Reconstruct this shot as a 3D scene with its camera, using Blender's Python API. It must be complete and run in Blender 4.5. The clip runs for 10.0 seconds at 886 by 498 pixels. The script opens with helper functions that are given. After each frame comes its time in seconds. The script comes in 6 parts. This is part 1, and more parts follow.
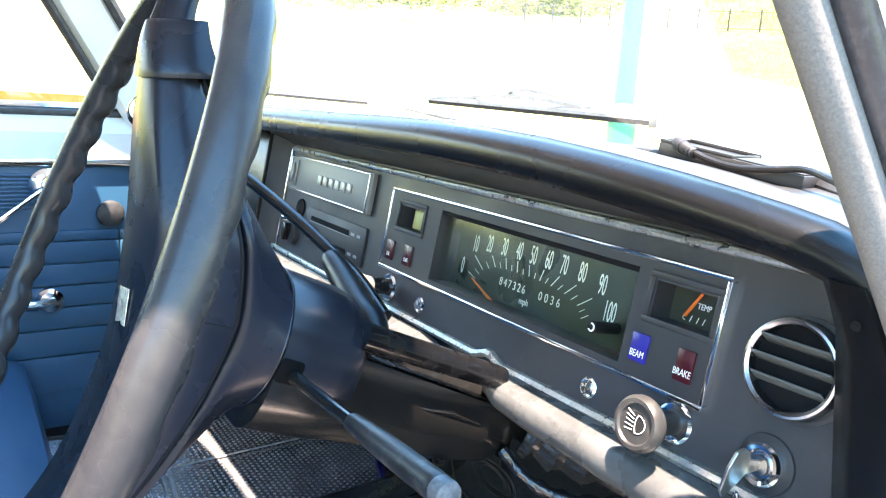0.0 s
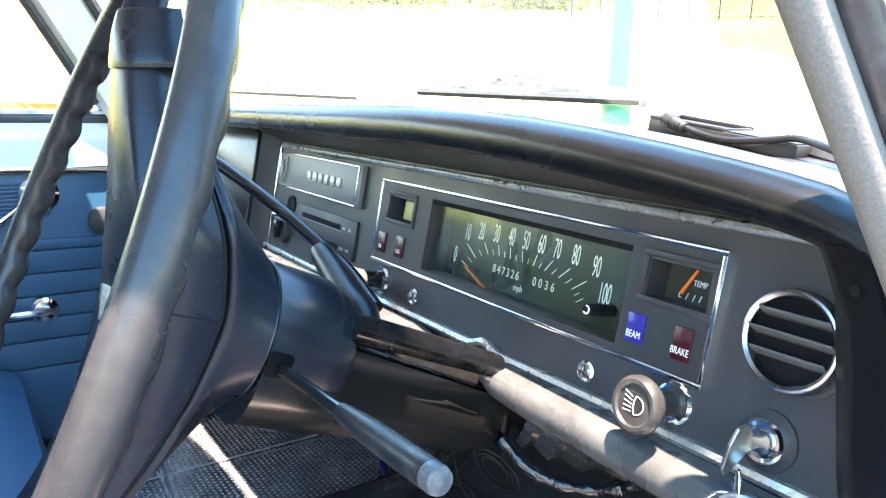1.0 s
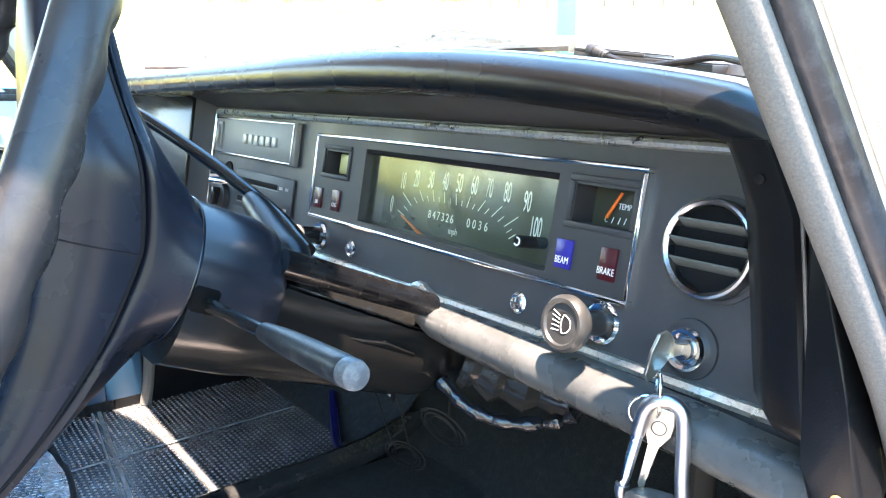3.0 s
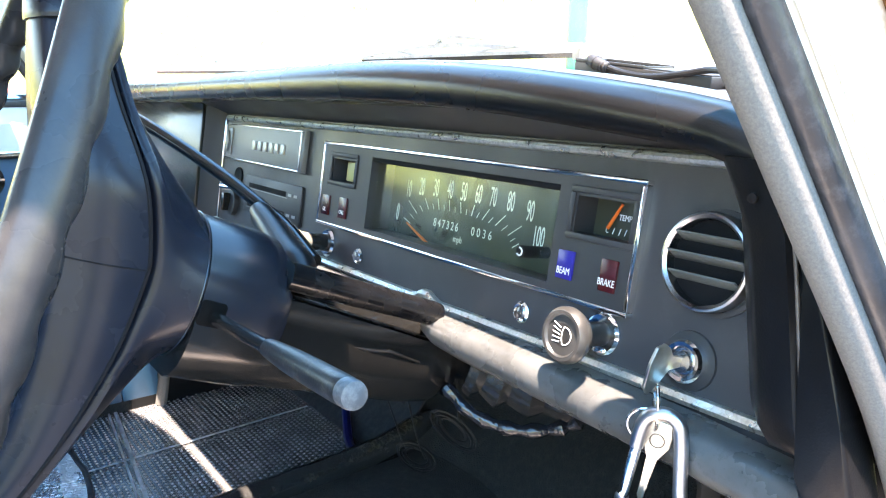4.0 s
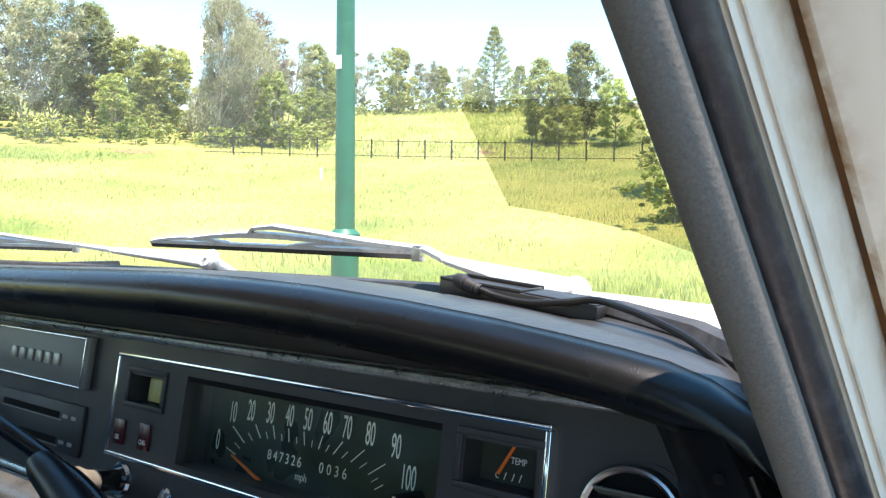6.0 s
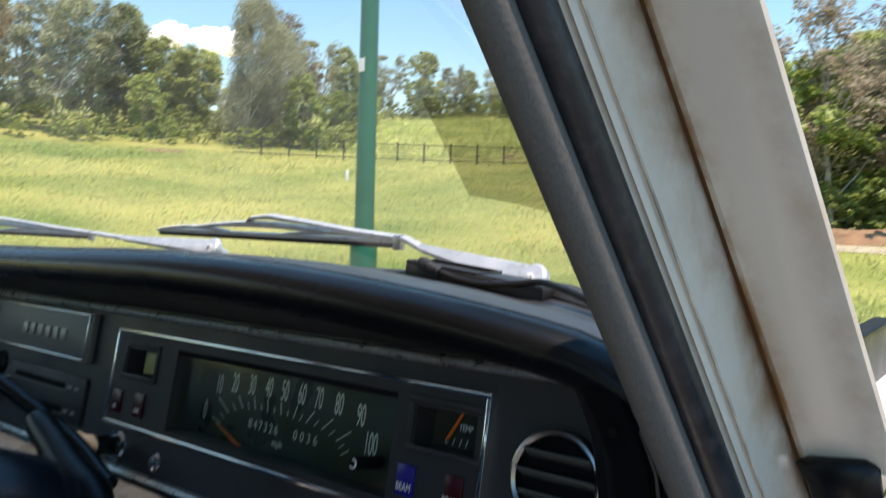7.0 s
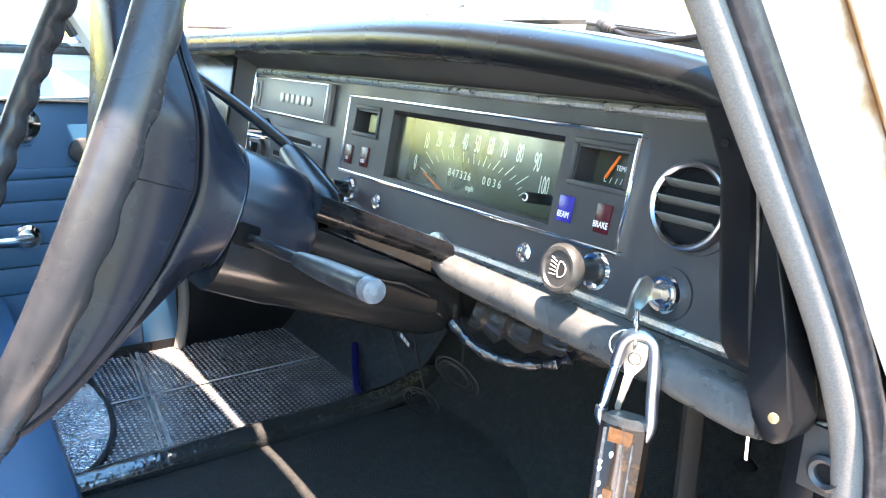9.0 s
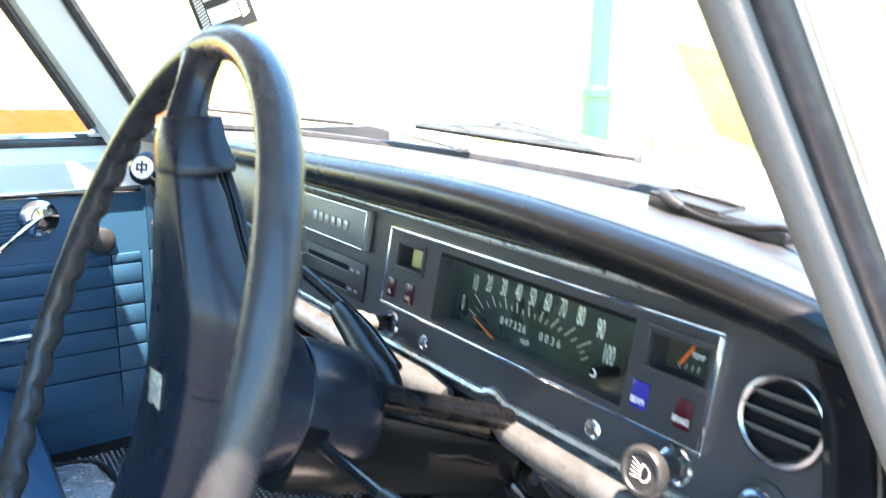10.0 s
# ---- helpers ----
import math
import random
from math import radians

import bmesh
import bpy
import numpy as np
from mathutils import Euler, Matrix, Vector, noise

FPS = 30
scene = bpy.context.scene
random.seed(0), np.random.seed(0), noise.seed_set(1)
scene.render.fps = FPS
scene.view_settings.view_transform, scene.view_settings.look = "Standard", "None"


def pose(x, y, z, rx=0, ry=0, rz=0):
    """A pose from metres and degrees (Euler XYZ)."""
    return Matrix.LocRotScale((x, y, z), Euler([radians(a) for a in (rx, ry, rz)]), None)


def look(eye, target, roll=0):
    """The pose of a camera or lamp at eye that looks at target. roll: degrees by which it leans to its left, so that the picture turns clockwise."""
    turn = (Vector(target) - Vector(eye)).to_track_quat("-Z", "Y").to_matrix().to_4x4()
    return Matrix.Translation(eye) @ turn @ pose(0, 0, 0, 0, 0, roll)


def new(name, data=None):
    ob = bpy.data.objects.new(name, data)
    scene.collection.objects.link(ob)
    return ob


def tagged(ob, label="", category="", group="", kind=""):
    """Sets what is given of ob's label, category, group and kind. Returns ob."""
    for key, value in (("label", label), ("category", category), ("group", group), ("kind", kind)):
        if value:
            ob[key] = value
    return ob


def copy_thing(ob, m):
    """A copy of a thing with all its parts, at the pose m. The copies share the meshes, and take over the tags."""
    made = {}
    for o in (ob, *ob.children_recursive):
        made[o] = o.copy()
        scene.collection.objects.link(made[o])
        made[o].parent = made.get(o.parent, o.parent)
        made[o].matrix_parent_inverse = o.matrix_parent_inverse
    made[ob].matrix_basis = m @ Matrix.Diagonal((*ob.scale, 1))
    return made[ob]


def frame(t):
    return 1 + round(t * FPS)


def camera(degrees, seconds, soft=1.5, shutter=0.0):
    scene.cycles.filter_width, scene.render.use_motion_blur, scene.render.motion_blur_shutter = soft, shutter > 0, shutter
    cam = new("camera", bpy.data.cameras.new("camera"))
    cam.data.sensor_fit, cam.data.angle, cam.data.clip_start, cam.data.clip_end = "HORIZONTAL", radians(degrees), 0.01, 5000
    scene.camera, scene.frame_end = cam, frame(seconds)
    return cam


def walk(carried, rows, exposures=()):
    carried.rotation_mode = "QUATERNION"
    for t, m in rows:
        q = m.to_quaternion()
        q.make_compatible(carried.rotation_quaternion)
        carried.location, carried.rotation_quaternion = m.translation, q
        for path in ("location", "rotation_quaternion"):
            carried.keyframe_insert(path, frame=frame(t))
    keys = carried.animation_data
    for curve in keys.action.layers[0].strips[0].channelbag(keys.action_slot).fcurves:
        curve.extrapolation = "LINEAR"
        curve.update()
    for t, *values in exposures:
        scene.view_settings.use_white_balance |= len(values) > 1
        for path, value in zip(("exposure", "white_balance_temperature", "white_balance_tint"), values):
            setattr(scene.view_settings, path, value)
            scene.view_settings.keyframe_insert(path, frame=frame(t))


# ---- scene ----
cam = camera(61.99, 10.0, soft=1.15, shutter=0.25)
PATH = [
    (0, 0.7859, -0.3529, 0.9667, 78.47, -3.547, 56.621),
    (0.5, 0.7778, -0.35, 0.9605, 78.634, -2.361, 56.288),
    (1, 0.7829, -0.3426, 0.957, 78.39, -1.51, 56.149),
    (1.5, 0.8274, -0.3393, 0.9369, 78.52, -1.045, 56.349),
    (2, 0.8256, -0.3164, 0.9334, 78.639, -0.539, 55.805),
    (2.5, 0.8053, -0.3288, 0.9235, 78.976, -0.742, 52.647),
    (2.7, 0.7973, -0.3323, 0.9205, 78.312, -0.691, 52.221),
    (4, 0.8056, -0.3287, 0.9323, 77.406, 0.225, 53.417),
    (4.5, 0.7865, -0.3247, 0.9432, 77.159, 0.633, 53.596),
    (5, 0.7774, -0.3257, 0.9394, 77.101, 0.958, 53.67),
    (5.2, 0.764, -0.326, 0.933, 79.103, -0.295, 51.383),
    (5.5, 0.7355, -0.3211, 0.9487, 84.917, -0.796, 43.091),
    (5.7, 0.71, -0.3226, 0.9753, 86.764, -0.28, 37.433),
    (6.8, 0.7452, -0.3342, 0.9716, 92.168, -0.994, 33.819),
    (7, 0.7648, -0.3342, 0.9641, 89.201, -1.629, 36.942),
    (7.5, 0.8122, -0.347, 0.9519, 81.616, -1.209, 45.248),
    (8, 0.8242, -0.3575, 0.9458, 78.428, -0.893, 51.739),
    (8.5, 0.8388, -0.3659, 0.9163, 76.377, -1.929, 54.171),
    (9, 0.8501, -0.3599, 0.9202, 75.384, -2.292, 55.017),
    (9.5, 0.8677, -0.354, 0.9343, 76.137, -1.33, 55.39),
    (9.7, 0.84, -0.359, 0.953, 77.691, -1.466, 55.328),
    (9.8, 0.828, -0.363, 0.971, 77.759, -1.27, 55.212),
    (10, 0.7868, -0.3787, 1.0264, 76.95, -1.095, 54.461),
]
EXPOSURES = [(0, 3.85, 7900, 25), (5.0, 3.85, 7900, 25), (5.5, 3.85, 7700, 24), (5.7, 3.1, 7600, 23), (6.8, 0.78, 7500, 21), (7.2, 0.98, 7900, 24), (7.5, 1.45, 8200, 24), (8, 2.75, 8400, 25), (8.5, 3.7, 8000, 25), (9, 4.1, 8000, 25), (9.5, 4.15, 7900, 25), (10, 3.7, 7900, 25)]
walk(cam, [(r[0], pose(*r[1:])) for r in PATH], EXPOSURES)

# ---- world and sun ----
SUN = Vector((0.25, -0.15, 1.0)).normalized()
world = bpy.data.worlds.new("sky")
scene.world = world
world.use_nodes = True
wn, wl = world.node_tree.nodes, world.node_tree.links
sky = wn.new("ShaderNodeTexSky")
sky.sky_type, sky.sun_disc = "NISHITA", False
sky.sun_elevation, sky.sun_rotation = math.asin(SUN.z), math.atan2(SUN.x, SUN.y)
sky.air_density, sky.dust_density, sky.ozone_density = 1.35, 0.0, 0.0
wn["Background"].inputs["Strength"].default_value = 0.15
vivid = wn.new("ShaderNodeHueSaturation")
vivid.inputs["Hue"].default_value, vivid.inputs["Saturation"].default_value = 0.492, 1.4
wl.new(sky.outputs[0], vivid.inputs["Color"])
wl.new(vivid.outputs[0], wn["Background"].inputs["Color"])
sun = new("sun", bpy.data.lights.new("sun", "SUN"))
sun.data.energy, sun.data.angle, sun.data.color = 4.0, radians(0.53), (1.0, 0.96, 0.9)
sun.matrix_world = look(SUN * 30, (0, 0, 0))


# ---- mesh helpers ----
def world_of(ob):
    m = ob.matrix_basis.copy()
    return world_of(ob.parent) @ ob.matrix_parent_inverse @ m if ob.parent else m


def thing(name, at, label, category, group="", kind=""):
    e = new(name)
    e.empty_display_size = 0.02
    e.matrix_basis = Matrix.Translation(at)
    return tagged(e, label, category, group, kind)


def part(name, bm, material, parent=None, label="", smooth=35, m=None):
    me = bpy.data.meshes.new(name)
    bmesh.ops.recalc_face_normals(bm, faces=bm.faces)
    bm.to_mesh(me)
    bm.free()
    me.materials.append(material)
    if smooth:
        me.shade_smooth()
        me.set_sharp_from_angle(angle=radians(smooth))
    ob = new(name, me)
    if m is not None:
        ob.matrix_basis = m
    if parent:
        ob.parent = parent
        ob.matrix_parent_inverse = world_of(parent).inverted()
    if label:
        ob["label"] = label
    return ob


def join(*bms):
    out = bms[0]
    for b in bms[1:]:
        me = bpy.data.meshes.new("tmp")
        b.to_mesh(me)
        b.free()
        out.from_mesh(me)
        bpy.data.meshes.remove(me)
    return out


def moved(bm, m):
    bm.transform(m)
    return bm


def box(x0, x1, y0, y1, z0, z1, bev=0.0, m=None, seg=2):
    bm = bmesh.new()
    bmesh.ops.create_cube(bm, size=1)
    bm.transform(Matrix.Translation(((x0 + x1) / 2, (y0 + y1) / 2, (z0 + z1) / 2)) @ Matrix.Diagonal((x1 - x0, y1 - y0, z1 - z0, 1)))
    if bev:
        bmesh.ops.bevel(bm, geom=bm.edges[:], offset=bev, segments=seg, affect="EDGES", profile=0.5)
    if m is not None:
        bm.transform(m)
    return bm


def loft(rings, closed=True, cap=True):
    bm = bmesh.new()
    vs = [[bm.verts.new(p) for p in ring] for ring in rings]
    n = len(vs[0])
    for a, b in zip(vs, vs[1:]):
        for i in range(n if closed else n - 1):
            j = (i + 1) % n
            bm.faces.new((a[i], a[j], b[j], b[i]))
    if cap and closed:
        bm.faces.new(vs[0])
        bm.faces.new(vs[-1])
    return bm


def smooth_path(pts, n=8):
    pts = [Vector(p) for p in pts]
    ext = [2 * pts[0] - pts[1]] + pts + [2 * pts[-1] - pts[-2]]
    out = []
    for a, b, c, d in zip(ext, ext[1:], ext[2:], ext[3:]):
        for i in range(n):
            t = i / n
            out.append(0.5 * ((2 * b) + (c - a) * t + (2 * a - 5 * b + 4 * c - d) * t * t + (3 * b - a - 3 * c + d) * t ** 3))
    return out + [pts[-1]]


def tube(pts, r, seg=12, cap=True, flat=1.0):
    pts = [Vector(p) for p in pts]
    rs = r if isinstance(r, (list, tuple)) else [r] * len(pts)
    side, rings = None, []
    for i, p in enumerate(pts):
        d = (pts[min(i + 1, len(pts) - 1)] - pts[max(i - 1, 0)]).normalized()
        if side is None:
            side = d.orthogonal().normalized()
        side = (side - d * side.dot(d)).normalized()
        up = d.cross(side)
        rings.append([p + rs[i] * (side * math.cos(a) + up * flat * math.sin(a)) for a in (2 * math.pi * k / seg for k in range(seg))])
    return loft(rings, True, cap)


def lathe(profile, m=None, seg=32, cap=True):
    bm = loft([[Vector((r * math.cos(2 * math.pi * k / seg), r * math.sin(2 * math.pi * k / seg), h)) for k in range(seg)] for r, h in profile], True, cap)
    if m is not None:
        bm.transform(m)
    return bm


def prism(poly, h0, h1, m=None, bev=0.0):
    bm = bmesh.new()
    a = [bm.verts.new((x, y, h0)) for x, y in poly]
    b = [bm.verts.new((x, y, h1)) for x, y in poly]
    bm.faces.new(a[::-1])
    bm.faces.new(b)
    for i in range(len(poly)):
        j = (i + 1) % len(poly)
        bm.faces.new((a[i], a[j], b[j], b[i]))
    if bev:
        bmesh.ops.bevel(bm, geom=bm.edges[:], offset=bev, segments=2, affect="EDGES", profile=0.5)
    if m is not None:
        bm.transform(m)
    return bm


def frame_ring(x0, x1, z0, z1, w, y0, y1, bev=0.0, m=None):
    """A rectangular frame in the x-z plane."""
    return join(box(x0, x1, y0, y1, z1 - w, z1, bev, m), box(x0, x1, y0, y1, z0, z0 + w, bev, m),
                box(x0, x0 + w, y0 + 0.0002, y1, z0 + w, z1 - w, bev, m), box(x1 - w, x1, y0 + 0.0002, y1, z0 + w, z1 - w, bev, m))


def lettering(s, size, m, depth=0.0002, squeeze=1.0):
    """Letters centred at m's origin, in its x-y plane."""
    cu = bpy.data.curves.new("letters", "FONT")
    cu.body, cu.size, cu.align_x, cu.align_y, cu.extrude = s, size, "CENTER", "CENTER", depth
    ob = bpy.data.objects.new("letters", cu)
    me = bpy.data.meshes.new_from_object(ob)
    bm = bmesh.new()
    bm.from_mesh(me)
    bpy.data.objects.remove(ob)
    bpy.data.curves.remove(cu)
    bpy.data.meshes.remove(me)
    bm.transform(m @ Matrix.Diagonal((squeeze, 1, 1, 1)))
    return bm


# the dashboard's face leans back by ten degrees; u runs along it, d into it, v up it
PM = Matrix.Translation((0, 0, 0.80)) @ Matrix.Rotation(radians(-10), 4, "X")


def on_panel(u, v, d=0.0):
    return PM @ Vector((u, d, v))


def facing(u, v, d=0.0):
    """A frame on the panel whose z points out of it, y up it."""
    return PM @ Matrix.Translation((u, d, v)) @ Matrix.Rotation(radians(90), 4, "X")


# ---- materials ----
def mat(name, col, rough=0.5, metal=0.0, vary=0.2, vscale=12.0, grain=900.0, bump=0.15, rvary=0.15, coat=0.0, spec=0.5, second=None, amount=0.5, sharp=0.15, dist=0.0006):
    """A surface with variation at two scales: slow tone and roughness drift, and fine grain with relief. second: a colour in patches (dust, wear)."""
    m = bpy.data.materials.new(name)
    m.use_nodes = True
    n, l = m.node_tree.nodes, m.node_tree.links
    b = n["Principled BSDF"]
    tc = n.new("ShaderNodeTexCoord")
    big, fine = n.new("ShaderNodeTexNoise"), n.new("ShaderNodeTexNoise")
    for t, s, d in ((big, vscale, 5), (fine, grain, 2)):
        t.inputs["Scale"].default_value, t.inputs["Detail"].default_value = s, d
        l.new(tc.outputs["Object"], t.inputs["Vector"])
    ramp = n.new("ShaderNodeMapRange")
    ramp.inputs["From Min"].default_value, ramp.inputs["From Max"].default_value = 0.3, 0.7
    ramp.inputs["To Min"].default_value, ramp.inputs["To Max"].default_value = 1 - vary, 1 + vary
    l.new(big.outputs["Fac"], ramp.inputs["Value"])
    mix = n.new("ShaderNodeMix")
    mix.data_type, mix.blend_type = "RGBA", "MULTIPLY"
    mix.inputs["Factor"].default_value = 1.0
    mix.inputs["A"].default_value = (*col, 1)
    l.new(ramp.outputs[0], mix.inputs["B"])
    out = mix.outputs["Result"]
    if second:
        pat = n.new("ShaderNodeTexNoise")
        pat.inputs["Scale"].default_value, pat.inputs["Detail"].default_value, pat.inputs["Roughness"].default_value = vscale * 3.1, 9, 0.7
        l.new(tc.outputs["Object"], pat.inputs["Vector"])
        mr = n.new("ShaderNodeMapRange")
        mr.inputs["From Min"].default_value, mr.inputs["From Max"].default_value = 1 - amount - sharp + 0.0, 1 - amount + sharp
        l.new(pat.outputs["Fac"], mr.inputs["Value"])
        mx = n.new("ShaderNodeMix")
        mx.data_type = "RGBA"
        mx.inputs["B"].default_value = (*second, 1)
        l.new(mr.outputs[0], mx.inputs["Factor"])
        l.new(out, mx.inputs["A"])
        out = mx.outputs["Result"]
    l.new(out, b.inputs["Base Color"])
    rr = n.new("ShaderNodeMapRange")
    rr.inputs["From Min"].default_value, rr.inputs["From Max"].default_value = 0.3, 0.7
    rr.inputs["To Min"].default_value, rr.inputs["To Max"].default_value = max(rough * (1 - rvary), 0.02), min(rough * (1 + rvary), 1)
    l.new(big.outputs["Fac"], rr.inputs["Value"])
    l.new(rr.outputs[0], b.inputs["Roughness"])
    b.inputs["Metallic"].default_value = metal
    b.inputs["Coat Weight"].default_value = coat
    b.inputs["Specular IOR Level"].default_value = spec
    bp = n.new("ShaderNodeBump")
    bp.inputs["Strength"].default_value, bp.inputs["Distance"].default_value = bump, dist
    l.new(fine.outputs["Fac"], bp.inputs["Height"])
    l.new(bp.outputs[0], b.inputs["Normal"])
    return m


def cells(m, scale, strength, dist=0.001, kind="F1", squash=(1, 1, 1), power=2.0):
    """Adds embossed cells to a material's relief."""
    n, l = m.node_tree.nodes, m.node_tree.links
    b = n["Principled BSDF"]
    tc, mp, vo, bp = n.new("ShaderNodeTexCoord"), n.new("ShaderNodeMapping"), n.new("ShaderNodeTexVoronoi"), n.new("ShaderNodeBump")
    mp.inputs["Scale"].default_value = squash
    vo.feature, vo.inputs["Scale"].default_value = kind, scale
    bp.inputs["Strength"].default_value, bp.inputs["Distance"].default_value = strength, dist
    l.new(tc.outputs["Object"], mp.inputs["Vector"])
    l.new(mp.outputs[0], vo.inputs["Vector"])
    sq = n.new("ShaderNodeMath")
    sq.operation, sq.inputs[1].default_value = "POWER", power
    l.new(vo.outputs["Distance"], sq.inputs[0])
    l.new(sq.outputs[0], bp.inputs["Height"])
    old = b.inputs["Normal"].links[0].from_socket
    l.new(old, bp.inputs["Normal"])
    l.new(bp.outputs[0], b.inputs["Normal"])
    return m


def glow(name, col, strength):
    m = bpy.data.materials.new(name)
    m.use_nodes = True
    b = m.node_tree.nodes["Principled BSDF"]
    b.inputs["Base Color"].default_value = (*col, 1)
    b.inputs["Emission Color"].default_value = (*col, 1)
    b.inputs["Emission Strength"].default_value = strength
    return m


def glass(name, tint=(1, 1, 1), gloss=1.0, rough=0.02):
    m = bpy.data.materials.new(name)
    m.use_nodes = True
    n, l = m.node_tree.nodes, m.node_tree.links
    n.remove(n["Principled BSDF"])
    tr, gl, fr, mx = n.new("ShaderNodeBsdfTransparent"), n.new("ShaderNodeBsdfGlossy"), n.new("ShaderNodeLayerWeight"), n.new("ShaderNodeMixShader")
    tr.inputs["Color"].default_value = (*tint, 1)
    gl.inputs["Roughness"].default_value = rough
    gl.inputs["Color"].default_value = (gloss, gloss, gloss, 1)
    fr.inputs["Blend"].default_value = 0.5
    pw, ad = n.new("ShaderNodeMath"), n.new("ShaderNodeMath")
    pw.operation, pw.inputs[1].default_value = "POWER", 5.0
    ad.operation, ad.inputs[1].default_value, ad.inputs[2].default_value = "MULTIPLY_ADD", 0.9, 0.045
    l.new(fr.outputs["Facing"], pw.inputs[0])
    l.new(pw.outputs[0], ad.inputs[0])
    l.new(ad.outputs[0], mx.inputs[0])
    l.new(tr.outputs[0], mx.inputs[1])
    l.new(gl.outputs[0], mx.inputs[2])
    l.new(mx.outputs[0], n["Material Output"].inputs["Surface"])
    return m


DASH = mat("dash_face", (0.0305, 0.0315, 0.0355), 0.5, vary=0.12, vscale=11, grain=2600, bump=0.12, rvary=0.3, second=(0.047, 0.0475, 0.050), amount=0.33, sharp=0.12)
BEZEL = mat("bezel_plastic", (0.0255, 0.0262, 0.029), 0.5, vary=0.1, grain=2000, bump=0.08)
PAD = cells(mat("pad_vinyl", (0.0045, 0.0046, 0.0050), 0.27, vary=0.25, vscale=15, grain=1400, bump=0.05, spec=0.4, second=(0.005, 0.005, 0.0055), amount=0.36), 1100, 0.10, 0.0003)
# paler than PAD: the sun and sky sheen on the top is in this colour
PAD_TOP = cells(mat("sheen_top_vinyl", (0.034, 0.035, 0.038), 0.36, vary=0.25, vscale=15, grain=1400, bump=0.05, spec=0.5, second=(0.050, 0.050, 0.051), amount=0.42), 330, 0.3, 0.0006)
CHROME = mat("chrome", (0.78, 0.8, 0.82), 0.12, 1.0, vary=0.06, grain=400, bump=0.03, rvary=0.5)
CHROME_WORN = mat("worn_chrome", (0.70, 0.73, 0.70), 0.34, 0.85, vary=0.12, vscale=120, grain=1500, bump=0.14, rvary=0.3, second=(0.42, 0.45, 0.41), amount=0.42, sharp=0.12)
STEEL = mat("brushed_steel", (0.42, 0.42, 0.43), 0.28, 1.0, vary=0.1, grain=900, bump=0.1, rvary=0.4)
WIPER = mat("dull_silver_paint", (0.66, 0.67, 0.68), 0.42, 0.5, vary=0.12, vscale=40, grain=900, bump=0.1, second=(0.3, 0.3, 0.3), amount=0.33)
WHEEL = mat("wheel_plastic", (0.0080, 0.0105, 0.0165), 0.27, vary=0.15, vscale=25, grain=1600, bump=0.06, spec=0.23, second=(0.014, 0.015, 0.017), amount=0.34, sharp=0.1)
GLOSS_BLACK = mat("black_enamel", (0.009, 0.0088, 0.0085), 0.17, vary=0.3, vscale=20, grain=600, bump=0.04, rvary=0.5)
DUSTY_BLACK = mat("dusty_black_enamel", (0.004, 0.004, 0.0045), 0.24, vary=0.3, vscale=50, grain=600, bump=0.04, rvary=0.5, second=(0.075, 0.068, 0.058), amount=0.29, sharp=0.07)
COLUMN = mat("column_plastic", (0.0075, 0.0092, 0.0135), 0.24, vary=0.2, vscale=30, grain=700, bump=0.06, second=(0.02, 0.02, 0.022), amount=0.3, sharp=0.06)
RIM = mat("rim_plastic", (0.019, 0.0195, 0.0215), 0.27, vary=0.2, vscale=25, grain=900, bump=0.10, spec=0.27, second=(0.038, 0.037, 0.036), amount=0.40, sharp=0.25)
RUBBER = mat("black_rubber", (0.018, 0.018, 0.02), 0.6, vary=0.3, vscale=25, grain=700, bump=0.25, second=(0.05, 0.05, 0.05), amount=0.42)
SEAL = mat("door_seal_rubber", (0.022, 0.023, 0.027), 0.4, vary=0.35, vscale=40, grain=500, bump=0.3, second=(0.06, 0.06, 0.066), amount=0.36)
WINDLACE = mat("grey_windlace", (0.155, 0.148, 0.138), 0.9, vary=0.05, vscale=300, grain=900, bump=0.14, dist=0.0006, spec=0.2, second=(0.095, 0.093, 0.09), amount=0.47, sharp=0.2)
cells(WINDLACE, 560, 0.12, 0.0006)
RAIL = mat("grey_rail_paint", (0.068, 0.070, 0.069), 0.28, vary=0.2, vscale=45, grain=900, bump=0.15, second=(0.035, 0.036, 0.035), amount=0.38, sharp=0.10)
KNOB = mat("knob_grey_plastic", (0.026, 0.0255, 0.025), 0.42, vary=0.12, grain=1500, bump=0.06, second=(0.06, 0.06, 0.057), amount=0.35)
BLUE = mat("blue_vinyl", (0.012, 0.069, 0.132), 0.45, vary=0.12, vscale=10, grain=1500, bump=0.15)
WHITE = mat("white_letter_paint", (0.8, 0.8, 0.78), 0.6, vary=0.05)
DIAL = mat("dial_green_black", (0.028, 0.031, 0.021), 0.3, vary=0.2, vscale=14, grain=600, bump=0.02)
GLOVE = mat("glovebox_black", (0.02, 0.021, 0.018), 0.2, vary=0.2, vscale=10, grain=1500, bump=0.1)
# near-black: shade of gaps and hollows put into colour; also for plain black parts
DARK = mat("shade_and_black_parts", (0.006, 0.006, 0.007), 0.8, vary=0.2, spec=0.15)
SIDE = cells(mat("side_vinyl", (0.0050, 0.0050, 0.0056), 0.34, vary=0.2, vscale=20, grain=1200, bump=0.08, spec=0.24), 900, 0.1, 0.0003)
KEYB = mat("bright_key_steel", (0.6, 0.57, 0.5), 0.35, 1.0, vary=0.25, vscale=90, grain=900, bump=0.2)
KEY = mat("worn_key_steel", (0.13, 0.12, 0.105), 0.35, 1.0, vary=0.25, vscale=90, grain=900, bump=0.1)
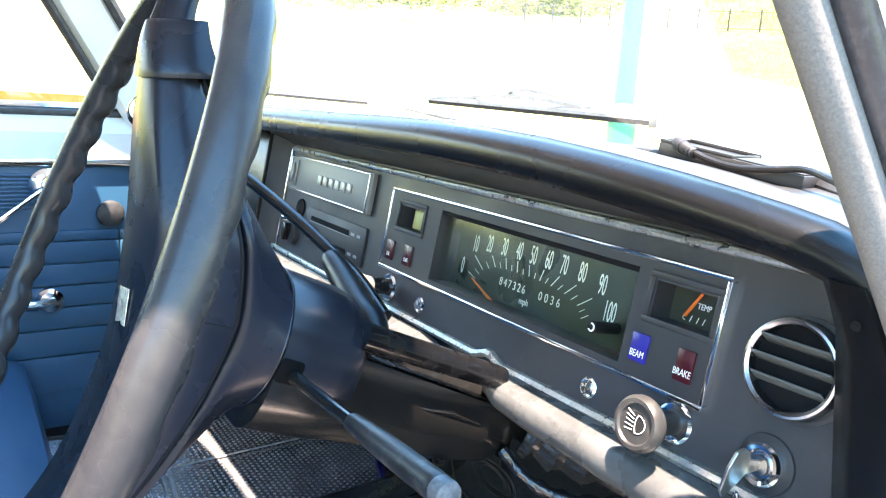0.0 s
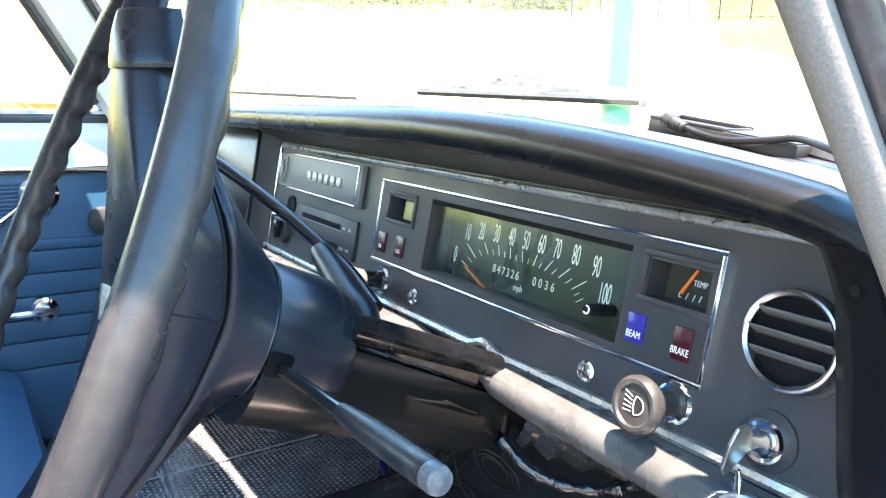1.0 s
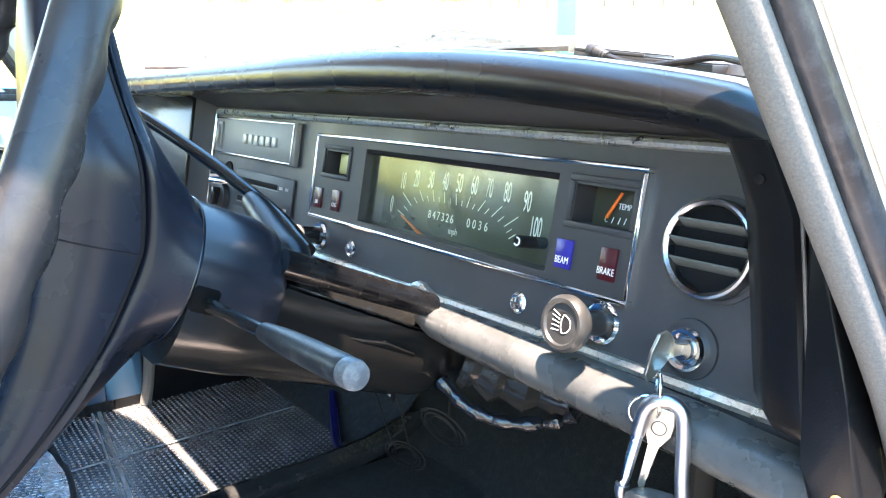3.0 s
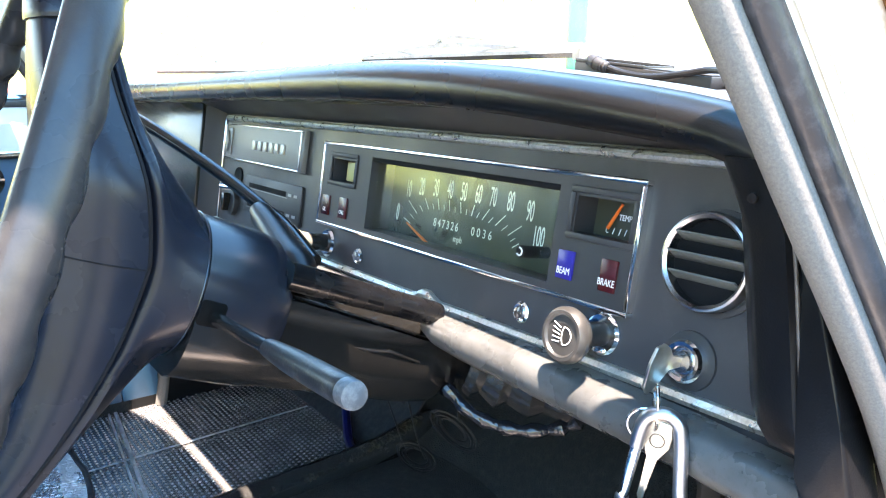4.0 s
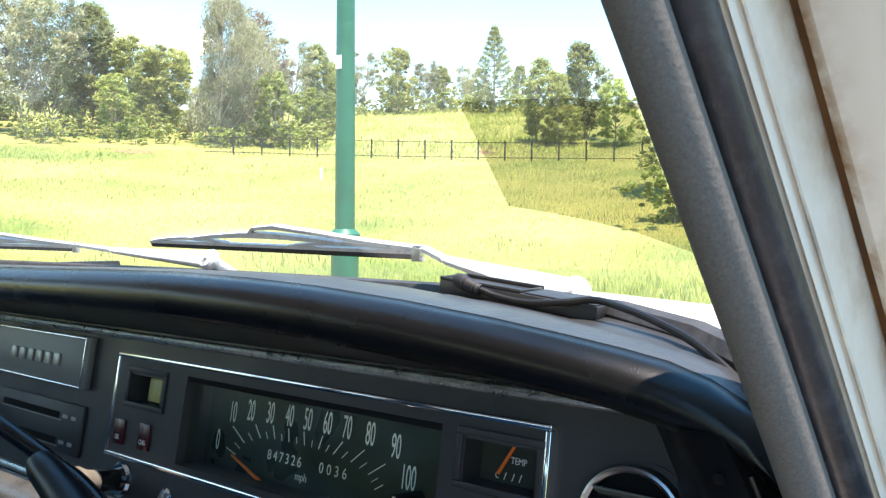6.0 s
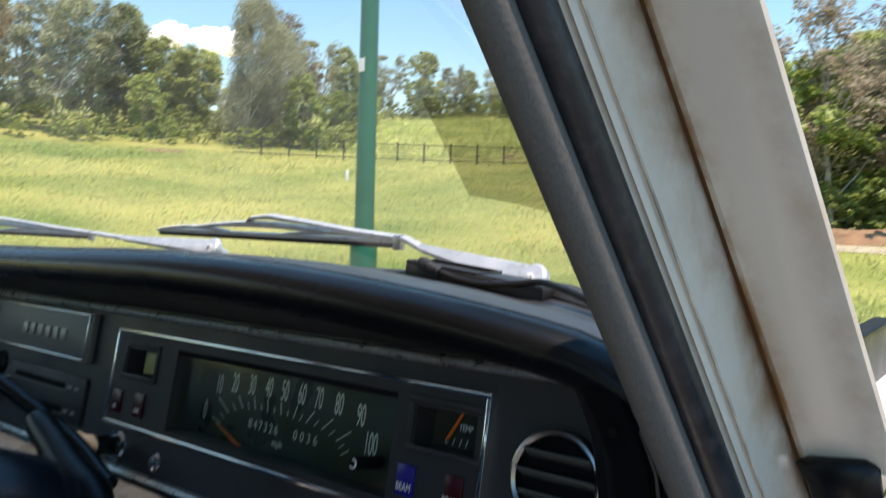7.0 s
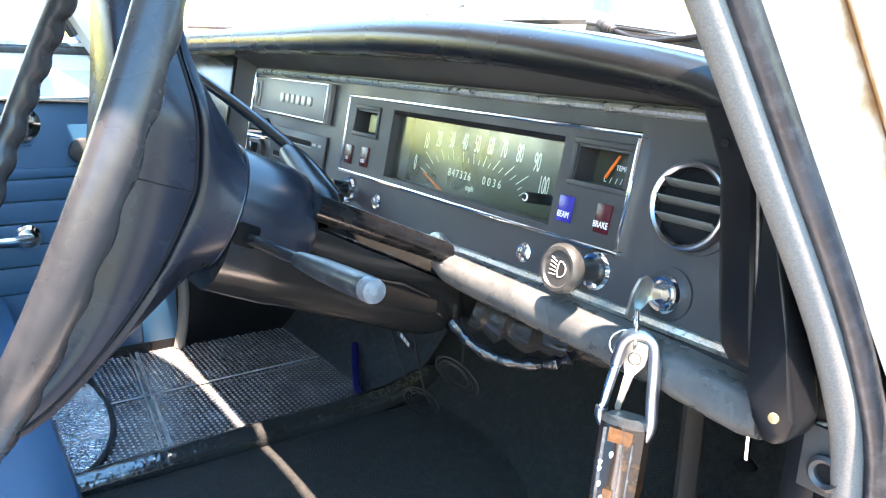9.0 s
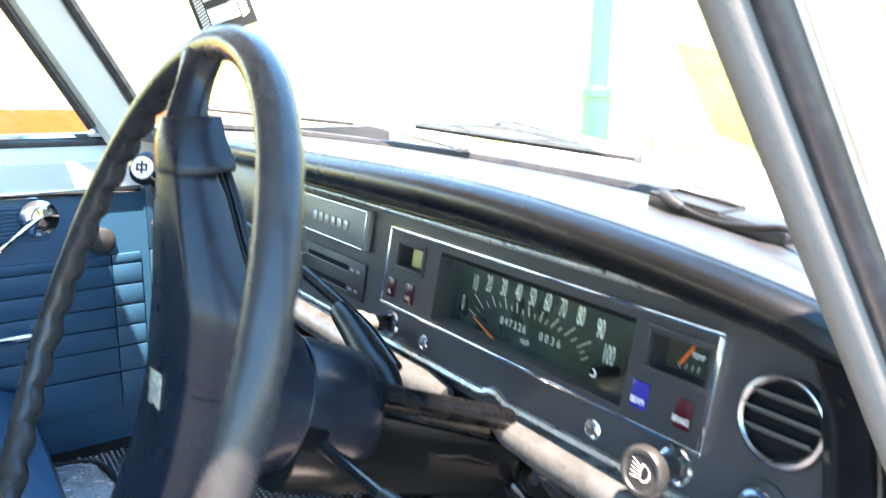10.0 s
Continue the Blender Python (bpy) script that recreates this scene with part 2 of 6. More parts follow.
ORANGE = mat("orange_needle", (0.9, 0.16, 0.02), 0.5, vary=0.05)
NAVY = mat("blue_lens", (0.02, 0.02, 0.22), 0.25, vary=0.1)
RED = mat("red_lens", (0.06, 0.005, 0.009), 0.25, vary=0.1)
PLATE = mat("plate_grey", (0.2, 0.2, 0.19), 0.45, 0.3, vary=0.1, grain=1500, bump=0.1)
CARPET = mat("black_carpet", (0.013, 0.0126, 0.012), 0.95, vary=0.4, vscale=30, grain=450, bump=1.0, dist=0.004, second=(0.032, 0.030, 0.026), amount=0.4)
# black mats: their bright reflections are put into pale, metallic base colours
MAT = mat("embossed_mat_sheen", (0.38, 0.385, 0.39), 0.17, 0.7, vary=0.3, vscale=15, grain=300, bump=0.3, dist=0.001, spec=1.0, second=(0.22, 0.22, 0.23), amount=0.45)
MAT2 = cells(mat("leathery_mat_sheen", (0.96, 0.96, 0.97), 0.27, 0.75, vary=0.2, vscale=15, grain=700, bump=0.3), 120, 0.9, 0.004, "DISTANCE_TO_EDGE", power=0.45)
ROLL = mat("glossy_vinyl_roll", (0.022, 0.022, 0.022), 0.16, vary=0.3, vscale=25, grain=60, bump=0.4, spec=1.0, dist=0.004, second=(0.04, 0.038, 0.035), amount=0.38)
SEAM = mat("mat_weld", (0.30, 0.30, 0.30), 0.4, 0.0, vary=0.4, vscale=60, grain=700, bump=0.4)
PAINT = mat("cream_paint", (0.72, 0.655, 0.60), 0.35, vary=0.06, vscale=8, grain=500, bump=0.03, coat=0.2, second=(0.5, 0.42, 0.32), amount=0.25, sharp=0.15)
BONNET = mat("white_bonnet_paint", (0.78, 0.77, 0.73), 0.3, vary=0.05, coat=0.3)
JAMB = mat("rust_stained_paint", (0.74, 0.665, 0.57), 0.35, vary=0.06, vscale=8, grain=500, bump=0.03, coat=0.2, second=(0.55, 0.44, 0.33), amount=0.22, sharp=0.15)


def rust_along(m, lines):
    """Rust bleeding out of seams that run up the pillar: lines of (place across the section, reach, strength)."""
    n, l = m.node_tree.nodes, m.node_tree.links
    b = n["Principled BSDF"]
    tc, sp, no = n.new("ShaderNodeTexCoord"), n.new("ShaderNodeSeparateXYZ"), n.new("ShaderNodeTexNoise")
    no.inputs["Scale"].default_value, no.inputs["Detail"].default_value, no.inputs["Roughness"].default_value = 32, 8, 0.65
    l.new(tc.outputs["Object"], sp.inputs[0])
    l.new(tc.outputs["Object"], no.inputs["Vector"])
    across = n.new("ShaderNodeMath")
    across.operation, across.inputs[1].default_value = "MULTIPLY_ADD", 0.204
    l.new(sp.outputs["Z"], across.inputs[0])
    l.new(sp.outputs["X"], across.inputs[2])
    out = b.inputs["Base Color"].links[0].from_socket
    for place, reach, strength in lines:
        su, ab, mr, mu, cl_ = (n.new("ShaderNodeMath") for _ in range(5))
        su.operation, su.inputs[1].default_value = "SUBTRACT", place + 0.204 * 0.9
        ab.operation = "ABSOLUTE"
        mr = n.new("ShaderNodeMapRange")
        mr.interpolation_type = "SMOOTHSTEP"
        mr.inputs["From Min"].default_value, mr.inputs["From Max"].default_value = reach, 0.0
        mu.operation = "MULTIPLY"
        nr = n.new("ShaderNodeMapRange")
        nr.inputs["From Min"].default_value, nr.inputs["From Max"].default_value = 0.42, 0.68
        nr.inputs["To Max"].default_value = strength
        l.new(across.outputs[0], su.inputs[0])
        l.new(su.outputs[0], ab.inputs[0])
        l.new(ab.outputs[0], mr.inputs["Value"])
        l.new(no.outputs["Fac"], nr.inputs["Value"])
        l.new(mr.outputs[0], mu.inputs[0])
        l.new(nr.outputs[0], mu.inputs[1])
        mx = n.new("ShaderNodeMix")
        mx.data_type = "RGBA"
        mx.inputs["B"].default_value = (0.34, 0.175, 0.058, 1)
        l.new(mu.outputs[0], mx.inputs["Factor"])
        l.new(out, mx.inputs["A"])
        out = mx.outputs["Result"]
    l.new(out, b.inputs["Base Color"])
    return m


rust_along(JAMB, [(0.7030, 0.012, 0.9), (0.7030, 0.0036, 2.0), (0.6895, 0.004, 0.4), (0.732, 0.011, 0.45)])
GLASS = glass("clear_glass")
SCREEN = glass("windscreen_glass", (0.93, 0.95, 0.935), 1.0)


def dusty(m, amount):
    """A thin film of road dust on a pane, which glows where the sun falls on it."""
    n, l = m.node_tree.nodes, m.node_tree.links
    tc, no, mr, tl, mx = n.new("ShaderNodeTexCoord"), n.new("ShaderNodeTexNoise"), n.new("ShaderNodeMapRange"), n.new("ShaderNodeBsdfTranslucent"), n.new("ShaderNodeMixShader")
    no.inputs["Scale"].default_value, no.inputs["Detail"].default_value = 5, 7
    mr.inputs["From Min"].default_value, mr.inputs["From Max"].default_value = 0.3, 0.72
    mr.inputs["To Min"].default_value, mr.inputs["To Max"].default_value = 0.45 * amount, 1.7 * amount
    tl.inputs["Color"].default_value = (0.75, 0.73, 0.66, 1)
    l.new(tc.outputs["Object"], no.inputs["Vector"])
    l.new(no.outputs["Fac"], mr.inputs["Value"])
    l.new(mr.outputs[0], mx.inputs[0])
    out = n["Material Output"].inputs["Surface"]
    l.new(out.links[0].from_socket, mx.inputs[1])
    l.new(tl.outputs[0], mx.inputs[2])
    l.new(mx.outputs[0], out)


dusty(SCREEN, 0.026)
DIALGLASS = glass("dial_glass", (0.97, 1.0, 0.95), 1.0, 0.13)
TRIMWHITE = mat("white_door_paint", (0.62, 0.66, 0.68), 0.4, vary=0.06)
WIREB = mat("wire_black", (0.010, 0.010, 0.011), 0.42, vary=0.2, spec=0.3)
WIREBL = mat("wire_blue", (0.005, 0.01, 0.09), 0.4, vary=0.2)
TAPE = mat("silver_tape_loom", (0.010, 0.011, 0.014), 0.16, 0.0, vary=0.5, vscale=45, grain=200, bump=0.35, dist=0.003, second=(0.22, 0.235, 0.26), amount=0.30, sharp=0.04)
AMBER = mat("amber_resin", (0.02, 0.011, 0.007), 0.15, vary=0.4, vscale=30, grain=300, bump=0.1, coat=0.5, second=(0.17, 0.06, 0.010), amount=0.36, sharp=0.08)
ORANGE_PAINT = mat("orange_car_paint", (0.62, 0.10, 0.012), 0.3, vary=0.05, coat=0.3)
POST = mat("green_post_paint", (0.0, 0.13, 0.075), 0.4, vary=0.15, vscale=6, grain=120, bump=0.1)

# ---- car shell ----
car_floor = part("floor", join(box(-0.66, 0.66, -1.3, 0.32, 0.24, 0.30, 0.004), box(-0.74, -0.6485, -1.3, 0.5, 0.2, 0.345, 0.008)), CARPET)
tagged(car_floor, "black carpeted car floor, worn", "car floor", kind="structure")
toe = part("toe_board", loft([[Vector((x, y, z)) for y, z in ((0.30, 0.24), (0.30, 0.30), (0.52, 0.56), (0.50, 0.84), (0.53, 0.84), (0.55, 0.55), (0.34, 0.24))] for x in (-0.665, 0.665)]), CARPET)
tagged(toe, "black carpeted toe board and firewall", "firewall", kind="structure")
tunnel = part("tunnel", loft([[Vector((x, y, z)) for x, z in ((-0.145, 0.29), (-0.14, 0.328), (-0.08, 0.334), (0.0, 0.336), (0.08, 0.33), (0.15, 0.312), (0.175, 0.29))] for y in (-1.3, -0.3, 0.1, 0.45)]), CARPET)
tagged(tunnel, "black carpeted transmission tunnel", "tunnel", kind="structure")
# roof out of view; its right edge is cut to shape sunlight on the rim
roof_rings = []
for z in (1.33, 1.365):
    edge = [Vector((x, -0.153 - (0.11 * (x / 0.655) ** 6 if x > 0 else 0.14 * abs(x / 0.62) ** 2.5), z)) for x in (-0.62, -0.45, -0.3, -0.15, 0, 0.15, 0.3, 0.45, 0.56, 0.655)]
    roof_rings.append([Vector((-0.62, -1.75, z))] + edge + [Vector((0.712, -0.275, z)), Vector((0.700, -0.325, z)), Vector((0.668, -0.348, z)), Vector((0.6565, -0.368, z)), Vector((0.650, -0.39, z)), Vector((0.648, -0.41, z)), Vector((0.632, -0.44, z)), Vector((0.604, -0.47, z)), Vector((0.598, -0.8, z)), Vector((0.61, -1.75, z))])
roof = part("roof", join(loft(roof_rings), box(-0.64, -0.59, -1.75, -0.33, 1.28, 1.335, 0.01)), TRIMWHITE)
tagged(roof, "pale painted car roof", "roof", kind="structure")
rear = part("rear_wall", join(box(-0.66, 0.66, -1.40, -1.34, 0.24, 0.98, 0.01), box(0.60, 0.66, -0.90, -0.80, 0.24, 1.33, 0.01), box(0.62, 0.66, -1.75, -0.90, 0.24, 0.95, 0.01), box(-0.64, 0.64, -1.78, -1.70, 0.24, 1.05, 0.01), box(-0.64, 0.64, -1.78, -1.70, 1.25, 1.34, 0.01), box(0.60, 0.64, -1.75, -0.90, 1.22, 1.335, 0.01), box(-0.66, -0.62, -1.75, -1.15, 0.24, 0.95, 0.01), box(-0.66, -0.58, -1.3, -1.2, 0.24, 1.34, 0.01)), BLUE)
tagged(rear, "blue trimmed rear bulkhead and door posts", "car interior wall", kind="structure")
sill = part("sill", join(box(0.62, 0.72, -0.9, 0.10, 0.22, 0.36, 0.015), box(0.62, 0.70, 0.10, 0.45, 0.22, 0.30, 0.01)), PAINT)
tagged(sill, "cream painted door sill", "door sill", kind="structure")
kick = part("kick_panel", join(box(-0.665, -0.645, -0.02, 0.50, 0.26, 0.92, 0.004), box(0.668, 0.688, 0.0, 0.50, 0.26, 0.90, 0.004)), SIDE)
tagged(kick, "black vinyl kick panels beside the footwells", "kick panel", kind="structure")

# bench seat
seat = thing("bench_seat", (0, -0.55, 0.24), "blue vinyl front bench seat with rounded edge", "car seat")
cs = [(-0.27, 0.33), (-0.255, 0.42), (-0.27, 0.475), (-0.31, 0.495), (-0.6, 0.49), (-0.8, 0.47), (-0.8, 0.3), (-0.3, 0.3)]
part("cushion", loft([[Vector((x, y, z)) for y, z in cs] for x in (-0.60, -0.2, 0.2, 0.56)]), BLUE, seat)
part("backrest", box(-0.60, 0.56, -0.90, -0.78, 0.45, 1.0, 0.04), BLUE, seat)

# ---- passenger door ----
door = thing("passenger_door", (-0.66, -0.3, 0.3), "closed passenger door with ribbed dark blue vinyl trim", "car door")
DX = -0.64
part("card", box(DX - 0.02, DX, -1.15, -0.035, 0.33, 0.815, 0.004), BLUE, door)
ribz = [0.68, 0.64, 0.60, 0.56, 0.52, 0.47]
for i, (a, b) in enumerate(zip([0.70] + ribz, ribz + [0.40])):
    part("pleat", box(DX - 0.004, DX + 0.007, -1.1, -0.105, b + 0.001, a - 0.001, 0.0035), BLUE, door)
part("corner_pleats", join(*[box(DX - 0.004, DX + 0.0065, -0.104, -0.052, b + 0.001, a - 0.001, 0.003) for a, b in zip([0.70] + ribz, ribz + [0.40])]), BLUE, door)
for k in range(9):
    z = 0.80 - 0.007 * k
    part("flute", box(DX - 0.003, DX + 0.004, -1.1, -0.20, z - 0.006, z - 0.0008, 0.0018), BLUE, door)
part("chrome_strip", box(DX - 0.004, DX + 0.010, -1.15, -0.045, 0.812, 0.825, 0.003), CHROME, door)
part("painted_top", loft([[Vector((x, y, z)) for x, z in ((DX - 0.05, 0.815), (DX + 0.004, 0.822), (DX + 0.006, 0.87), (DX - 0.012, 0.897), (DX - 0.05, 0.90))] for y in (-1.15, -0.035)]), TRIMWHITE, door, "pale painted door top")
part("window_rubber", box(DX - 0.05, DX - 0.008, -1.15, -0.05, 0.897, 0.908, 0.003), RUBBER, door)
wf = [(-1.15, 0.912), (-0.125, 0.912), (-0.108, 0.93), (-0.235, 1.14), (-0.32, 1.30), (-1.15, 1.30)]
part("window_frame", tube(smooth_path([(DX - 0.03, y, z) for y, z in wf], 5), 0.008, 8), CHROME, door)
part("window_frame_outer", tube([(DX - 0.03, -0.075, 0.90), (DX - 0.03, -0.30, 1.28), (DX - 0.03, -1.15, 1.30)], 0.014, 8), TRIMWHITE, door)
pane = part("window_glass", prism([(y, z) for y, z in wf], -0.002, 0.002, Matrix(((0, 0, 1, DX - 0.03), (1, 0, 0, 0), (0, 1, 0, 0), (0, 0, 0, 1)))), GLASS, door)
pane.visible_shadow = False


def out_of_door(y, z, d=0.0):
    return Matrix.Translation((DX + d, y, z)) @ Matrix.Rotation(radians(90), 4, "Y")


part("round_cap", lathe([(0.022, 0), (0.024, 0.004), (0.023, 0.009), (0.018, 0.012), (0.0, 0.0125)], out_of_door(-0.118, 0.727, 0.002)), RUBBER, door, "round black plug")
crank = part("window_winder", join(lathe([(0.03, 0), (0.031, 0.006), (0.022, 0.011), (0.0, 0.012)], out_of_door(-0.215, 0.778, 0.003)), lathe([(0.016, 0.01), (0.015, 0.028), (0.0, 0.03)], out_of_door(-0.212, 0.783, 0.003))), CHROME, door)
part("crank_arm", tube(smooth_path([(DX + 0.025, -0.212, 0.782), (DX + 0.04, -0.245, 0.762), (DX + 0.045, -0.29, 0.728), (DX + 0.045, -0.33, 0.70)], 4), 0.0075, 10, flat=0.6), CHROME, crank)
hb = part("handle_boss", lathe([(0.024, 0), (0.023, 0.008), (0.017, 0.014), (0.0, 0.016)], out_of_door(-0.222, 0.575, 0.006)), CHROME, door)
part("handle_lever", tube(smooth_path([(DX + 0.024, -0.215, 0.576), (DX + 0.03, -0.25, 0.576), (DX + 0.032, -0.33, 0.576)], 4), 0.009, 10, flat=0.7), CHROME, hb)
part("door_seal", tube(smooth_path([(DX + 0.005, -0.03, 0.90), (DX + 0.005, 0.03, 0.6), (DX + 0.006, 0.048, 0.45), (DX + 0.006, 0.045, 0.37), (DX + 0.004, 0.035, 0.31)], 6), 0.011, 10), WINDLACE, door, "pale welt round the door opening")
part("lower_card", join(box(DX - 0.018, DX + 0.001, -0.035, 0.035, 0.33, 0.70, 0.004), box(DX - 0.018, DX + 0.0005, -0.036, 0.0, 0.70, 0.90, 0.003)), BLUE, door, "")

# ---- windscreen pillars ----
PD = Vector((-0.204, -0.575, 1.0))


def along(x, y, z0, z1):
    return [Vector((x, y, 0.9)) + PD * (z - 0.9) for z in (z0, z1)]


pillar = thing("windscreen_pillar", (0.7, -0.03, 0.88), "cream painted windscreen pillar with rust along its seam", "car pillar", kind="structure")


def pillar_strip(name, pts, z0, z1, material, label="", smooth=35):
    """A strip swept up the pillar; pts are its section at z 0.9."""
    return part(name, loft([[Vector((x, y, 0.9)) + PD * (z - 0.9) for x, y in pts] for z in (z0, (z0 + z1) / 2, z1)]), material, pillar, label, smooth)


wl_path = [Vector((0.6750, -0.0855, 0.9)) + PD * (z - 0.9) for z in (1.36, 1.2, 1.0, 0.9)] + [Vector((0.696, -0.025, 0.79)), Vector((0.7045, 0.0, 0.70)), Vector((0.708, 0.008, 0.5)), Vector((0.706, 0.0, 0.34))]
part("windlace", tube(smooth_path(wl_path, 6), 0.0072, 16), WINDLACE, pillar, "grey cloth welt along the door opening")
seal_path = [p + Vector((0.0095, 0.0095, 0)) for p in wl_path]
part("door_seal", tube(smooth_path(seal_path, 6), 0.0064, 12), SEAL, pillar, "scuffed black rubber door seal")
pillar_strip("inner_jamb", [(0.684, -0.062), (0.6885, -0.0715), (0.6910, -0.0672), (0.6918, -0.0690), (0.6932, -0.0640), (0.6942, -0.0632), (0.6950, -0.0585), (0.697, -0.0525), (0.7010, -0.0345), (0.7000, 0.02), (0.68, 0.02)], 0.60, 1.36, JAMB)
pillar_strip("outer_face", [(0.7032, -0.0335), (0.7060, -0.0362), (0.7335, -0.0377), (0.7362, -0.0366), (0.7372, -0.0342), (0.728, 0.0), (0.704, 0.0)], 0.884, 1.36, JAMB)
pillar_strip("seam_filler", [(0.6995, -0.031), (0.7045, -0.0312), (0.7045, -0.015), (0.6995, -0.015)], 0.70, 1.36, mat("rust", (0.14, 0.065, 0.024), 0.9, vary=0.5, vscale=80, grain=500, bump=0.5), "rusty seam")
pillar_strip("crease", [(0.6938, -0.0640), (0.6944, -0.0646), (0.6950, -0.0638), (0.6944, -0.0630)], 0.66, 1.36, mat("stained_crease", (0.5, 0.42, 0.34), 0.7, vary=0.5, vscale=60, grain=500, bump=0.3), "rust-stained crease")
part("torn_rubber", loft([[Vector((cx + w * math.cos(a) * (1 + 0.10 * math.sin(3 * a + 5 * k)), cy + 0.45 * w * math.sin(a), z + t_ * w * math.cos(a))) for a in [radians(30 * q) for q in range(12)]] for k, (cx, cy, z, w, t_) in enumerate(((0.7205, -0.030, 0.8880, 0.0100, 0.15), (0.7215, -0.031, 0.8850, 0.0140, 0.1), (0.7235, -0.029, 0.8760, 0.0125, 0.0), (0.7255, -0.026, 0.8650, 0.0125, 0.0), (0.7315, -0.024, 0.8540, 0.0098, 0.0), (0.7420, -0.020, 0.8300, 0.0105, 0.0), (0.7560, -0.014, 0.7900, 0.0110, 0.0), (0.7660, -0.008, 0.7500, 0.0110, 0.0)))]), SIDE, pillar, "torn black rubber at the hinge", 60)
pillar_strip("inner_trim", [(0.676, -0.06), (0.676, 0.026), (0.726, 0.026), (0.726, 0.021), (0.6795, 0.021), (0.6795, -0.06)], 0.9, 1.36, TRIMWHITE, "pale inner trim")
left_pillar = part("pillar_left", loft([[Vector((x, y, 0.95)) + Vector((0.18, -0.6, 1.0)) * (z - 0.95) for x, y in ((-0.658, -0.09), (-0.634, -0.124), (-0.618, -0.112), (-0.606, -0.05), (-0.625, -0.028), (-0.66, -0.02))] for z in (0.80, 1.1, 1.38)]), TRIMWHITE)
tagged(left_pillar, "pale painted windscreen pillar on the passenger side", "car pillar", kind="structure")
lp_rub = part("pillar_rubber_left", tube([Vector((-0.607, -0.024, 0.93)) + Vector((0.18, -0.6, 1.0)) * k for k in (0, 0.2, 0.44)], 0.0095, 8), RUBBER)
lp_seal = part("door_seal_left", tube([Vector((-0.634, -0.118, 0.93)) + Vector((0.18, -0.6, 1.0)) * k for k in (0, 0.2, 0.44)], 0.008, 8), RUBBER)
tagged(lp_seal, "black door seal along the passenger pillar", "rubber seal", kind="structure")
tagged(lp_rub, "black windscreen rubber along the passenger pillar", "rubber seal", kind="structure")

# windscreen
ws = thing("windscreen", (0, 0.2, 0.93), "clear windscreen with black rubber surround", "windscreen")


def ws_pt(a, h):
    """a from -1 to 1 across, h from 0 to 1 up the glass."""
    half = 0.665 - 0.10 * h
    low, high = 0.215 - 0.13 * a * a - 0.10 * a ** 4, -0.148 - 0.13 * (a ** 6 if a > 0 else abs(a) ** 3)
    return Vector((half * a, low + (high - low) * h, 0.925 + (0.026 * a ** 4 - 0.036 * a ** 8) * (1 - h) + 0.415 * h))


wg = part("glass", loft([[ws_pt(-1 + i / 10, h) for i in range(21)] for h in (0, 0.25, 0.5, 0.75, 1.0)], closed=False), SCREEN, ws)
part("rubber_surround", tube([ws_pt(-1 + i / 12, 0) for i in range(25)], 0.009, 8), RUBBER, ws)
part("header_rubber", tube([ws_pt(-1 + i / 12, 1) for i in range(25)], 0.012, 8), RUBBER, ws)

# the box's dark reflection in the corner of the glass, put in as a tinted film
reflection_film = bpy.data.materials.new("dark_reflection_film")
reflection_film.use_nodes = True
n, l = reflection_film.node_tree.nodes, reflection_film.node_tree.links
n.remove(n["Principled BSDF"])
lt = n.new("ShaderNodeBsdfTransparent")
lt.inputs["Color"].default_value = (0.54, 0.53, 0.47, 1)
l.new(lt.outputs[0], n["Material Output"].inputs["Surface"])
reflection_patch = part("painted_reflection", loft([[ws_pt(a, h - 0.22 * (a - 0.748)) + Vector((0, -0.002, -0.0015)) for a in (0.748, 0.80, 0.85, 0.90, 0.95)] for h in (0.158, 0.23, 0.300)], closed=False), reflection_film, ws, "dark reflection of the box, put in as a smoky film on the glass")
reflection_patch.visible_shadow = False

# bonnet and wings
bon = thing("bonnet", (0, 0.9, 0.8), "white painted car bonnet, bright in the sun", "car bonnet")
rings = []
for k in range(11):
    y = 0.24 + 1.25 * k / 10
    zc = 0.905 - 0.02 * k / 10 - 0.12 * (k / 10) ** 3
    rings.append([Vector((x, y - 0.17 * (x / 0.72) ** 2 * (1 - k / 10), zc - 0.05 * abs(x / 0.72) ** 3)) for x in (-0.72, -0.6, -0.45, -0.2, 0, 0.2, 0.45, 0.6, 0.72)] + [*[Vector((x, y - 0.17 * (x / 0.72) ** 2 * (1 - k / 10), zc - 0.05 * abs(x / 0.72) ** 3 - 0.02)) for x in (0.72, 0.6, 0.45, 0.2, 0, -0.2, -0.45, -0.6, -0.72)]])
part("panel", loft(rings), BONNET, bon)
for s_ in (-1, 1):
    wing = thing("front_wing", (0.78 * s_, 0.7, 0.4), "white painted front wing of the car", "car wing", "front wings")
    part("wing_panel", loft([[Vector((s_ * x, y, z - 0.05 * max(0, y - 0.6))) for x, z in ((0.725, 0.845), (0.74, 0.868), (0.77, 0.872), (0.795, 0.84), (0.80, 0.3), (0.74, 0.3))] for y in (0.03, 0.5, 1.0, 1.5)]), BONNET, wing)
part("scuttle_grille", box(-0.5, 0.5, 0.235, 0.275, 0.895, 0.912, 0.004), DARK, bon)


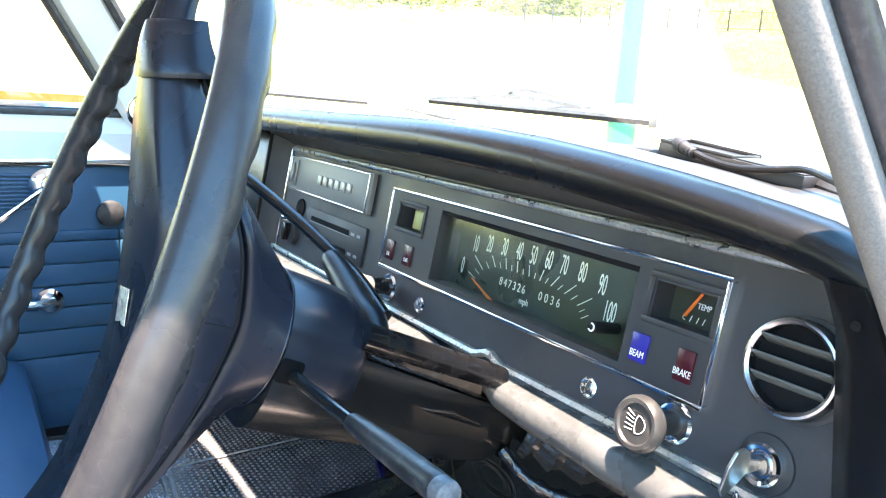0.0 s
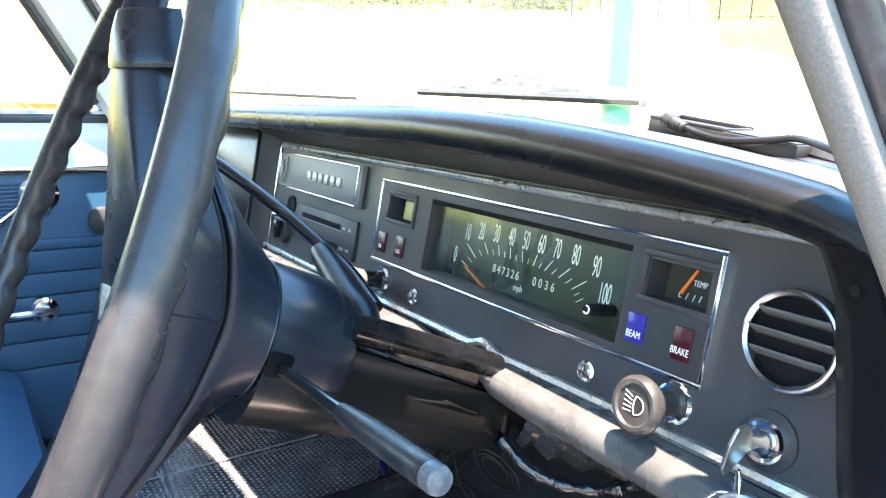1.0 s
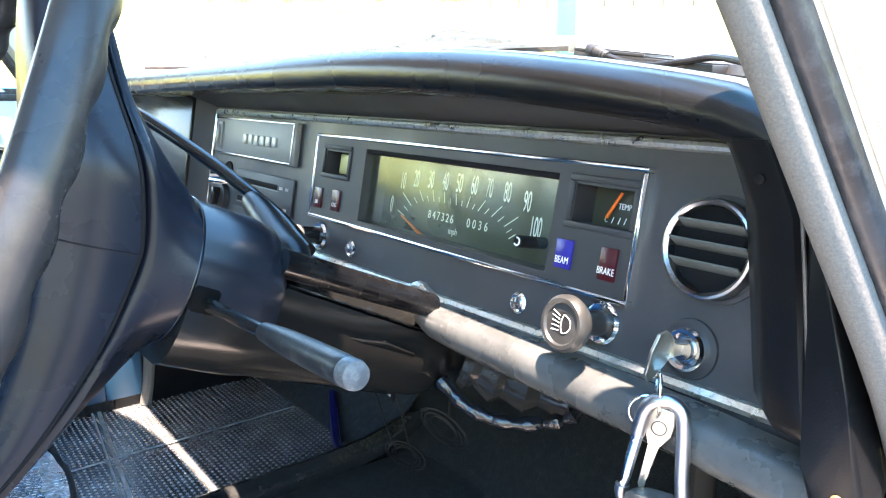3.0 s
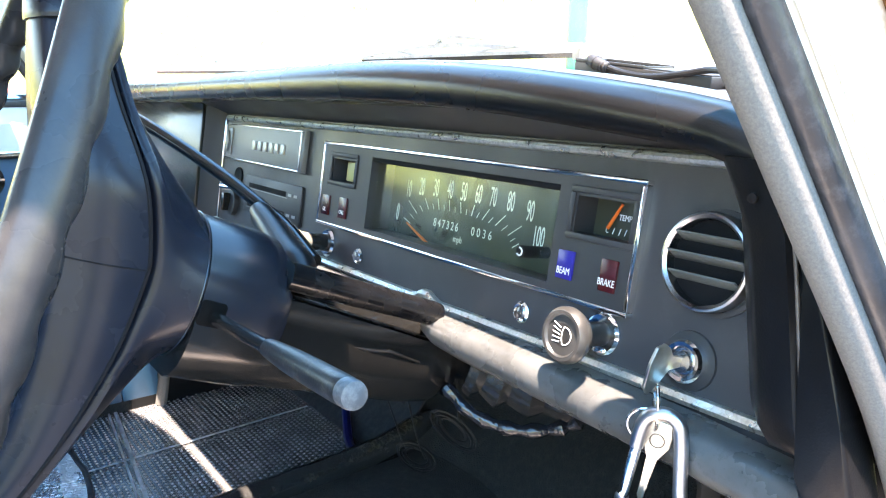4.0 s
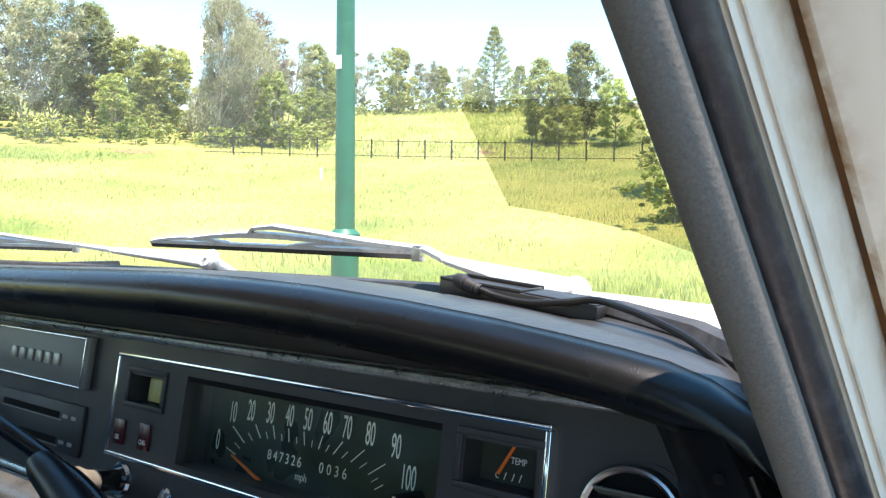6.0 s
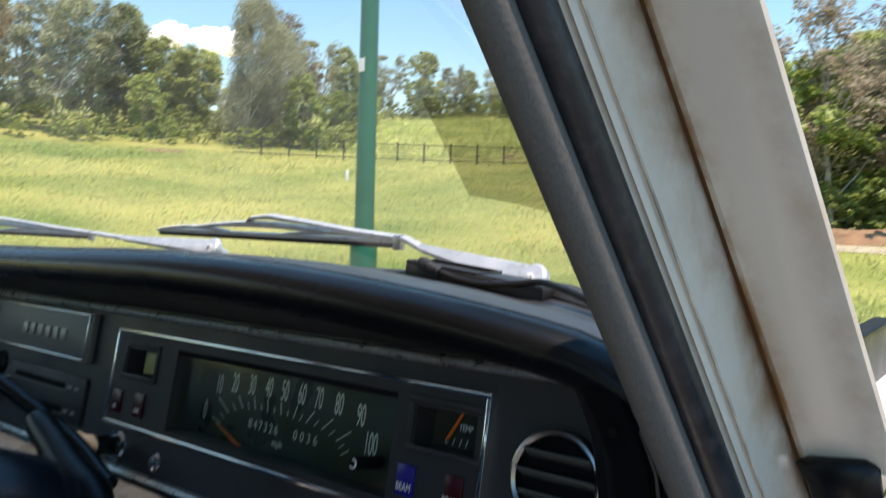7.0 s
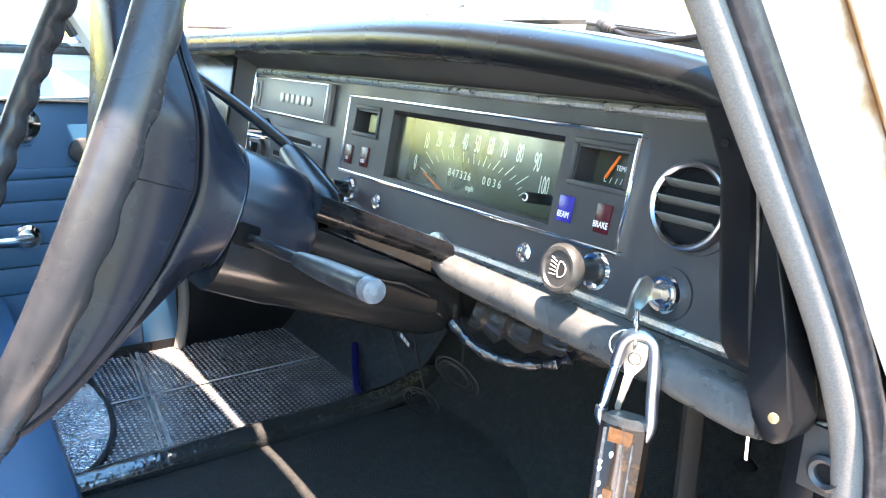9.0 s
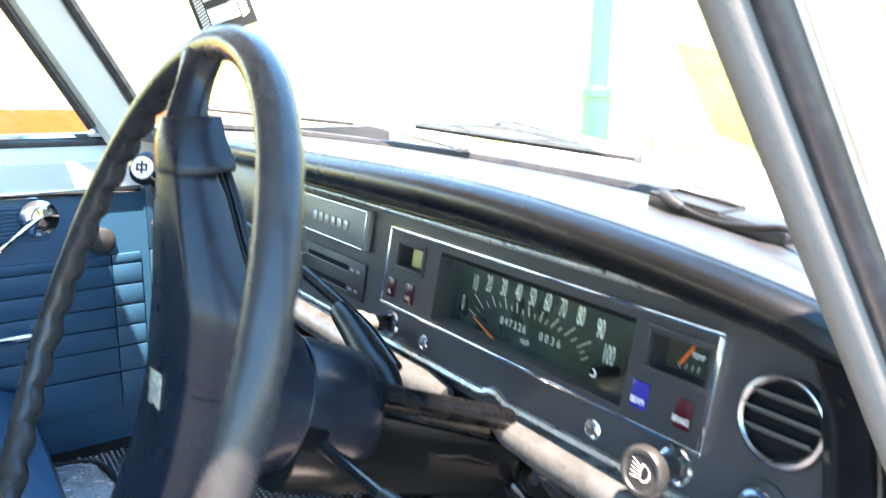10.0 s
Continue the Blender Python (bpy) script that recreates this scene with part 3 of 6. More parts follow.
def wiper(name, tip, blade_end, arm_end, pivot, label):
    w = thing(name, pivot, label, "windscreen wiper", "windscreen wipers")
    tip, blade_end, arm_end, pivot = (Vector(p) for p in (tip, blade_end, arm_end, pivot))
    up = Vector((0, -0.30, 0.954))
    q = lambda t, h=0.0: tip.lerp(blade_end, t) + up * h

    def strip(pts, low, high, half):
        """A flat strip on edge through the points."""
        side = (blade_end - tip).normalized().cross(up).normalized() * half
        return loft([[p + up * lo - side, p + up * hi - side, p + up * hi + side, p + up * lo + side] for p, lo, hi in zip(pts, low, high)])

    part("rubber_blade", strip([q(k / 6) for k in range(7)], [-0.0075] * 7, [-0.0025] * 7, 0.0014), RUBBER, w)
    part("backing_strip", strip([q(k / 6) for k in range(7)], [-0.0027] * 7, [0.0004] * 7, 0.0026), WIPER, w)
    for a, b in ((0.02, 0.36), (0.60, 0.985)):
        part("yoke", strip([q(a, 0.0002), q(a + 0.25 * (b - a), 0.003), q((a + b) / 2, 0.0042), q(a + 0.75 * (b - a), 0.003), q(b, 0.0002)], [-0.0008, -0.001, -0.0016, -0.001, -0.0008], [0.0010, 0.0014, 0.0018, 0.0014, 0.0010], 0.0028), WIPER, w)
    part("bridge", strip([q(0.19, 0.004), q(0.3, 0.0078), q(0.42, 0.0105), q(0.5, 0.011), q(0.6, 0.0098), q(0.72, 0.0068), q(0.80, 0.004)], [-0.001, -0.0022, -0.0036, -0.004, -0.0034, -0.0022, -0.001], [0.001, 0.0012, 0.0016, 0.0018, 0.0016, 0.0012, 0.001], 0.0034), WIPER, w)
    part("arm", strip([q(0.455, 0.010), q(0.48, 0.0165), q(0.56, 0.0185), q(0.70, 0.0135), q(0.86, 0.0065), blade_end + Vector((0.008, 0, 0.001)), arm_end], [-0.001, -0.0015, -0.002, -0.0015, -0.0015, -0.0018, -0.002], [0.0012, 0.0015, 0.002, 0.0015, 0.0015, 0.0018, 0.002], 0.0038), WIPER, w, "bright steel arm")
    part("blade_clip", box(-0.0045, 0.0045, -0.0038, 0.0038, -0.009, 0.004, 0.001, Matrix.Translation(blade_end)), STEEL, w)
    # a pressed steel cover widening to the round pivot head, over a coil spring
    along_ = (pivot - arm_end).normalized()
    wide = along_.cross(Vector((0, -0.85, 0.5))).normalized()
    top = along_.cross(wide).normalized()
    if top.z < 0:
        top = -top
    cover = []
    for k in range(9):
        f = k / 8
        c, h = arm_end.lerp(pivot, f), 0.003 + 0.0075 * f
        cover.append([c + wide * h * a + top * b for a, b in ((-1, -0.004), (-1, 0.001), (-0.8, 0.003), (0.8, 0.003), (1, 0.001), (1, -0.004), (0.85, -0.004), (0.8, 0.001), (-0.8, 0.001), (-0.85, -0.004))])
    part("arm_cover", loft(cover), WIPER, w)
    frame_ = Matrix((wide, along_, top)).transposed().to_4x4()
    head = part("pivot_head", join(lathe([(0.0125, -0.004), (0.0125, 0.001), (0.0105, 0.0035), (0.0, 0.004)], Matrix.Translation(pivot) @ frame_, 24), lathe([(0.0028, 0.0035), (0.0026, 0.006), (0.0, 0.0068)], Matrix.Translation(pivot) @ frame_, 12), lathe([(0.008, -0.05), (0.008, -0.003)], Matrix.Translation(pivot) @ frame_, 12)), WIPER, w)
    coil = [arm_end.lerp(pivot, 0.25 + 0.6 * k / 150) - top * 0.0045 + 0.003 * (wide * math.cos(k * 0.9) + top * math.sin(k * 0.9)) for k in range(151)]
    part("spring", tube(coil, 0.0006, 4), STEEL, w)
    return w


# driver's door, standing open out of view
dd = thing("driver_door", (0.74, 0.03, 0.3), "driver's door standing wide open, blue inside", "car door")
DM = Matrix.Translation((0.76, 0.04, 0)) @ Matrix.Rotation(radians(72), 4, "Z")
part("card", box(-0.05, -0.01, -0.98, -0.02, 0.33, 0.88, 0.01, DM), BLUE, dd)
part("skin", box(-0.01, 0.02, -1.0, -0.01, 0.30, 0.90, 0.01, DM), BONNET, dd)
part("window_frame", tube([DM @ Vector(p) for p in ((0, -0.02, 0.90), (0, -0.30, 1.30), (0, -0.98, 1.30), (0, -0.98, 0.90))], 0.014, 8), BONNET, dd)
wiper("wiper", (-0.05, 0.175, 0.967), (0.345, 0.16, 0.962), (0.378, 0.15, 0.956), (0.50, 0.125, 0.937), "chrome windscreen wiper resting above the scuttle")
wiper("wiper", (-0.70, 0.10, 0.962), (-0.258, 0.20, 0.957), (-0.175, 0.20, 0.953), (0.02, 0.20, 0.946), "chrome windscreen wiper on the passenger side")

def plate_with_holes(u0, u1, v0, v1, holes, d0, d1):
    us = sorted({u0, u1, *(h[0] for h in holes), *(h[1] for h in holes)})
    vs = sorted({v0, v1, *(h[2] for h in holes), *(h[3] for h in holes)})
    bm = bmesh.new()
    grid = {(i, j, k): bm.verts.new((u, d, v)) for i, u in enumerate(us) for j, v in enumerate(vs) for k, d in enumerate((d0, d1))}
    full = lambda i, j: 0 <= i < len(us) - 1 and 0 <= j < len(vs) - 1 and not any(h[0] <= us[i] < h[1] and h[2] <= vs[j] < h[3] for h in holes)
    for i in range(len(us) - 1):
        for j in range(len(vs) - 1):
            if full(i, j):
                for k in (0, 1):
                    bm.faces.new((grid[i, j, k], grid[i + 1, j, k], grid[i + 1, j + 1, k], grid[i, j + 1, k]))
                for a, b, n in (((i, j), (i + 1, j), (i, j - 1)), ((i, j + 1), (i + 1, j + 1), (i, j + 1)), ((i, j), (i, j + 1), (i - 1, j)), ((i + 1, j), (i + 1, j + 1), (i + 1, j))):
                    if not full(*n):
                        bm.faces.new((grid[(*a, 0)], grid[(*b, 0)], grid[(*b, 1)], grid[(*a, 1)]))
    for v in [v for v in bm.verts if not v.link_faces]:
        bm.verts.remove(v)
    return bm


# ---- dashboard ----
dash = thing("dashboard", (0.25, 0.05, 0.76), "grey dashboard with black padded top and chrome strips", "dashboard")
part("face", moved(plate_with_holes(-0.40, 0.668, -0.045, 0.108, [(0.165, 0.540, 0.003, 0.077)], 0.0, 0.012), PM), DASH, dash)
part("glovebox_gap", box(-0.172, -0.1455, -0.004, 0.002, -0.05, 0.112, 0.001, PM), DARK, dash, "dark gap beside the glovebox")
part("glovebox_face", box(-0.64, -0.170, -0.014, -0.002, -0.05, 0.112, 0.003, PM), GLOVE, dash, "plain black passenger side panel")
part("left_bezel", loft([[PM @ Vector((u, d, v)) for u, d in ((-0.143, 0.0), (-0.147, -0.017), (-0.139, -0.020), (-0.121, -0.006), (-0.119, 0.0))] for v in (-0.04, 0.03, 0.112)]), BEZEL, dash)
part("top_bezel", loft([[PM @ Vector((u, d, v)) for d, v in ((0.0, 0.0985), (-0.012, min(0.1035, top - 0.003)), (-0.034, min(0.112, top - 0.0012)), (-0.034, top), (0.0, top))] for u, top in ((-0.143, 0.122), (0.2, 0.124), (0.45, 0.122), (0.53, 0.1165), (0.57, 0.1125), (0.60, 0.1095), (0.618, 0.1055))]), BEZEL, dash)
part("upper_strip", loft([[PM @ Vector((u, d, v)) for d, v in ((0.0, 0.0905), (-0.002, 0.0905), (-0.0044, 0.0915), (-0.0056, 0.0935), (-0.005, 0.0955), (-0.003, 0.0967), (0.0, 0.097))] for u in (-0.105, 0.2, 0.62)]), CHROME_WORN, dash, "pitted chrome strip")
part("left_strip", box(-0.1145, -0.1115, -0.003, 0.0, -0.036, 0.094, 0.0008, PM), CHROME, dash)
arch = [(0.12, -0.0358), (0.25, -0.0352), (0.330, -0.0348), (0.3385, -0.0325), (0.345, -0.0295), (0.353, -0.0295), (0.3595, -0.0325), (0.367, -0.0348), (0.43, -0.0338), (0.5, -0.0330), (0.65, -0.0325)]
part("lower_strip", loft([[PM @ Vector((u, d, v + dv)) for d, dv in ((0.0, -0.003), (-0.004, -0.0028), (-0.006, 0.0), (-0.004, 0.003), (0.0, 0.0035))] for u, v in arch]), CHROME_WORN, dash, "pitted chrome strip with an arch over the column")
part("lower_strip_far", box(-0.14, 0.119, -0.005, 0.0, -0.039, -0.0328, 0.0015, PM), CHROME_WORN, dash)


def pad_ring(x, top, low, yl):
    """Section of the padded top at x: windscreen edge, crest, rounded lip, underside."""
    a = x / 0.665
    k = max(0.02, 0.215 - 0.13 * a * a - 0.10 * a ** 4) / 0.20
    base = 0.925 + 0.026 * a ** 4 - 0.036 * a ** 8
    return [Vector((x, 0.20 * k, base)), Vector((x, 0.12 * k, max(min(top - 0.008, 0.934), base - 0.001))), Vector((x, 0.06 * k, max(top - 0.0035, base - 0.003))), Vector((x, 0.025 * k, max(top - 0.0010, base - 0.007))), Vector((x, 0.0, top + 0.0006)), Vector((x, yl + 0.030, top + 0.0016)), Vector((x, yl + 0.017, top + 0.0006)),
            Vector((x, yl + 0.0085, top - 0.0020)), Vector((x, yl + 0.0032, top - 0.0062)), Vector((x, yl, top - 0.0125)), Vector((x, yl + 0.0012, low + 0.005)), Vector((x, yl + 0.003, low + 0.001)), Vector((x, yl + 0.012, low)), Vector((x, 0.0, low - 0.004)), Vector((x, 0.03 * k, low - 0.006)), Vector((x, 0.20 * k, min(0.90, low - 0.006)))]


stations = [(-0.62, 0.934, 0.905), (-0.45, 0.938, 0.910), (-0.30, 0.940, 0.912), (-0.15, 0.942, 0.915), (0.0, 0.9445, 0.918), (0.11, 0.946, 0.9195), (0.20, 0.948, 0.9205), (0.29, 0.949, 0.921), (0.36, 0.948, 0.9195), (0.42, 0.9455, 0.9175), (0.48, 0.941, 0.914), (0.53, 0.936, 0.910), (0.57, 0.931, 0.9065), (0.595, 0.9275, 0.904), (0.615, 0.924, 0.9005), (0.632, 0.9185, 0.896), (0.648, 0.910, 0.89), (0.664, 0.897, 0.88)]
pad_rings = [pad_ring(x, t, l, -0.046) for x, t, l in stations]
part("padded_top", loft([r[:7] + [Vector((v.x, v.y, v.z - 0.010)) for v in r[6::-1]] for r in pad_rings]), PAD_TOP, dash, "dusty padded dash top, sunlit sheen put into its paler colour", 60)
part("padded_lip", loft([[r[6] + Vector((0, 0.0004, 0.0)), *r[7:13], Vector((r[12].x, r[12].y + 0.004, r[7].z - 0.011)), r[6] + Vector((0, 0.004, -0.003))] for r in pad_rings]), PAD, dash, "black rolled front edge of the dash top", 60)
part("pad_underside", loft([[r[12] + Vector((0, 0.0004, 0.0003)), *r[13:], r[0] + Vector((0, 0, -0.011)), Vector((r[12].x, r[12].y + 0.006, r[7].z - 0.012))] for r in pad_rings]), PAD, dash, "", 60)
side = [(0.902, 0.622, -0.046), (0.888, 0.630, -0.046), (0.872, 0.637, -0.046), (0.85, 0.6405, -0.046), (0.80, 0.6475, -0.046), (0.786, 0.6495, -0.045), (0.7795, 0.651, -0.041), (0.777, 0.653, -0.033)]
part("side_pad", loft([[Vector((xi - 0.028, 0.01, z)), Vector((xi - 0.024, -0.010, z)), Vector((xi - 0.003, y + 0.006, z)), Vector((xi + 0.003, y, z)), Vector((xi + 0.018, y - 0.001, z)), Vector((xi + 0.023, y + 0.006, z)), Vector((xi + 0.05, 0.0, z)), Vector((xi + 0.05, 0.03, z))] for z, xi, y in side]), SIDE, dash, "black vinyl side roll", 50)
# pale bead: the ridge's highlight and its wear in one colour
part("ridge_highlight", tube([Vector((xi + 0.0205, y + 0.0016, z)) for z, xi, y in side[1:7]], 0.0009, 8), mat("highlight_and_rubbed_vinyl", (0.075, 0.068, 0.064), 0.45, vary=0.4, vscale=120), dash, "rubbed edge of the roll, its highlight put into the pale colour")
part("pad_screw", lathe([(0.0024, 0), (0.0022, 0.001), (0.0, 0.0014)], Matrix.Translation((0.640, -0.047, 0.886)) @ Matrix.Rotation(radians(90), 4, "X"), 14), DARK, dash)
part("end_bracket", prism([(0.660, 0.87), (0.667, 0.79), (0.6685, 0.772), (0.672, 0.7575), (0.679, 0.7480), (0.686, 0.7475), (0.692, 0.753), (0.694, 0.763), (0.684, 0.80), (0.668, 0.87)], -0.012, 0.012, Matrix(((1, 0, 0, 0), (0, 0, 1, -0.034), (0, 1, 0, 0), (0, 0, 0, 1))), 0.003), SIDE, dash, "black end bracket")
part("bracket_screw", lathe([(0.0027, 0), (0.0025, 0.0010), (0.0, 0.0014)], Matrix.Translation((0.6845, -0.0462, 0.762)) @ Matrix.Rotation(radians(90), 4, "X"), 16), mat("dull_brass", (0.5, 0.38, 0.2), 0.4, 0.8), dash)
part("trim_edge", tube(smooth_path([(0.668, -0.002, 0.815), (0.672, -0.002, 0.797), (0.684, -0.002, 0.775), (0.691, -0.002, 0.758), (0.690, -0.002, 0.750), (0.684, -0.002, 0.747)], 5), 0.0011, 6), mat("worn_trim_edge", (0.3, 0.29, 0.27), 0.4, vary=0.3, vscale=90), dash, "pale worn edge of the side trim")
part("end_plate", join(box(0.680, 0.706, -0.006, -0.003, 0.712, 0.748, 0.001), lathe([(0.0095, 0.0), (0.0095, 0.003), (0.0075, 0.0045), (0.0055, 0.003), (0.0055, 0.0)], Matrix.Translation((0.695, -0.006, 0.726)) @ Matrix.Rotation(radians(90), 4, "X"), 24, False)), mat("dull_grey_steel", (0.045, 0.046, 0.048), 0.5, 0.3, vary=0.3, vscale=60), dash, "grey steel plate with a grommet")
part("grommet_hole", lathe([(0.0056, 0.0), (0.0056, 0.0008), (0.0, 0.0008)], Matrix.Translation((0.695, -0.006, 0.726)) @ Matrix.Rotation(radians(90), 4, "X"), 20), DARK, dash)
rail_pts = [(0.366, -0.02, 0.7535), (0.372, -0.021, 0.7535), (0.39, -0.0225, 0.7525), (0.42, -0.023, 0.7515), (0.5, -0.023, 0.7505), (0.6, -0.024, 0.749), (0.66, -0.028, 0.7475), (0.672, -0.028, 0.748)]
rail_cut = [(0.95, 0.95), (0.2, 1.0), (-0.45, 0.92), (-0.82, 0.68), (-0.98, 0.3), (-1.0, -0.1), (-0.85, -0.55), (-0.5, -0.88), (0.1, -1.0), (0.95, -0.95)]
part("lower_rail", loft([[Vector((x, y + r * a, z + 0.0035 + r * b)) for a, b in rail_cut] for (x, y, z), r in zip(rail_pts, (0.004, 0.0085, 0.012, 0.0128, 0.0132, 0.0132, 0.013, 0.012))]), RAIL, dash, "grey rounded lower rail", 50)
part("lower_rail_far", tube([(-0.62, -0.02, 0.75), (0.1, -0.022, 0.75), (0.27, -0.022, 0.752), (0.30, -0.02, 0.753)], [0.015, 0.016, 0.015, 0.008], 14), RAIL, dash)
# closing sheet under the dash, its deep shade given by a near-black colour
part("underside_shade_sheet", loft([[Vector((x, y, z)) for y, z in ((-0.005, 0.765), (0.0, 0.735), (0.10, 0.70), (0.4, 0.72), (0.4, 0.75))] for x in (-0.64, 0.665)]), DARK, dash)

# ---- instrument cluster ----
cl = thing("instrument_cluster", (0.35, 0.01, 0.80), "wide instrument cluster with a green-black speedometer and chrome frame", "instrument cluster")
U0, U1, V0, V1 = 0.1596, 0.5444, 0.0, 0.080
part("chrome_frame", frame_ring(U0, U1, V0, V1, 0.0032, -0.006, 0.004, 0.0008, PM), CHROME, cl)


holes = [(0.181, 0.222, 0.0435, 0.0645), (0.2486, 0.4774, 0.0075, 0.0705), (0.4935, 0.5375, 0.0425, 0.0655)]
part("fascia", moved(plate_with_holes(U0 + 0.003, U1 - 0.003, V0 + 0.003, V1 - 0.003, holes, -0.0045, 0.022), PM), BEZEL, cl, "grey moulded fascia", 20)
for a, b, c, d in (holes[0], holes[2]):
    part("gauge_hood", frame_ring(a - 0.0055, b + 0.004, c - 0.004, d + 0.006, 0.0042, -0.0062, -0.0045, 0.0008, PM), BEZEL, cl)
part("speedometer_dial", box(0.246, 0.480, 0.0205, 0.024, 0.004, 0.074, 0, PM), DIAL, cl, "green-black speedometer dial")
part("shade_lip", box(0.2486, 0.4774, -0.004, 0.016, 0.0665, 0.0705, 0.001, PM), DARK, cl)
part("fuel_gauge", box(0.176, 0.227, 0.012, 0.015, 0.040, 0.068, 0, PM), DIAL, cl)
# yellow block for the lit part of the fuel gauge, light put into colour
part("fuel_lit_part", box(0.1915, 0.2075, 0.004, 0.012, 0.045, 0.063, 0.001, PM), mat("lit_gauge_yellow", (0.5, 0.44, 0.16), 0.4), cl, "lit part of the gauge, painted yellow")
part("temp_gauge", box(0.488, 0.539, 0.014, 0.017, 0.040, 0.068, 0, PM), DIAL, cl)
D0 = 0.0204
digits = [("0", 0.2617, 0.0253), ("10", 0.2745, 0.0473), ("20", 0.2936, 0.0509), ("30", 0.3137, 0.0521), ("40", 0.333, 0.0528), ("50", 0.3507, 0.0529), ("60", 0.369, 0.0532), ("70", 0.3865, 0.053), ("80", 0.4065, 0.052), ("90", 0.4279, 0.0478), ("100", 0.4397, 0.031)]
for s, u, v in digits:
    part("numeral", lettering(s, 0.0212, facing(u, v, D0), 0.00015, 0.37), WHITE, cl, "", 0)
major = [((0.272, 0.022), (0.283, 0.0185)), ((0.2764, 0.0377), (0.291, 0.0282)), ((0.300, 0.0425), (0.307, 0.034)), ((0.318, 0.0445), (0.3215, 0.0355)), ((0.3335, 0.045), (0.3355, 0.036)), ((0.3483, 0.045), (0.3505, 0.0362)), ((0.366, 0.045), (0.3635, 0.036)), ((0.384, 0.044), (0.377, 0.035)), ((0.403, 0.042), (0.393, 0.033)), ((0.4211, 0.0366), (0.4084, 0.028)), ((0.421, 0.0239), (0.4147, 0.0199))]
for (o, i_) in major:
    part("tick", tube([on_panel(*o, D0), on_panel(*i_, D0)], 0.00042, 4), WHITE, cl, "", 0)
for (o, i_), (o2, i2) in zip(major, major[1:]):
    mo, mi = (Vector((o[k] + o2[k], i_[k] + i2[k])) / 2 for k in (0, 1))
    pi, po = Vector((mo[1], mi[1])), Vector((mo[0], mi[0]))
    part("minor_tick", tube([on_panel(*pi, D0), on_panel(*pi.lerp(po, 0.5), D0)], 0.00032, 4), WHITE, cl, "", 0)
odometer = [(c, 0.3180 + 0.0059 * k, 0.0243, 0.0098) for k, c in enumerate("847326")] + [(c, 0.3680 + 0.0069 * k, 0.0242, 0.0098) for k, c in enumerate("0036")]
for s, u, v, z in (*odometer, ("mph", 0.3505, 0.0150, 0.0075)):
    part("figures", lettering(s, z, facing(u, v, D0), 0.00015, 0.85), WHITE, cl, "", 0)
part("maker_bar", box(0.338, 0.360, D0 - 0.0003, D0, 0.0058, 0.0072, 0, PM), mat("dim_letter_paint", (0.35, 0.36, 0.34), 0.6, vary=0.1), cl)
part("speed_needle", tube([on_panel(0.2852, 0.0190, 0.015), on_panel(0.3225, 0.0048, 0.015)], [0.0007, 0.0014], 8), ORANGE, cl)
part("trip_reset", tube([on_panel(0.4494, 0.0224, 0.0204), on_panel(0.4494, 0.0224, -0.004), on_panel(0.4494, 0.0224, -0.005)], [0.0042, 0.0042, 0.0034], 16), DARK, cl)
# white arc painted for the reflection on the knob's end
part("trip_glint", tube([on_panel(0.4494 + 0.0026 * math.cos(a), 0.0224 + 0.0026 * math.sin(a), -0.0053) for a in [radians(x) for x in range(-140, 120, 20)]], 0.0006, 5), WHITE, cl)
part("temp_needle", tube([on_panel(0.506, 0.0476, 0.012), on_panel(0.515, 0.0637, 0.012)], [0.0012, 0.0009], 8), ORANGE, cl)
part("temp_word", lettering("TEMP", 0.0052, facing(0.5172, 0.0553, 0.0138), 0.00015, 0.8), WHITE, cl, "", 0)
for k, (u, v) in enumerate(((0.5045, 0.0462), (0.5095, 0.0465), (0.5145, 0.0465), (0.519, 0.0468))):
    part("temp_tick", lettering("C", 0.005, facing(u, v, 0.0138), 0.0001, 0.7) if k == 0 else tube([on_panel(u - 0.0006, v - 0.002, 0.0138), on_panel(u + 0.0006, v + 0.002, 0.0138)], 0.0003, 4), WHITE, cl, "", 0)
for u0, u1, v0, v1, s, mt, z in ((0.1685, 0.1825, 0.010, 0.029, "OIL", RED, 0.0052), (0.2015, 0.2155, 0.0105, 0.030, "CHG", RED, 0.0052), (0.4852, 0.4985, 0.0125, 0.0307, "BEAM", NAVY, 0.0062), (0.5205, 0.5327, 0.0118, 0.0312, "BRAKE", RED, 0.006)):
    lens = part("warning_light", box(u0, u1, -0.0062, -0.002, v0, v1, 0.0006, PM), mt, cl, "blue warning lens" if mt is NAVY else "dark red warning lens")
    part("word", lettering(s, z, facing((u0 + u1) / 2, v0 + 0.28 * (v1 - v0), -0.0066), 0.0001, 0.72), WHITE, lens, "", 0)
cg = part("cover_glass", box(0.249, 0.477, 0.003, 0.0035, 0.008, 0.070, 0, PM), DIALGLASS, cl)
cg.visible_shadow = False

# ---- name plate and heater controls ----
plate = thing("radio_blanking_plate", tuple(on_panel(0.02, 0.06)), "grey blanking plate with a bright border and raised badge", "name plate")
part("plate", box(-0.095, 0.117, -0.0065, 0.0, 0.0435, 0.0875, 0.0012, PM), PLATE, plate)
part("border", frame_ring(-0.095, 0.1135, 0.0445, 0.0865, 0.0014, -0.0085, -0.006, 0.0004, PM), CHROME, plate)
BADGE = mat("polished_badge", (0.42, 0.42, 0.39), 0.4, 0.6, vary=0.1)
for k in range(6):
    u = -0.0100 + 0.0152 * k
    part("raised_mark", box(u, u + 0.0095, -0.0088, -0.006, 0.0592, 0.0700, 0.0012, PM), BADGE, plate)
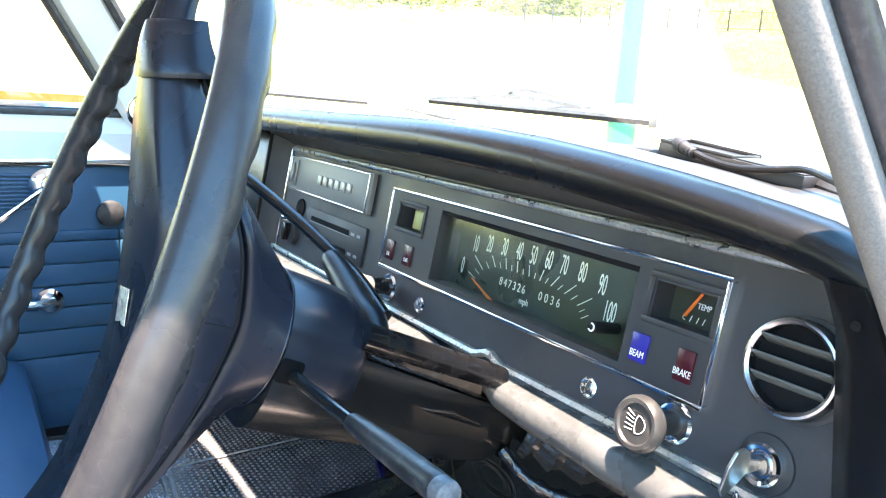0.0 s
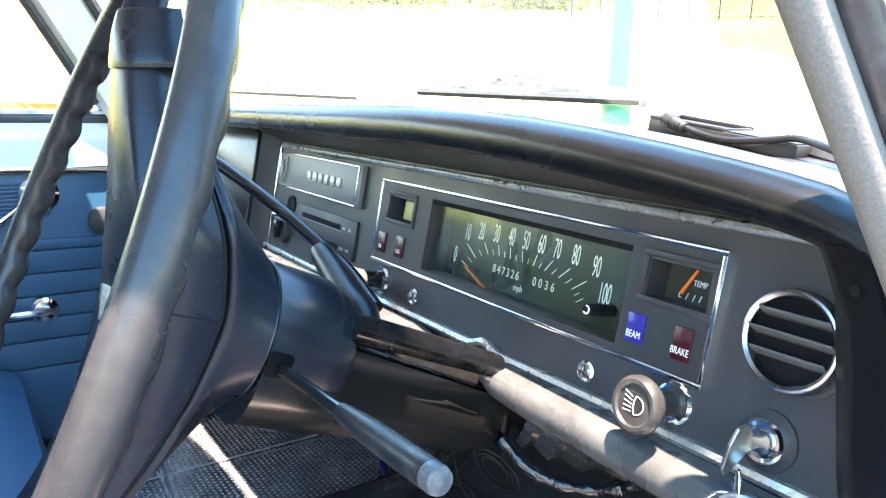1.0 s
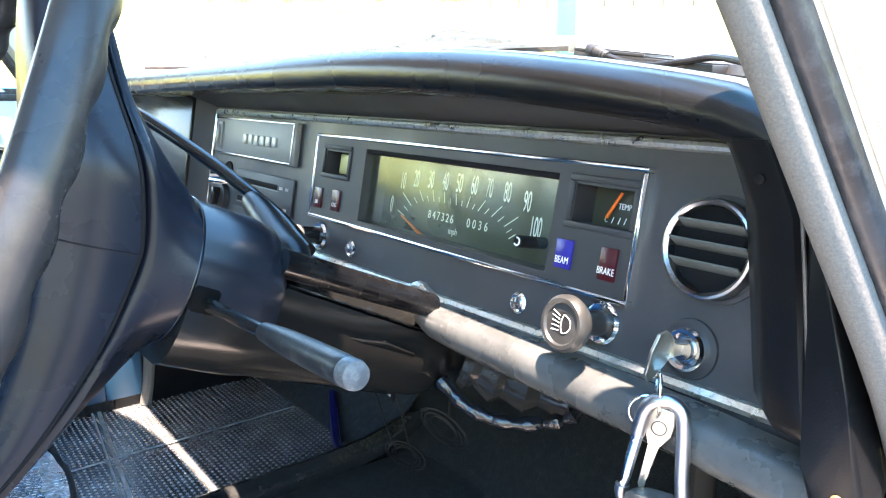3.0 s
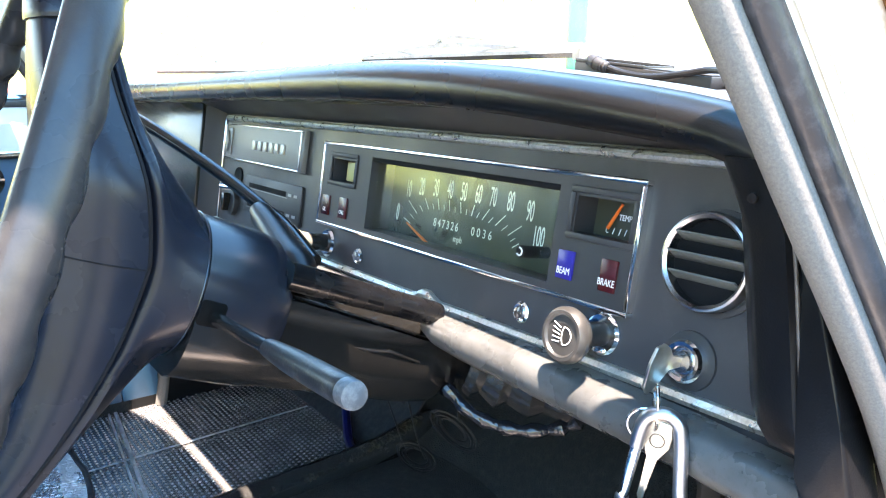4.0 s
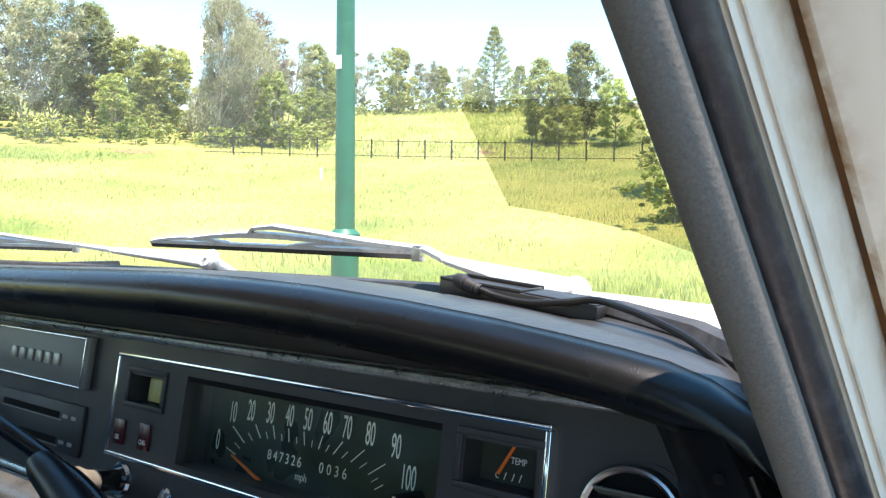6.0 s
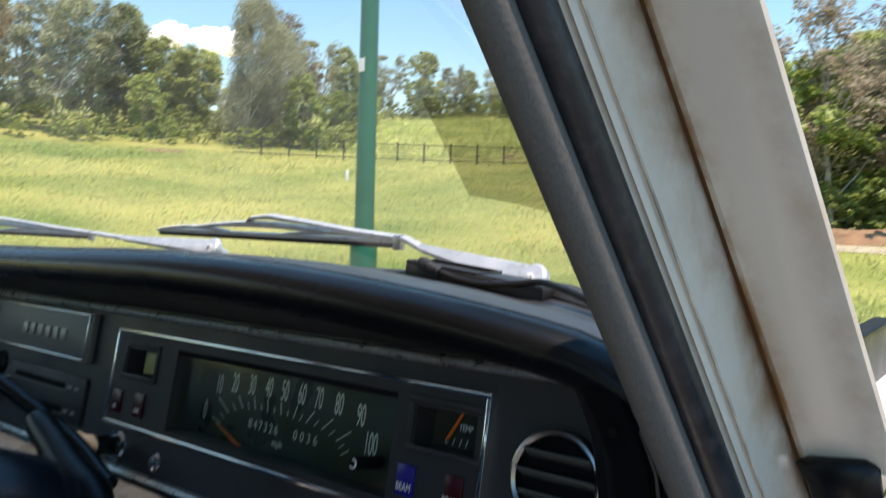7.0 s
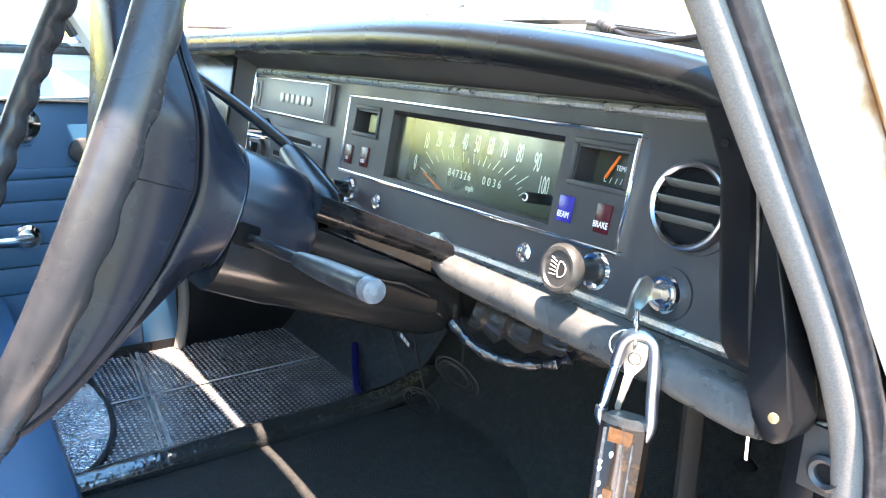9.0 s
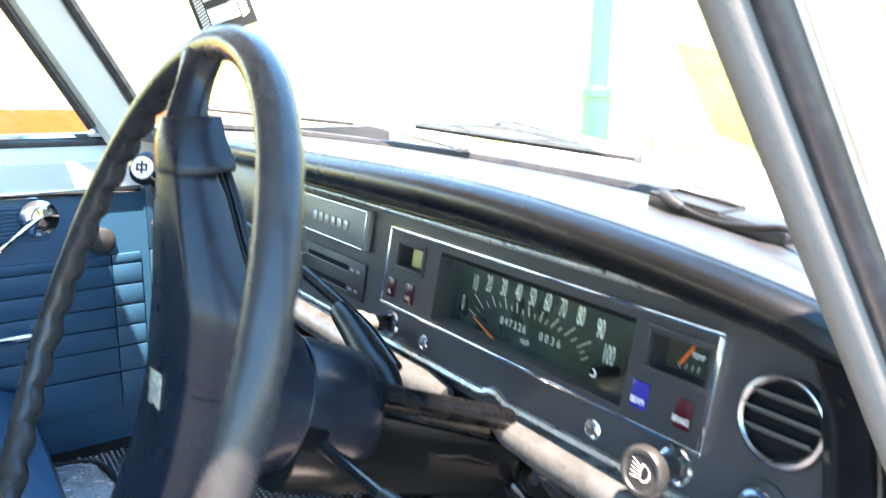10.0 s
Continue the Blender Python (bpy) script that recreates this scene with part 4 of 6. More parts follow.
part("emblem", join(box(-0.088, -0.073, -0.0085, -0.006, 0.049, 0.082, 0.002, PM), prism([(-0.0805, 0.053), (-0.076, 0.0655), (-0.0805, 0.078), (-0.085, 0.0655)], 0.0, 0.003, PM @ Matrix.Translation((0, -0.008, 0)) @ Matrix.Rotation(radians(90), 4, "X"))), PLATE, plate)
heater = thing("heater_control", tuple(on_panel(0.03, 0.0)), "black heater control panel with two slider slots", "heater control")
part("back_plate", box(-0.03, 0.118, -0.003, 0.0, -0.012, 0.030, 0.001, PM), BEZEL, heater)
for v in (0.0185, -0.003):
    part("slot", box(-0.018, 0.082, -0.0035, -0.001, v - 0.0028, v + 0.0028, 0.0006, PM), DARK, heater)
    part("slot_edge", box(-0.02, 0.086, -0.0038, -0.003, v - 0.0042, v - 0.0034, 0, PM), PLATE, heater)
    part("caption", join(box(0.087, 0.095, -0.0034, -0.0028, v - 0.0015, v + 0.0015, 0, PM), box(0.101, 0.108, -0.0034, -0.0028, v - 0.0015, v + 0.0015, 0, PM)), mat("caption_grey", (0.3, 0.3, 0.3), 0.6), heater)
part("slider", tube([on_panel(-0.025, 0.013, -0.003), on_panel(-0.03, 0.012, -0.02), on_panel(-0.05, 0.011, -0.024)], [0.002, 0.003, 0.004], 8, flat=0.6), CHROME, heater)
knobl = thing("fan_knob", tuple(on_panel(-0.068, 0.0)), "black round fan knob with moulded grip", "knob")
part("knob_disc", lathe([(0.016, 0), (0.0155, 0.006), (0.011, 0.007), (0.0, 0.0075)], facing(-0.066, -0.008, 0)), BEZEL, knobl)
part("knob_grip", prism([(-0.004, 0.011), (0.004, 0.011), (0.0055, 0.004), (0.0, -0.011), (-0.0055, 0.004)], 0.006, 0.016, facing(-0.066, -0.008, 0), 0.001), GLOSS_BLACK, knobl)
upper = thing("vent_knob", tuple(on_panel(-0.068, 0.027)), "small chrome and black vent lever in a round cup", "knob")
part("cup", lathe([(0.012, 0), (0.0115, 0.002), (0.009, 0.0015), (0.0, 0.001)], facing(-0.058, 0.024, 0)), DARK, upper)
part("lever", tube([on_panel(-0.058, 0.018, -0.004), on_panel(-0.072, 0.016, -0.016)], [0.004, 0.0055], 10, flat=0.6), CHROME, upper)

# ---- switches on the dashboard ----


def screw(u, v, label):
    s = thing("chrome_screw", tuple(on_panel(u, v)), label, "screw", "chrome screws under the cluster")
    part("cup_washer", lathe([(0.0072, 0), (0.0074, 0.0015), (0.006, 0.0028), (0.0045, 0.002), (0.0, 0.002)], facing(u, v), 20), CHROME, s)
    part("screw_head", join(lathe([(0.0042, 0.0018), (0.0038, 0.0045), (0.0, 0.0052)], facing(u, v), 16), box(-0.0032, 0.0032, -0.0006, 0.0006, 0.0045, 0.0055, 0, facing(u, v)), box(-0.0006, 0.0006, -0.0032, 0.0032, 0.0045, 0.0055, 0, facing(u, v))), STEEL, s)


screw(0.2388, -0.0192, "chrome cross-head screw with cup washer in the dashboard")
screw(0.4555, -0.0178, "chrome cross-head screw with cup washer in the dashboard")

hl = thing("headlamp_switch", tuple(on_panel(0.524, -0.0165)), "grey pull knob with a white headlamp symbol", "switch")
hm = facing(0.5262, -0.0135)
part("bezel_ring", lathe([(0.0125, 0), (0.013, 0.002), (0.0115, 0.004), (0.0095, 0.003), (0.0, 0.003)], hm), CHROME, hl)
hd = Matrix.Translation(Vector((0.5207, -0.037, 0.7905)) - Vector((0.5262, *on_panel(0, -0.0135)[1:])))
part("stem", lathe([(0.0075, 0.003), (0.0072, 0.018), (0.009, 0.028), (0.0, 0.029)], hm, 24), KNOB, hl)
part("knob", lathe([(0.0085, 0.024), (0.0145, 0.027), (0.0165, 0.031), (0.0165, 0.0345), (0.0145, 0.0375), (0.0125, 0.0375), (0.0115, 0.036), (0.0, 0.0355)], hm, 40), KNOB, hl, "round dished knob")
part("knob_face", lathe([(0.0116, 0.0352), (0.0116, 0.0358), (0.0, 0.0358)], hm, 32), mat("knob_face_dark", (0.016, 0.0155, 0.015), 0.4, vary=0.2), hl, "dark face behind the symbol")
sym = [tube([hm @ Vector((0.0008 + 0.0058 * math.cos(x), 0.0052 * math.sin(x), 0.0360)) for x in [radians(-90 + 15 * k) for k in range(13)]] + [hm @ Vector((-0.0004, 0.002, 0.0360)), hm @ Vector((-0.0004, -0.002, 0.0360)), hm @ Vector((0.0008, -0.0052, 0.0360))], 0.0003, 5)]
for k in range(5):
    sym.append(tube([hm @ Vector((-0.0018, 0.0042 - 0.0021 * k, 0.0360)), hm @ Vector((-0.0072, 0.0066 - 0.0028 * k, 0.0360))], 0.0003, 5))
part("headlamp_symbol", join(*sym), WHITE, hl)

ck = thing("pull_knob", tuple(on_panel(0.179, -0.0165)), "grey pull knob beside the steering column", "knob")
part("bezel_ring", lathe([(0.0135, 0), (0.0135, 0.002), (0.0115, 0.004), (0.0, 0.003)], facing(0.181, -0.0165)), CHROME, ck)
part("stem", lathe([(0.0085, 0.003), (0.008, 0.026), (0.0, 0.027)], facing(0.181, -0.0165), 24), GLOSS_BLACK, ck)
part("knob", lathe([(0.0086, 0.022), (0.0094, 0.030), (0.0122, 0.036), (0.0126, 0.042), (0.0105, 0.0455), (0.0, 0.0465)], facing(0.181, -0.0165), 24), mat("worn_knob", (0.17, 0.155, 0.13), 0.45, vary=0.3, vscale=90), ck, "pale worn knob end")

vent = thing("air_vent", tuple(on_panel(0.59, 0.043)), "round chrome-rimmed dashboard air vent with slats", "air vent")
vm = facing(0.5885, 0.0415)
part("rim", lathe([(0.0262, -0.002), (0.0265, 0.006), (0.0258, 0.0085), (0.0245, 0.009), (0.0228, 0.0075), (0.0222, 0.0), (0.0222, -0.02)], vm, 48, False), STEEL, vent)
part("seat_ring", lathe([(0.0285, -0.001), (0.0285, 0.0012), (0.0262, 0.0018)], vm @ Matrix.Translation((0.003, 0.0, 0)), 48, False), BEZEL, vent)
part("throat", lathe([(0.0222, 0.0012), (0.0205, 0.0014), (0.0, 0.0014)], vm, 32), DARK, vent)
for v in (0.0115, 0.001, -0.0095):
    h = math.sqrt(0.0221 ** 2 - v * v)
    part("slat", moved(box(-h, h, -0.0052, 0.0052, -0.0006, 0.0006, 0.0004), vm @ Matrix.Translation((0, v, 0.0045)) @ Matrix.Rotation(radians(62), 4, "X")), mat("slat_grey", (0.09, 0.1, 0.095), 0.5), vent)

ign = thing("ignition_lock", tuple(on_panel(0.584, -0.0135)), "chrome ignition lock in the dashboard", "ignition lock")
im = facing(0.5855, -0.0125)
part("escutcheon", lathe([(0.0165, 0), (0.016, 0.0012), (0.012, 0.002), (0.0, 0.002)], im), BEZEL, ign)
part("barrel_ring", lathe([(0.0115, 0.001), (0.0118, 0.006), (0.0105, 0.008), (0.0085, 0.0075), (0.007, 0.005), (0.0, 0.005)], im, 24), CHROME, ign)
part("barrel", lathe([(0.0062, 0.004), (0.0058, 0.0085), (0.0, 0.009)], im, 20), STEEL, ign)

keys = thing("key_bunch", tuple(on_panel(0.58, -0.02, -0.02)), "keys on a steel ring with a silver carabiner and amber fob", "keys")
km = im @ Matrix.Translation((0.0, 0.0, 0.0)) @ Matrix.Rotation(radians(90), 4, "Y") @ Matrix.Rotation(radians(0), 4, "Z")
key_poly = [(-0.008, 0.003), (-0.018, 0.0035), (-0.021, 0.0085), (-0.026, 0.011), (-0.032, 0.009), (-0.0345, 0.0), (-0.034, -0.013), (-0.030, -0.017), (-0.026, -0.014), (-0.021, -0.008), (-0.018, -0.0035), (-0.008, -0.003)]
part("ignition_key", prism(key_poly, -0.001, 0.001, km @ Matrix.Rotation(radians(8), 4, "X"), 0.0005), KEYB, keys, "worn steel key in the lock")
RING = Vector((0.597, -0.044, 0.7765))
part("key_ring", join(tube([RING + Vector((0.0045 * math.cos(a), -0.0045 * math.cos(a), 0.0115 * math.sin(a))) for a in [radians(12 * k) for k in range(31)]], 0.0009, 8),
                      tube([RING + Vector((-0.004 + 0.0075 * math.cos(a), -0.002 + 0.005 * math.cos(a), -0.010 + 0.0085 * math.sin(a))) for a in [radians(12 * k) for k in range(31)]], 0.0009, 8)), CHROME, keys)
CB = Vector((0.6028, -0.046, 0.7745))
clip = lambda a, b: CB + Vector((a, 0.4 * a, b))
body = [(-0.0114, -0.0185), (-0.0092, -0.007), (-0.0062, -0.001), (-0.002, 0.0012), (0.0035, 0.001), (0.0075, -0.003), (0.0088, -0.012), (0.0096, -0.035), (0.0104, -0.051), (0.007, -0.060), (-0.002, -0.063), (-0.012, -0.060), (-0.0168, -0.053), (-0.0168, -0.0475)]
clip_body = part("carabiner", tube(smooth_path([clip(a, b) for a, b in body], 4), 0.0036, 14), STEEL, keys, "silver carabiner clip")
part("gate", tube([clip(-0.0113, -0.0182), clip(-0.0114, -0.0190), clip(-0.0165, -0.0470), clip(-0.0166, -0.0478)], [0.0024, 0.0030, 0.0030, 0.0024], 14), CHROME, clip_body, "spring gate of the clip")
for a, b in ((-0.0118, -0.0212), (-0.0163, -0.0450)):
    part("gate_pin", tube([clip(a, b) + Vector((0.0014, -0.0034, 0)), clip(a, b) + Vector((-0.0014, 0.0034, 0))], 0.0010, 8), STEEL, clip_body)
bow = Matrix.Translation(CB + Vector((-0.0015, 0.0025, -0.003))) @ Matrix.Rotation(radians(24), 4, "Z") @ Matrix.Rotation(radians(90), 4, "X") @ Matrix.Rotation(radians(-11), 4, "Z")
second = part("second_key", prism([(-0.0050, -0.001), (-0.0068, -0.008), (-0.0062, -0.0145), (-0.0040, -0.0190), (-0.0024, -0.0215), (-0.0024, -0.0440), (-0.0008, -0.0470), (0.0012, -0.0450), (0.0006, -0.0410), (0.0018, -0.0385), (0.0010, -0.0350), (0.0020, -0.0320), (0.0020, -0.0215), (0.0040, -0.0185), (0.0064, -0.0140), (0.0066, -0.0075), (0.0050, -0.001)], -0.001, 0.001, bow, 0.0004), KEYB, keys, "nickel key with a stamped bow")
part("stamped_ring", tube([bow @ Vector((0.0036 * math.cos(a), -0.0115 + 0.0036 * math.sin(a), 0.0011)) for a in [radians(20 * k) for k in range(19)]], 0.0003, 5), KEY, second)
fob_cut = ((-1, -0.6), (-0.6, -1), (0.6, -1), (1, -0.6), (1, 0.6), (0.6, 1), (-0.6, 1), (-1, 0.6))
fob_at = lambda z, cx, d: CB + Vector((cx - 0.0008 - 0.055 * (z - 0.049), 0.4 * cx - 0.003 + d, -z))
fob = part("amber_fob", loft([[fob_at(z, cx * w, 0.0045 * d) for cx, d in fob_cut] for z, w in ((0.049, 0.0095), (0.0535, 0.0122), (0.088, 0.0124), (0.128, 0.0116), (0.138, 0.0095))]), AMBER, keys, "clear brown resin fob")
part("fob_cap", loft([[fob_at(z, cx * w, 0.0052 * d) for cx, d in fob_cut] for z, w in ((0.0470, 0.0085), (0.0485, 0.0110), (0.0520, 0.0118), (0.0530, 0.0110))]), mat("fob_cap_grey", (0.12, 0.11, 0.10), 0.4, 0.5, vary=0.3, vscale=200), fob, "dull metal cap")
for z0, z1, c0, c1, m_ in ((0.055, 0.064, -0.0055, 0.0075, "orange_inlay"), (0.095, 0.106, -0.004, 0.0015, "orange_inlay"), (0.056, 0.136, -0.0086, -0.0070, "grey_inlay"), (0.058, 0.136, 0.0018, 0.0030, "grey_inlay"), (0.062, 0.130, 0.0078, 0.0086, "grey_inlay")):
    tint = (0.20, 0.055, 0.007) if "orange" in m_ else (0.11, 0.105, 0.10)
    part("inlay", loft([[fob_at(z, c0, -0.0050), fob_at(z, c1, -0.0050), fob_at(z, c1, -0.0042), fob_at(z, c0, -0.0042)] for z in (z0, (z0 + z1) / 2, z1)]), mat(m_, tint, 0.25, vary=0.5, vscale=120), fob, "orange streak in the resin" if "orange" in m_ else "")
rng_f = random.Random(4)
for k in range(7):
    z, c0 = rng_f.uniform(0.068, 0.132), rng_f.uniform(-0.0095, 0.0085)
    part("paint_fleck", loft([[fob_at(z + h, c0 + e * w, -0.0054) for e in (-1, -0.3, 0.5, 1)] + [fob_at(z + h, c0 + w, -0.0040), fob_at(z + h, c0 - w, -0.0040)] for h, w in ((-0.0022, 0.0003), (-0.0008, 0.0010), (0.0006, 0.0008), (0.0020, 0.0002))]), WHITE, fob, "white paint fleck")

# ---- steering wheel and column ----
WC = Vector((0.349, -0.302, 0.856))
WM = Matrix.Translation(WC) @ Matrix.Rotation(radians(90 - 22.5), 4, "X")
RW = 0.199
wheel = thing("steering_wheel", tuple(WC), "blue-black two-spoke plastic steering wheel with finger grips", "steering wheel")
RM = Matrix.Translation((0.3482, -0.2988, 0.8622)) @ Matrix.Rotation(radians(-2), 4, "Z") @ Matrix.Rotation(radians(90 - 22.4), 4, "X")
RR = 0.1963
rings, N, K = [], 308, 20
for i in range(N):
    th = 2 * math.pi * i / N
    c, s = math.cos(th), math.sin(th)
    grip = 0.0035 * (0.5 + 0.5 * math.cos(2 * math.pi * i / 7)) ** 1.6 if abs(s) < 0.9 else 0.0
    ring = []
    for k in range(K):
        a = 2 * math.pi * k / K
        behind = max(0.0, math.cos(a - radians(234))) ** 1.1
        r = 0.0102 - grip * behind
        rad, h = RR + r * math.cos(a), 1.05 * r * math.sin(a)
        ring.append(RM @ Vector((rad * c, rad * s, h)))
    rings.append(ring)
part("rim", loft(rings + [rings[0]], True, False), RIM, wheel, "ribbed rim", 70)


def lean_at(y):
    """The wheel is turned a little, so the spoke leans over towards its top."""
    return -0.20 * max(0.0, y - 0.05)


def spoke_ring(y, w0, z0, w1, z1, r=0.005, swell=0.09, rake=0.0):
    """A section across the spoke: front half-width w0 at z0, swelling flanks, back half-width w1 at z1."""
    b = swell * (z0 - z1)
    flank = [(w0 + (w1 - w0) * t + b * 4 * t * (1 - t), z0 - 0.0085 + (z1 - z0 + 0.0085) * t) for t in (0, 0.2, 0.4, 0.6, 0.8, 1.0)]
    pts = [(-w0 + r, z0), (0, z0 + 0.0005), (w0 - r, z0 - 0.0030), (w0 - 0.35 * r, z0 - 0.0050)] + flank + [(0, z1)] + [(-x, z) for x, z in flank[::-1]] + [(-w0 + 0.3 * r, z0 - 0.3 * r)]
    return [WM @ Vector((x + lean_at(y), y + rake * (z0 - z), z)) for x, z in pts]


front = [(0.201, 0.026, 0.008, 0.026, -0.006), (0.192, 0.017, 0.009, 0.017, -0.007), (0.178, 0.0100, 0.0095, 0.0110, -0.008), (0.160, 0.0095, 0.010, 0.0110, -0.010), (0.143, 0.0122, 0.0095, 0.0138, -0.0165), (0.12, 0.0185, 0.0035, 0.0205, -0.030), (0.093, 0.0255, -0.004, 0.0300, -0.043), (0.055, 0.034, -0.0165, 0.043, -0.064), (0.02, 0.035, -0.026, 0.044, -0.077), (0.0, 0.035, -0.031, 0.044, -0.0795), (-0.045, 0.035, -0.037, 0.044, -0.0755), (-0.10, 0.033, -0.036, 0.042, -0.062), (-0.14, 0.029, -0.026, 0.036, -0.048), (-0.168, 0.022, -0.008, 0.027, -0.032), (-0.184, 0.020, 0.006, 0.020, -0.008)]


def eased(rows, n=5):
    """More sections between the given ones, on smooth curves through them."""
    out = [[] for _ in range((len(rows) - 1) * n + 1)]
    for c0 in range(len(rows[0])):
        for o, p in zip(out, smooth_path([(r[c0], 0, 0) for r in rows], n)):
            o.append(p.x)
    return out


front = eased(front)
part("spoke_pad", loft([spoke_ring(*f) for f in front]), WHEEL, wheel, "padded vertical spoke", 60)
part("pad_cap", loft([spoke_ring(y, w0 + 0.0015, z0 + 0.0015, w1 + 0.0015, z1 - 0.001, 0.005, 0.09, 0.45) for y, w0, z0, w1, z1 in eased(((0.152, 0.0112, 0.0098, 0.0130, -0.0145), (0.149, 0.0128, 0.0098, 0.0142, -0.0152), (0.138, 0.0150, 0.0086, 0.0168, -0.0195), (0.124, 0.0182, 0.0050, 0.0205, -0.0275), (0.1195, 0.0178, 0.0035, 0.0200, -0.0285)), 4)]), WHEEL, wheel, "raised cap at the spoke's end", 60)
back = [(0.155, 0.008, -0.011, 0.006, -0.015), (0.143, 0.0115, -0.0175, 0.009, -0.021), (0.12, 0.0185, -0.0315, 0.015, -0.037), (0.093, 0.028, -0.0445, 0.021, -0.054), (0.065, 0.0405, -0.0605, 0.022, -0.082), (0.05, 0.0412, -0.068, 0.021, -0.101), (0.04, 0.0415, -0.072, 0.0245, -0.110), (0.03, 0.0418, -0.0755, 0.035, -0.1125), (0.015, 0.042, -0.0795, 0.0435, -0.1125), (0.0, 0.042, -0.081, 0.046, -0.1125), (-0.015, 0.042, -0.0800, 0.0435, -0.1125), (-0.03, 0.042, -0.0785, 0.035, -0.1125), (-0.04, 0.0418, -0.0775, 0.0245, -0.110), (-0.052, 0.0415, -0.0745, 0.021, -0.102), (-0.09, 0.040, -0.0645, 0.024, -0.082), (-0.15, 0.031, -0.043, 0.020, -0.056), (-0.185, 0.018, -0.020, 0.012, -0.026)]
part("spoke_back", loft([spoke_ring(y, w0, z0, w1, z1, 0.002, 0.0) for y, w0, z0, w1, z1 in eased(back, 3)]), WHEEL, wheel, "smooth back shell", 60)
part("spoke_groove", join(tube([WM @ Vector((lean_at(y) + w1 - 0.0005, y, z1 - 0.0008)) for y, _, _, w1, z1 in front[20:-5]], 0.0014, 6), tube([WM @ Vector((lean_at(y) - w1 + 0.0005, y, z1 - 0.0008)) for y, _, _, w1, z1 in front[20:-5]], 0.0014, 6)), DARK, wheel)
row = min(front, key=lambda f: abs(f[0] - 0.004))
seam_pts = []
for k in range(9):
    t_ = k / 8
    _, w0, z0, w1, z1 = row
    seam_pts.append(WM @ Vector((w0 + (w1 - w0) * t_ + 0.36 * (z0 - z1) * t_ * (1 - t_), 0.004 + 0.004 * t_, z0 - 0.0085 + (z1 - z0 + 0.0085) * t_)))
part("moulding_seam", tube(seam_pts, 0.0005, 5), DARK, wheel)
part("foil_sticker", moved(box(-0.0115, 0.0115, -0.0105, 0.0105, 0, 0.0006, 0.0002), WM @ Matrix.Translation((-0.004, -0.006, -0.0318)) @ Matrix.Rotation(radians(12), 4, "X") @ Matrix.Rotation(radians(8), 4, "Z")), mat("foil", (0.5, 0.5, 0.42), 0.35, 0.4, vary=0.5, vscale=300), wheel, "small foil sticker")

col = thing("steering_column", tuple(WM @ Vector((0, 0, -0.2))), "black steering column shroud with dusty enamel lower tube", "steering column")


def along_axis(z):
    return WM @ Matrix.Translation((0, 0, z))


part("hub_skirt", lathe([(0.030, -0.1120), (0.0462, -0.1122), (0.0466, -0.1128), (0.0462, -0.1136), (0.03, -0.1138)], WM, 48), COLUMN, col)
sh = []
for z, r, dy in ((-0.1142, 0.0458, 0.0), (-0.13, 0.0465, -0.001), (-0.155, 0.0472, -0.002), (-0.166, 0.0465, -0.003), (-0.172, 0.043, -0.004), (-0.173, 0.03, -0.004)):
    sh.append([WM @ Vector((r * math.cos(a), max(dy + r * math.sin(a), -0.0175), z)) for a in [2 * math.pi * k / 36 for k in range(36)]])
part("upper_shroud", loft(sh), COLUMN, col, "smooth black shroud", 50)
part("stalk_slot", moved(box(-0.012, 0.0016, -0.0088, 0.0088, -0.0085, 0.0085, 0.003), WM @ Matrix.Translation((0.0452, -0.008, -0.1225)) @ Matrix.Rotation(radians(90), 4, "X") @ Matrix.Rotation(radians(-4), 4, "Y")), mat("slot_black", (0.002, 0.002, 0.002), 0.9, spec=0.1), col, "dark slot for the stalk")


def shroud_section(z, top, low, half):
    """A rounded box across the column, soft at the bottom and crisp along the top edges."""
    pts = [(half - 0.004, top), (half - 0.001, top - 0.001), (half, top - 0.005), (half + 0.002, top - 0.022), (half + 0.001, low + 0.024), (half - 0.004, low + 0.012), (half - 0.012, low + 0.004), (half - 0.022, low)]
    return [WM @ Vector((x, y, z)) for x, y in pts + [(-x, y) for x, y in pts[::-1]]]


part("lower_shroud", loft([shroud_section(*r) for r in ((-0.1142, 0.004, -0.0545, 0.0435), (-0.16, 0.009, -0.0545, 0.0425), (-0.176, 0.0108, -0.054, 0.0375), (-0.24, 0.0072, -0.052, 0.035), (-0.295, 0.0042, -0.0505, 0.034), (-0.318, 0.001, -0.048, 0.0335), (-0.331, -0.008, -0.043, 0.031), (-0.336, -0.016, -0.036, 0.026))]), GLOSS_BLACK, col, "glossy black lower shroud", 50)
part("shroud_lid", loft([[WM @ Vector((x, top + dy, z)) for x, dy in ((0.0325, 0.0002), (0.0335, 0.0010), (0.031, 0.0016), (-0.031, 0.0016), (-0.0335, 0.001), (-0.0325, 0.0002))] for z, top in ((-0.178, 0.0106), (-0.24, 0.0072), (-0.296, 0.0041))]), DUSTY_BLACK, col, "dusty top of the shroud", 50)
part("shroud_bead", tube([WM @ Vector((0.0355, y, z)) for z, y in ((-0.20, -0.011), (-0.24, -0.012), (-0.262, -0.010), (-0.29, -0.013))], [0.001, 0.0018, 0.002, 0.001], 8), GLOSS_BLACK, col)
part("column_tube", tube([WM @ Vector((0, -0.004, z)) for z in (-0.16, -0.5)], 0.022, 20), GLOSS_BLACK, col)
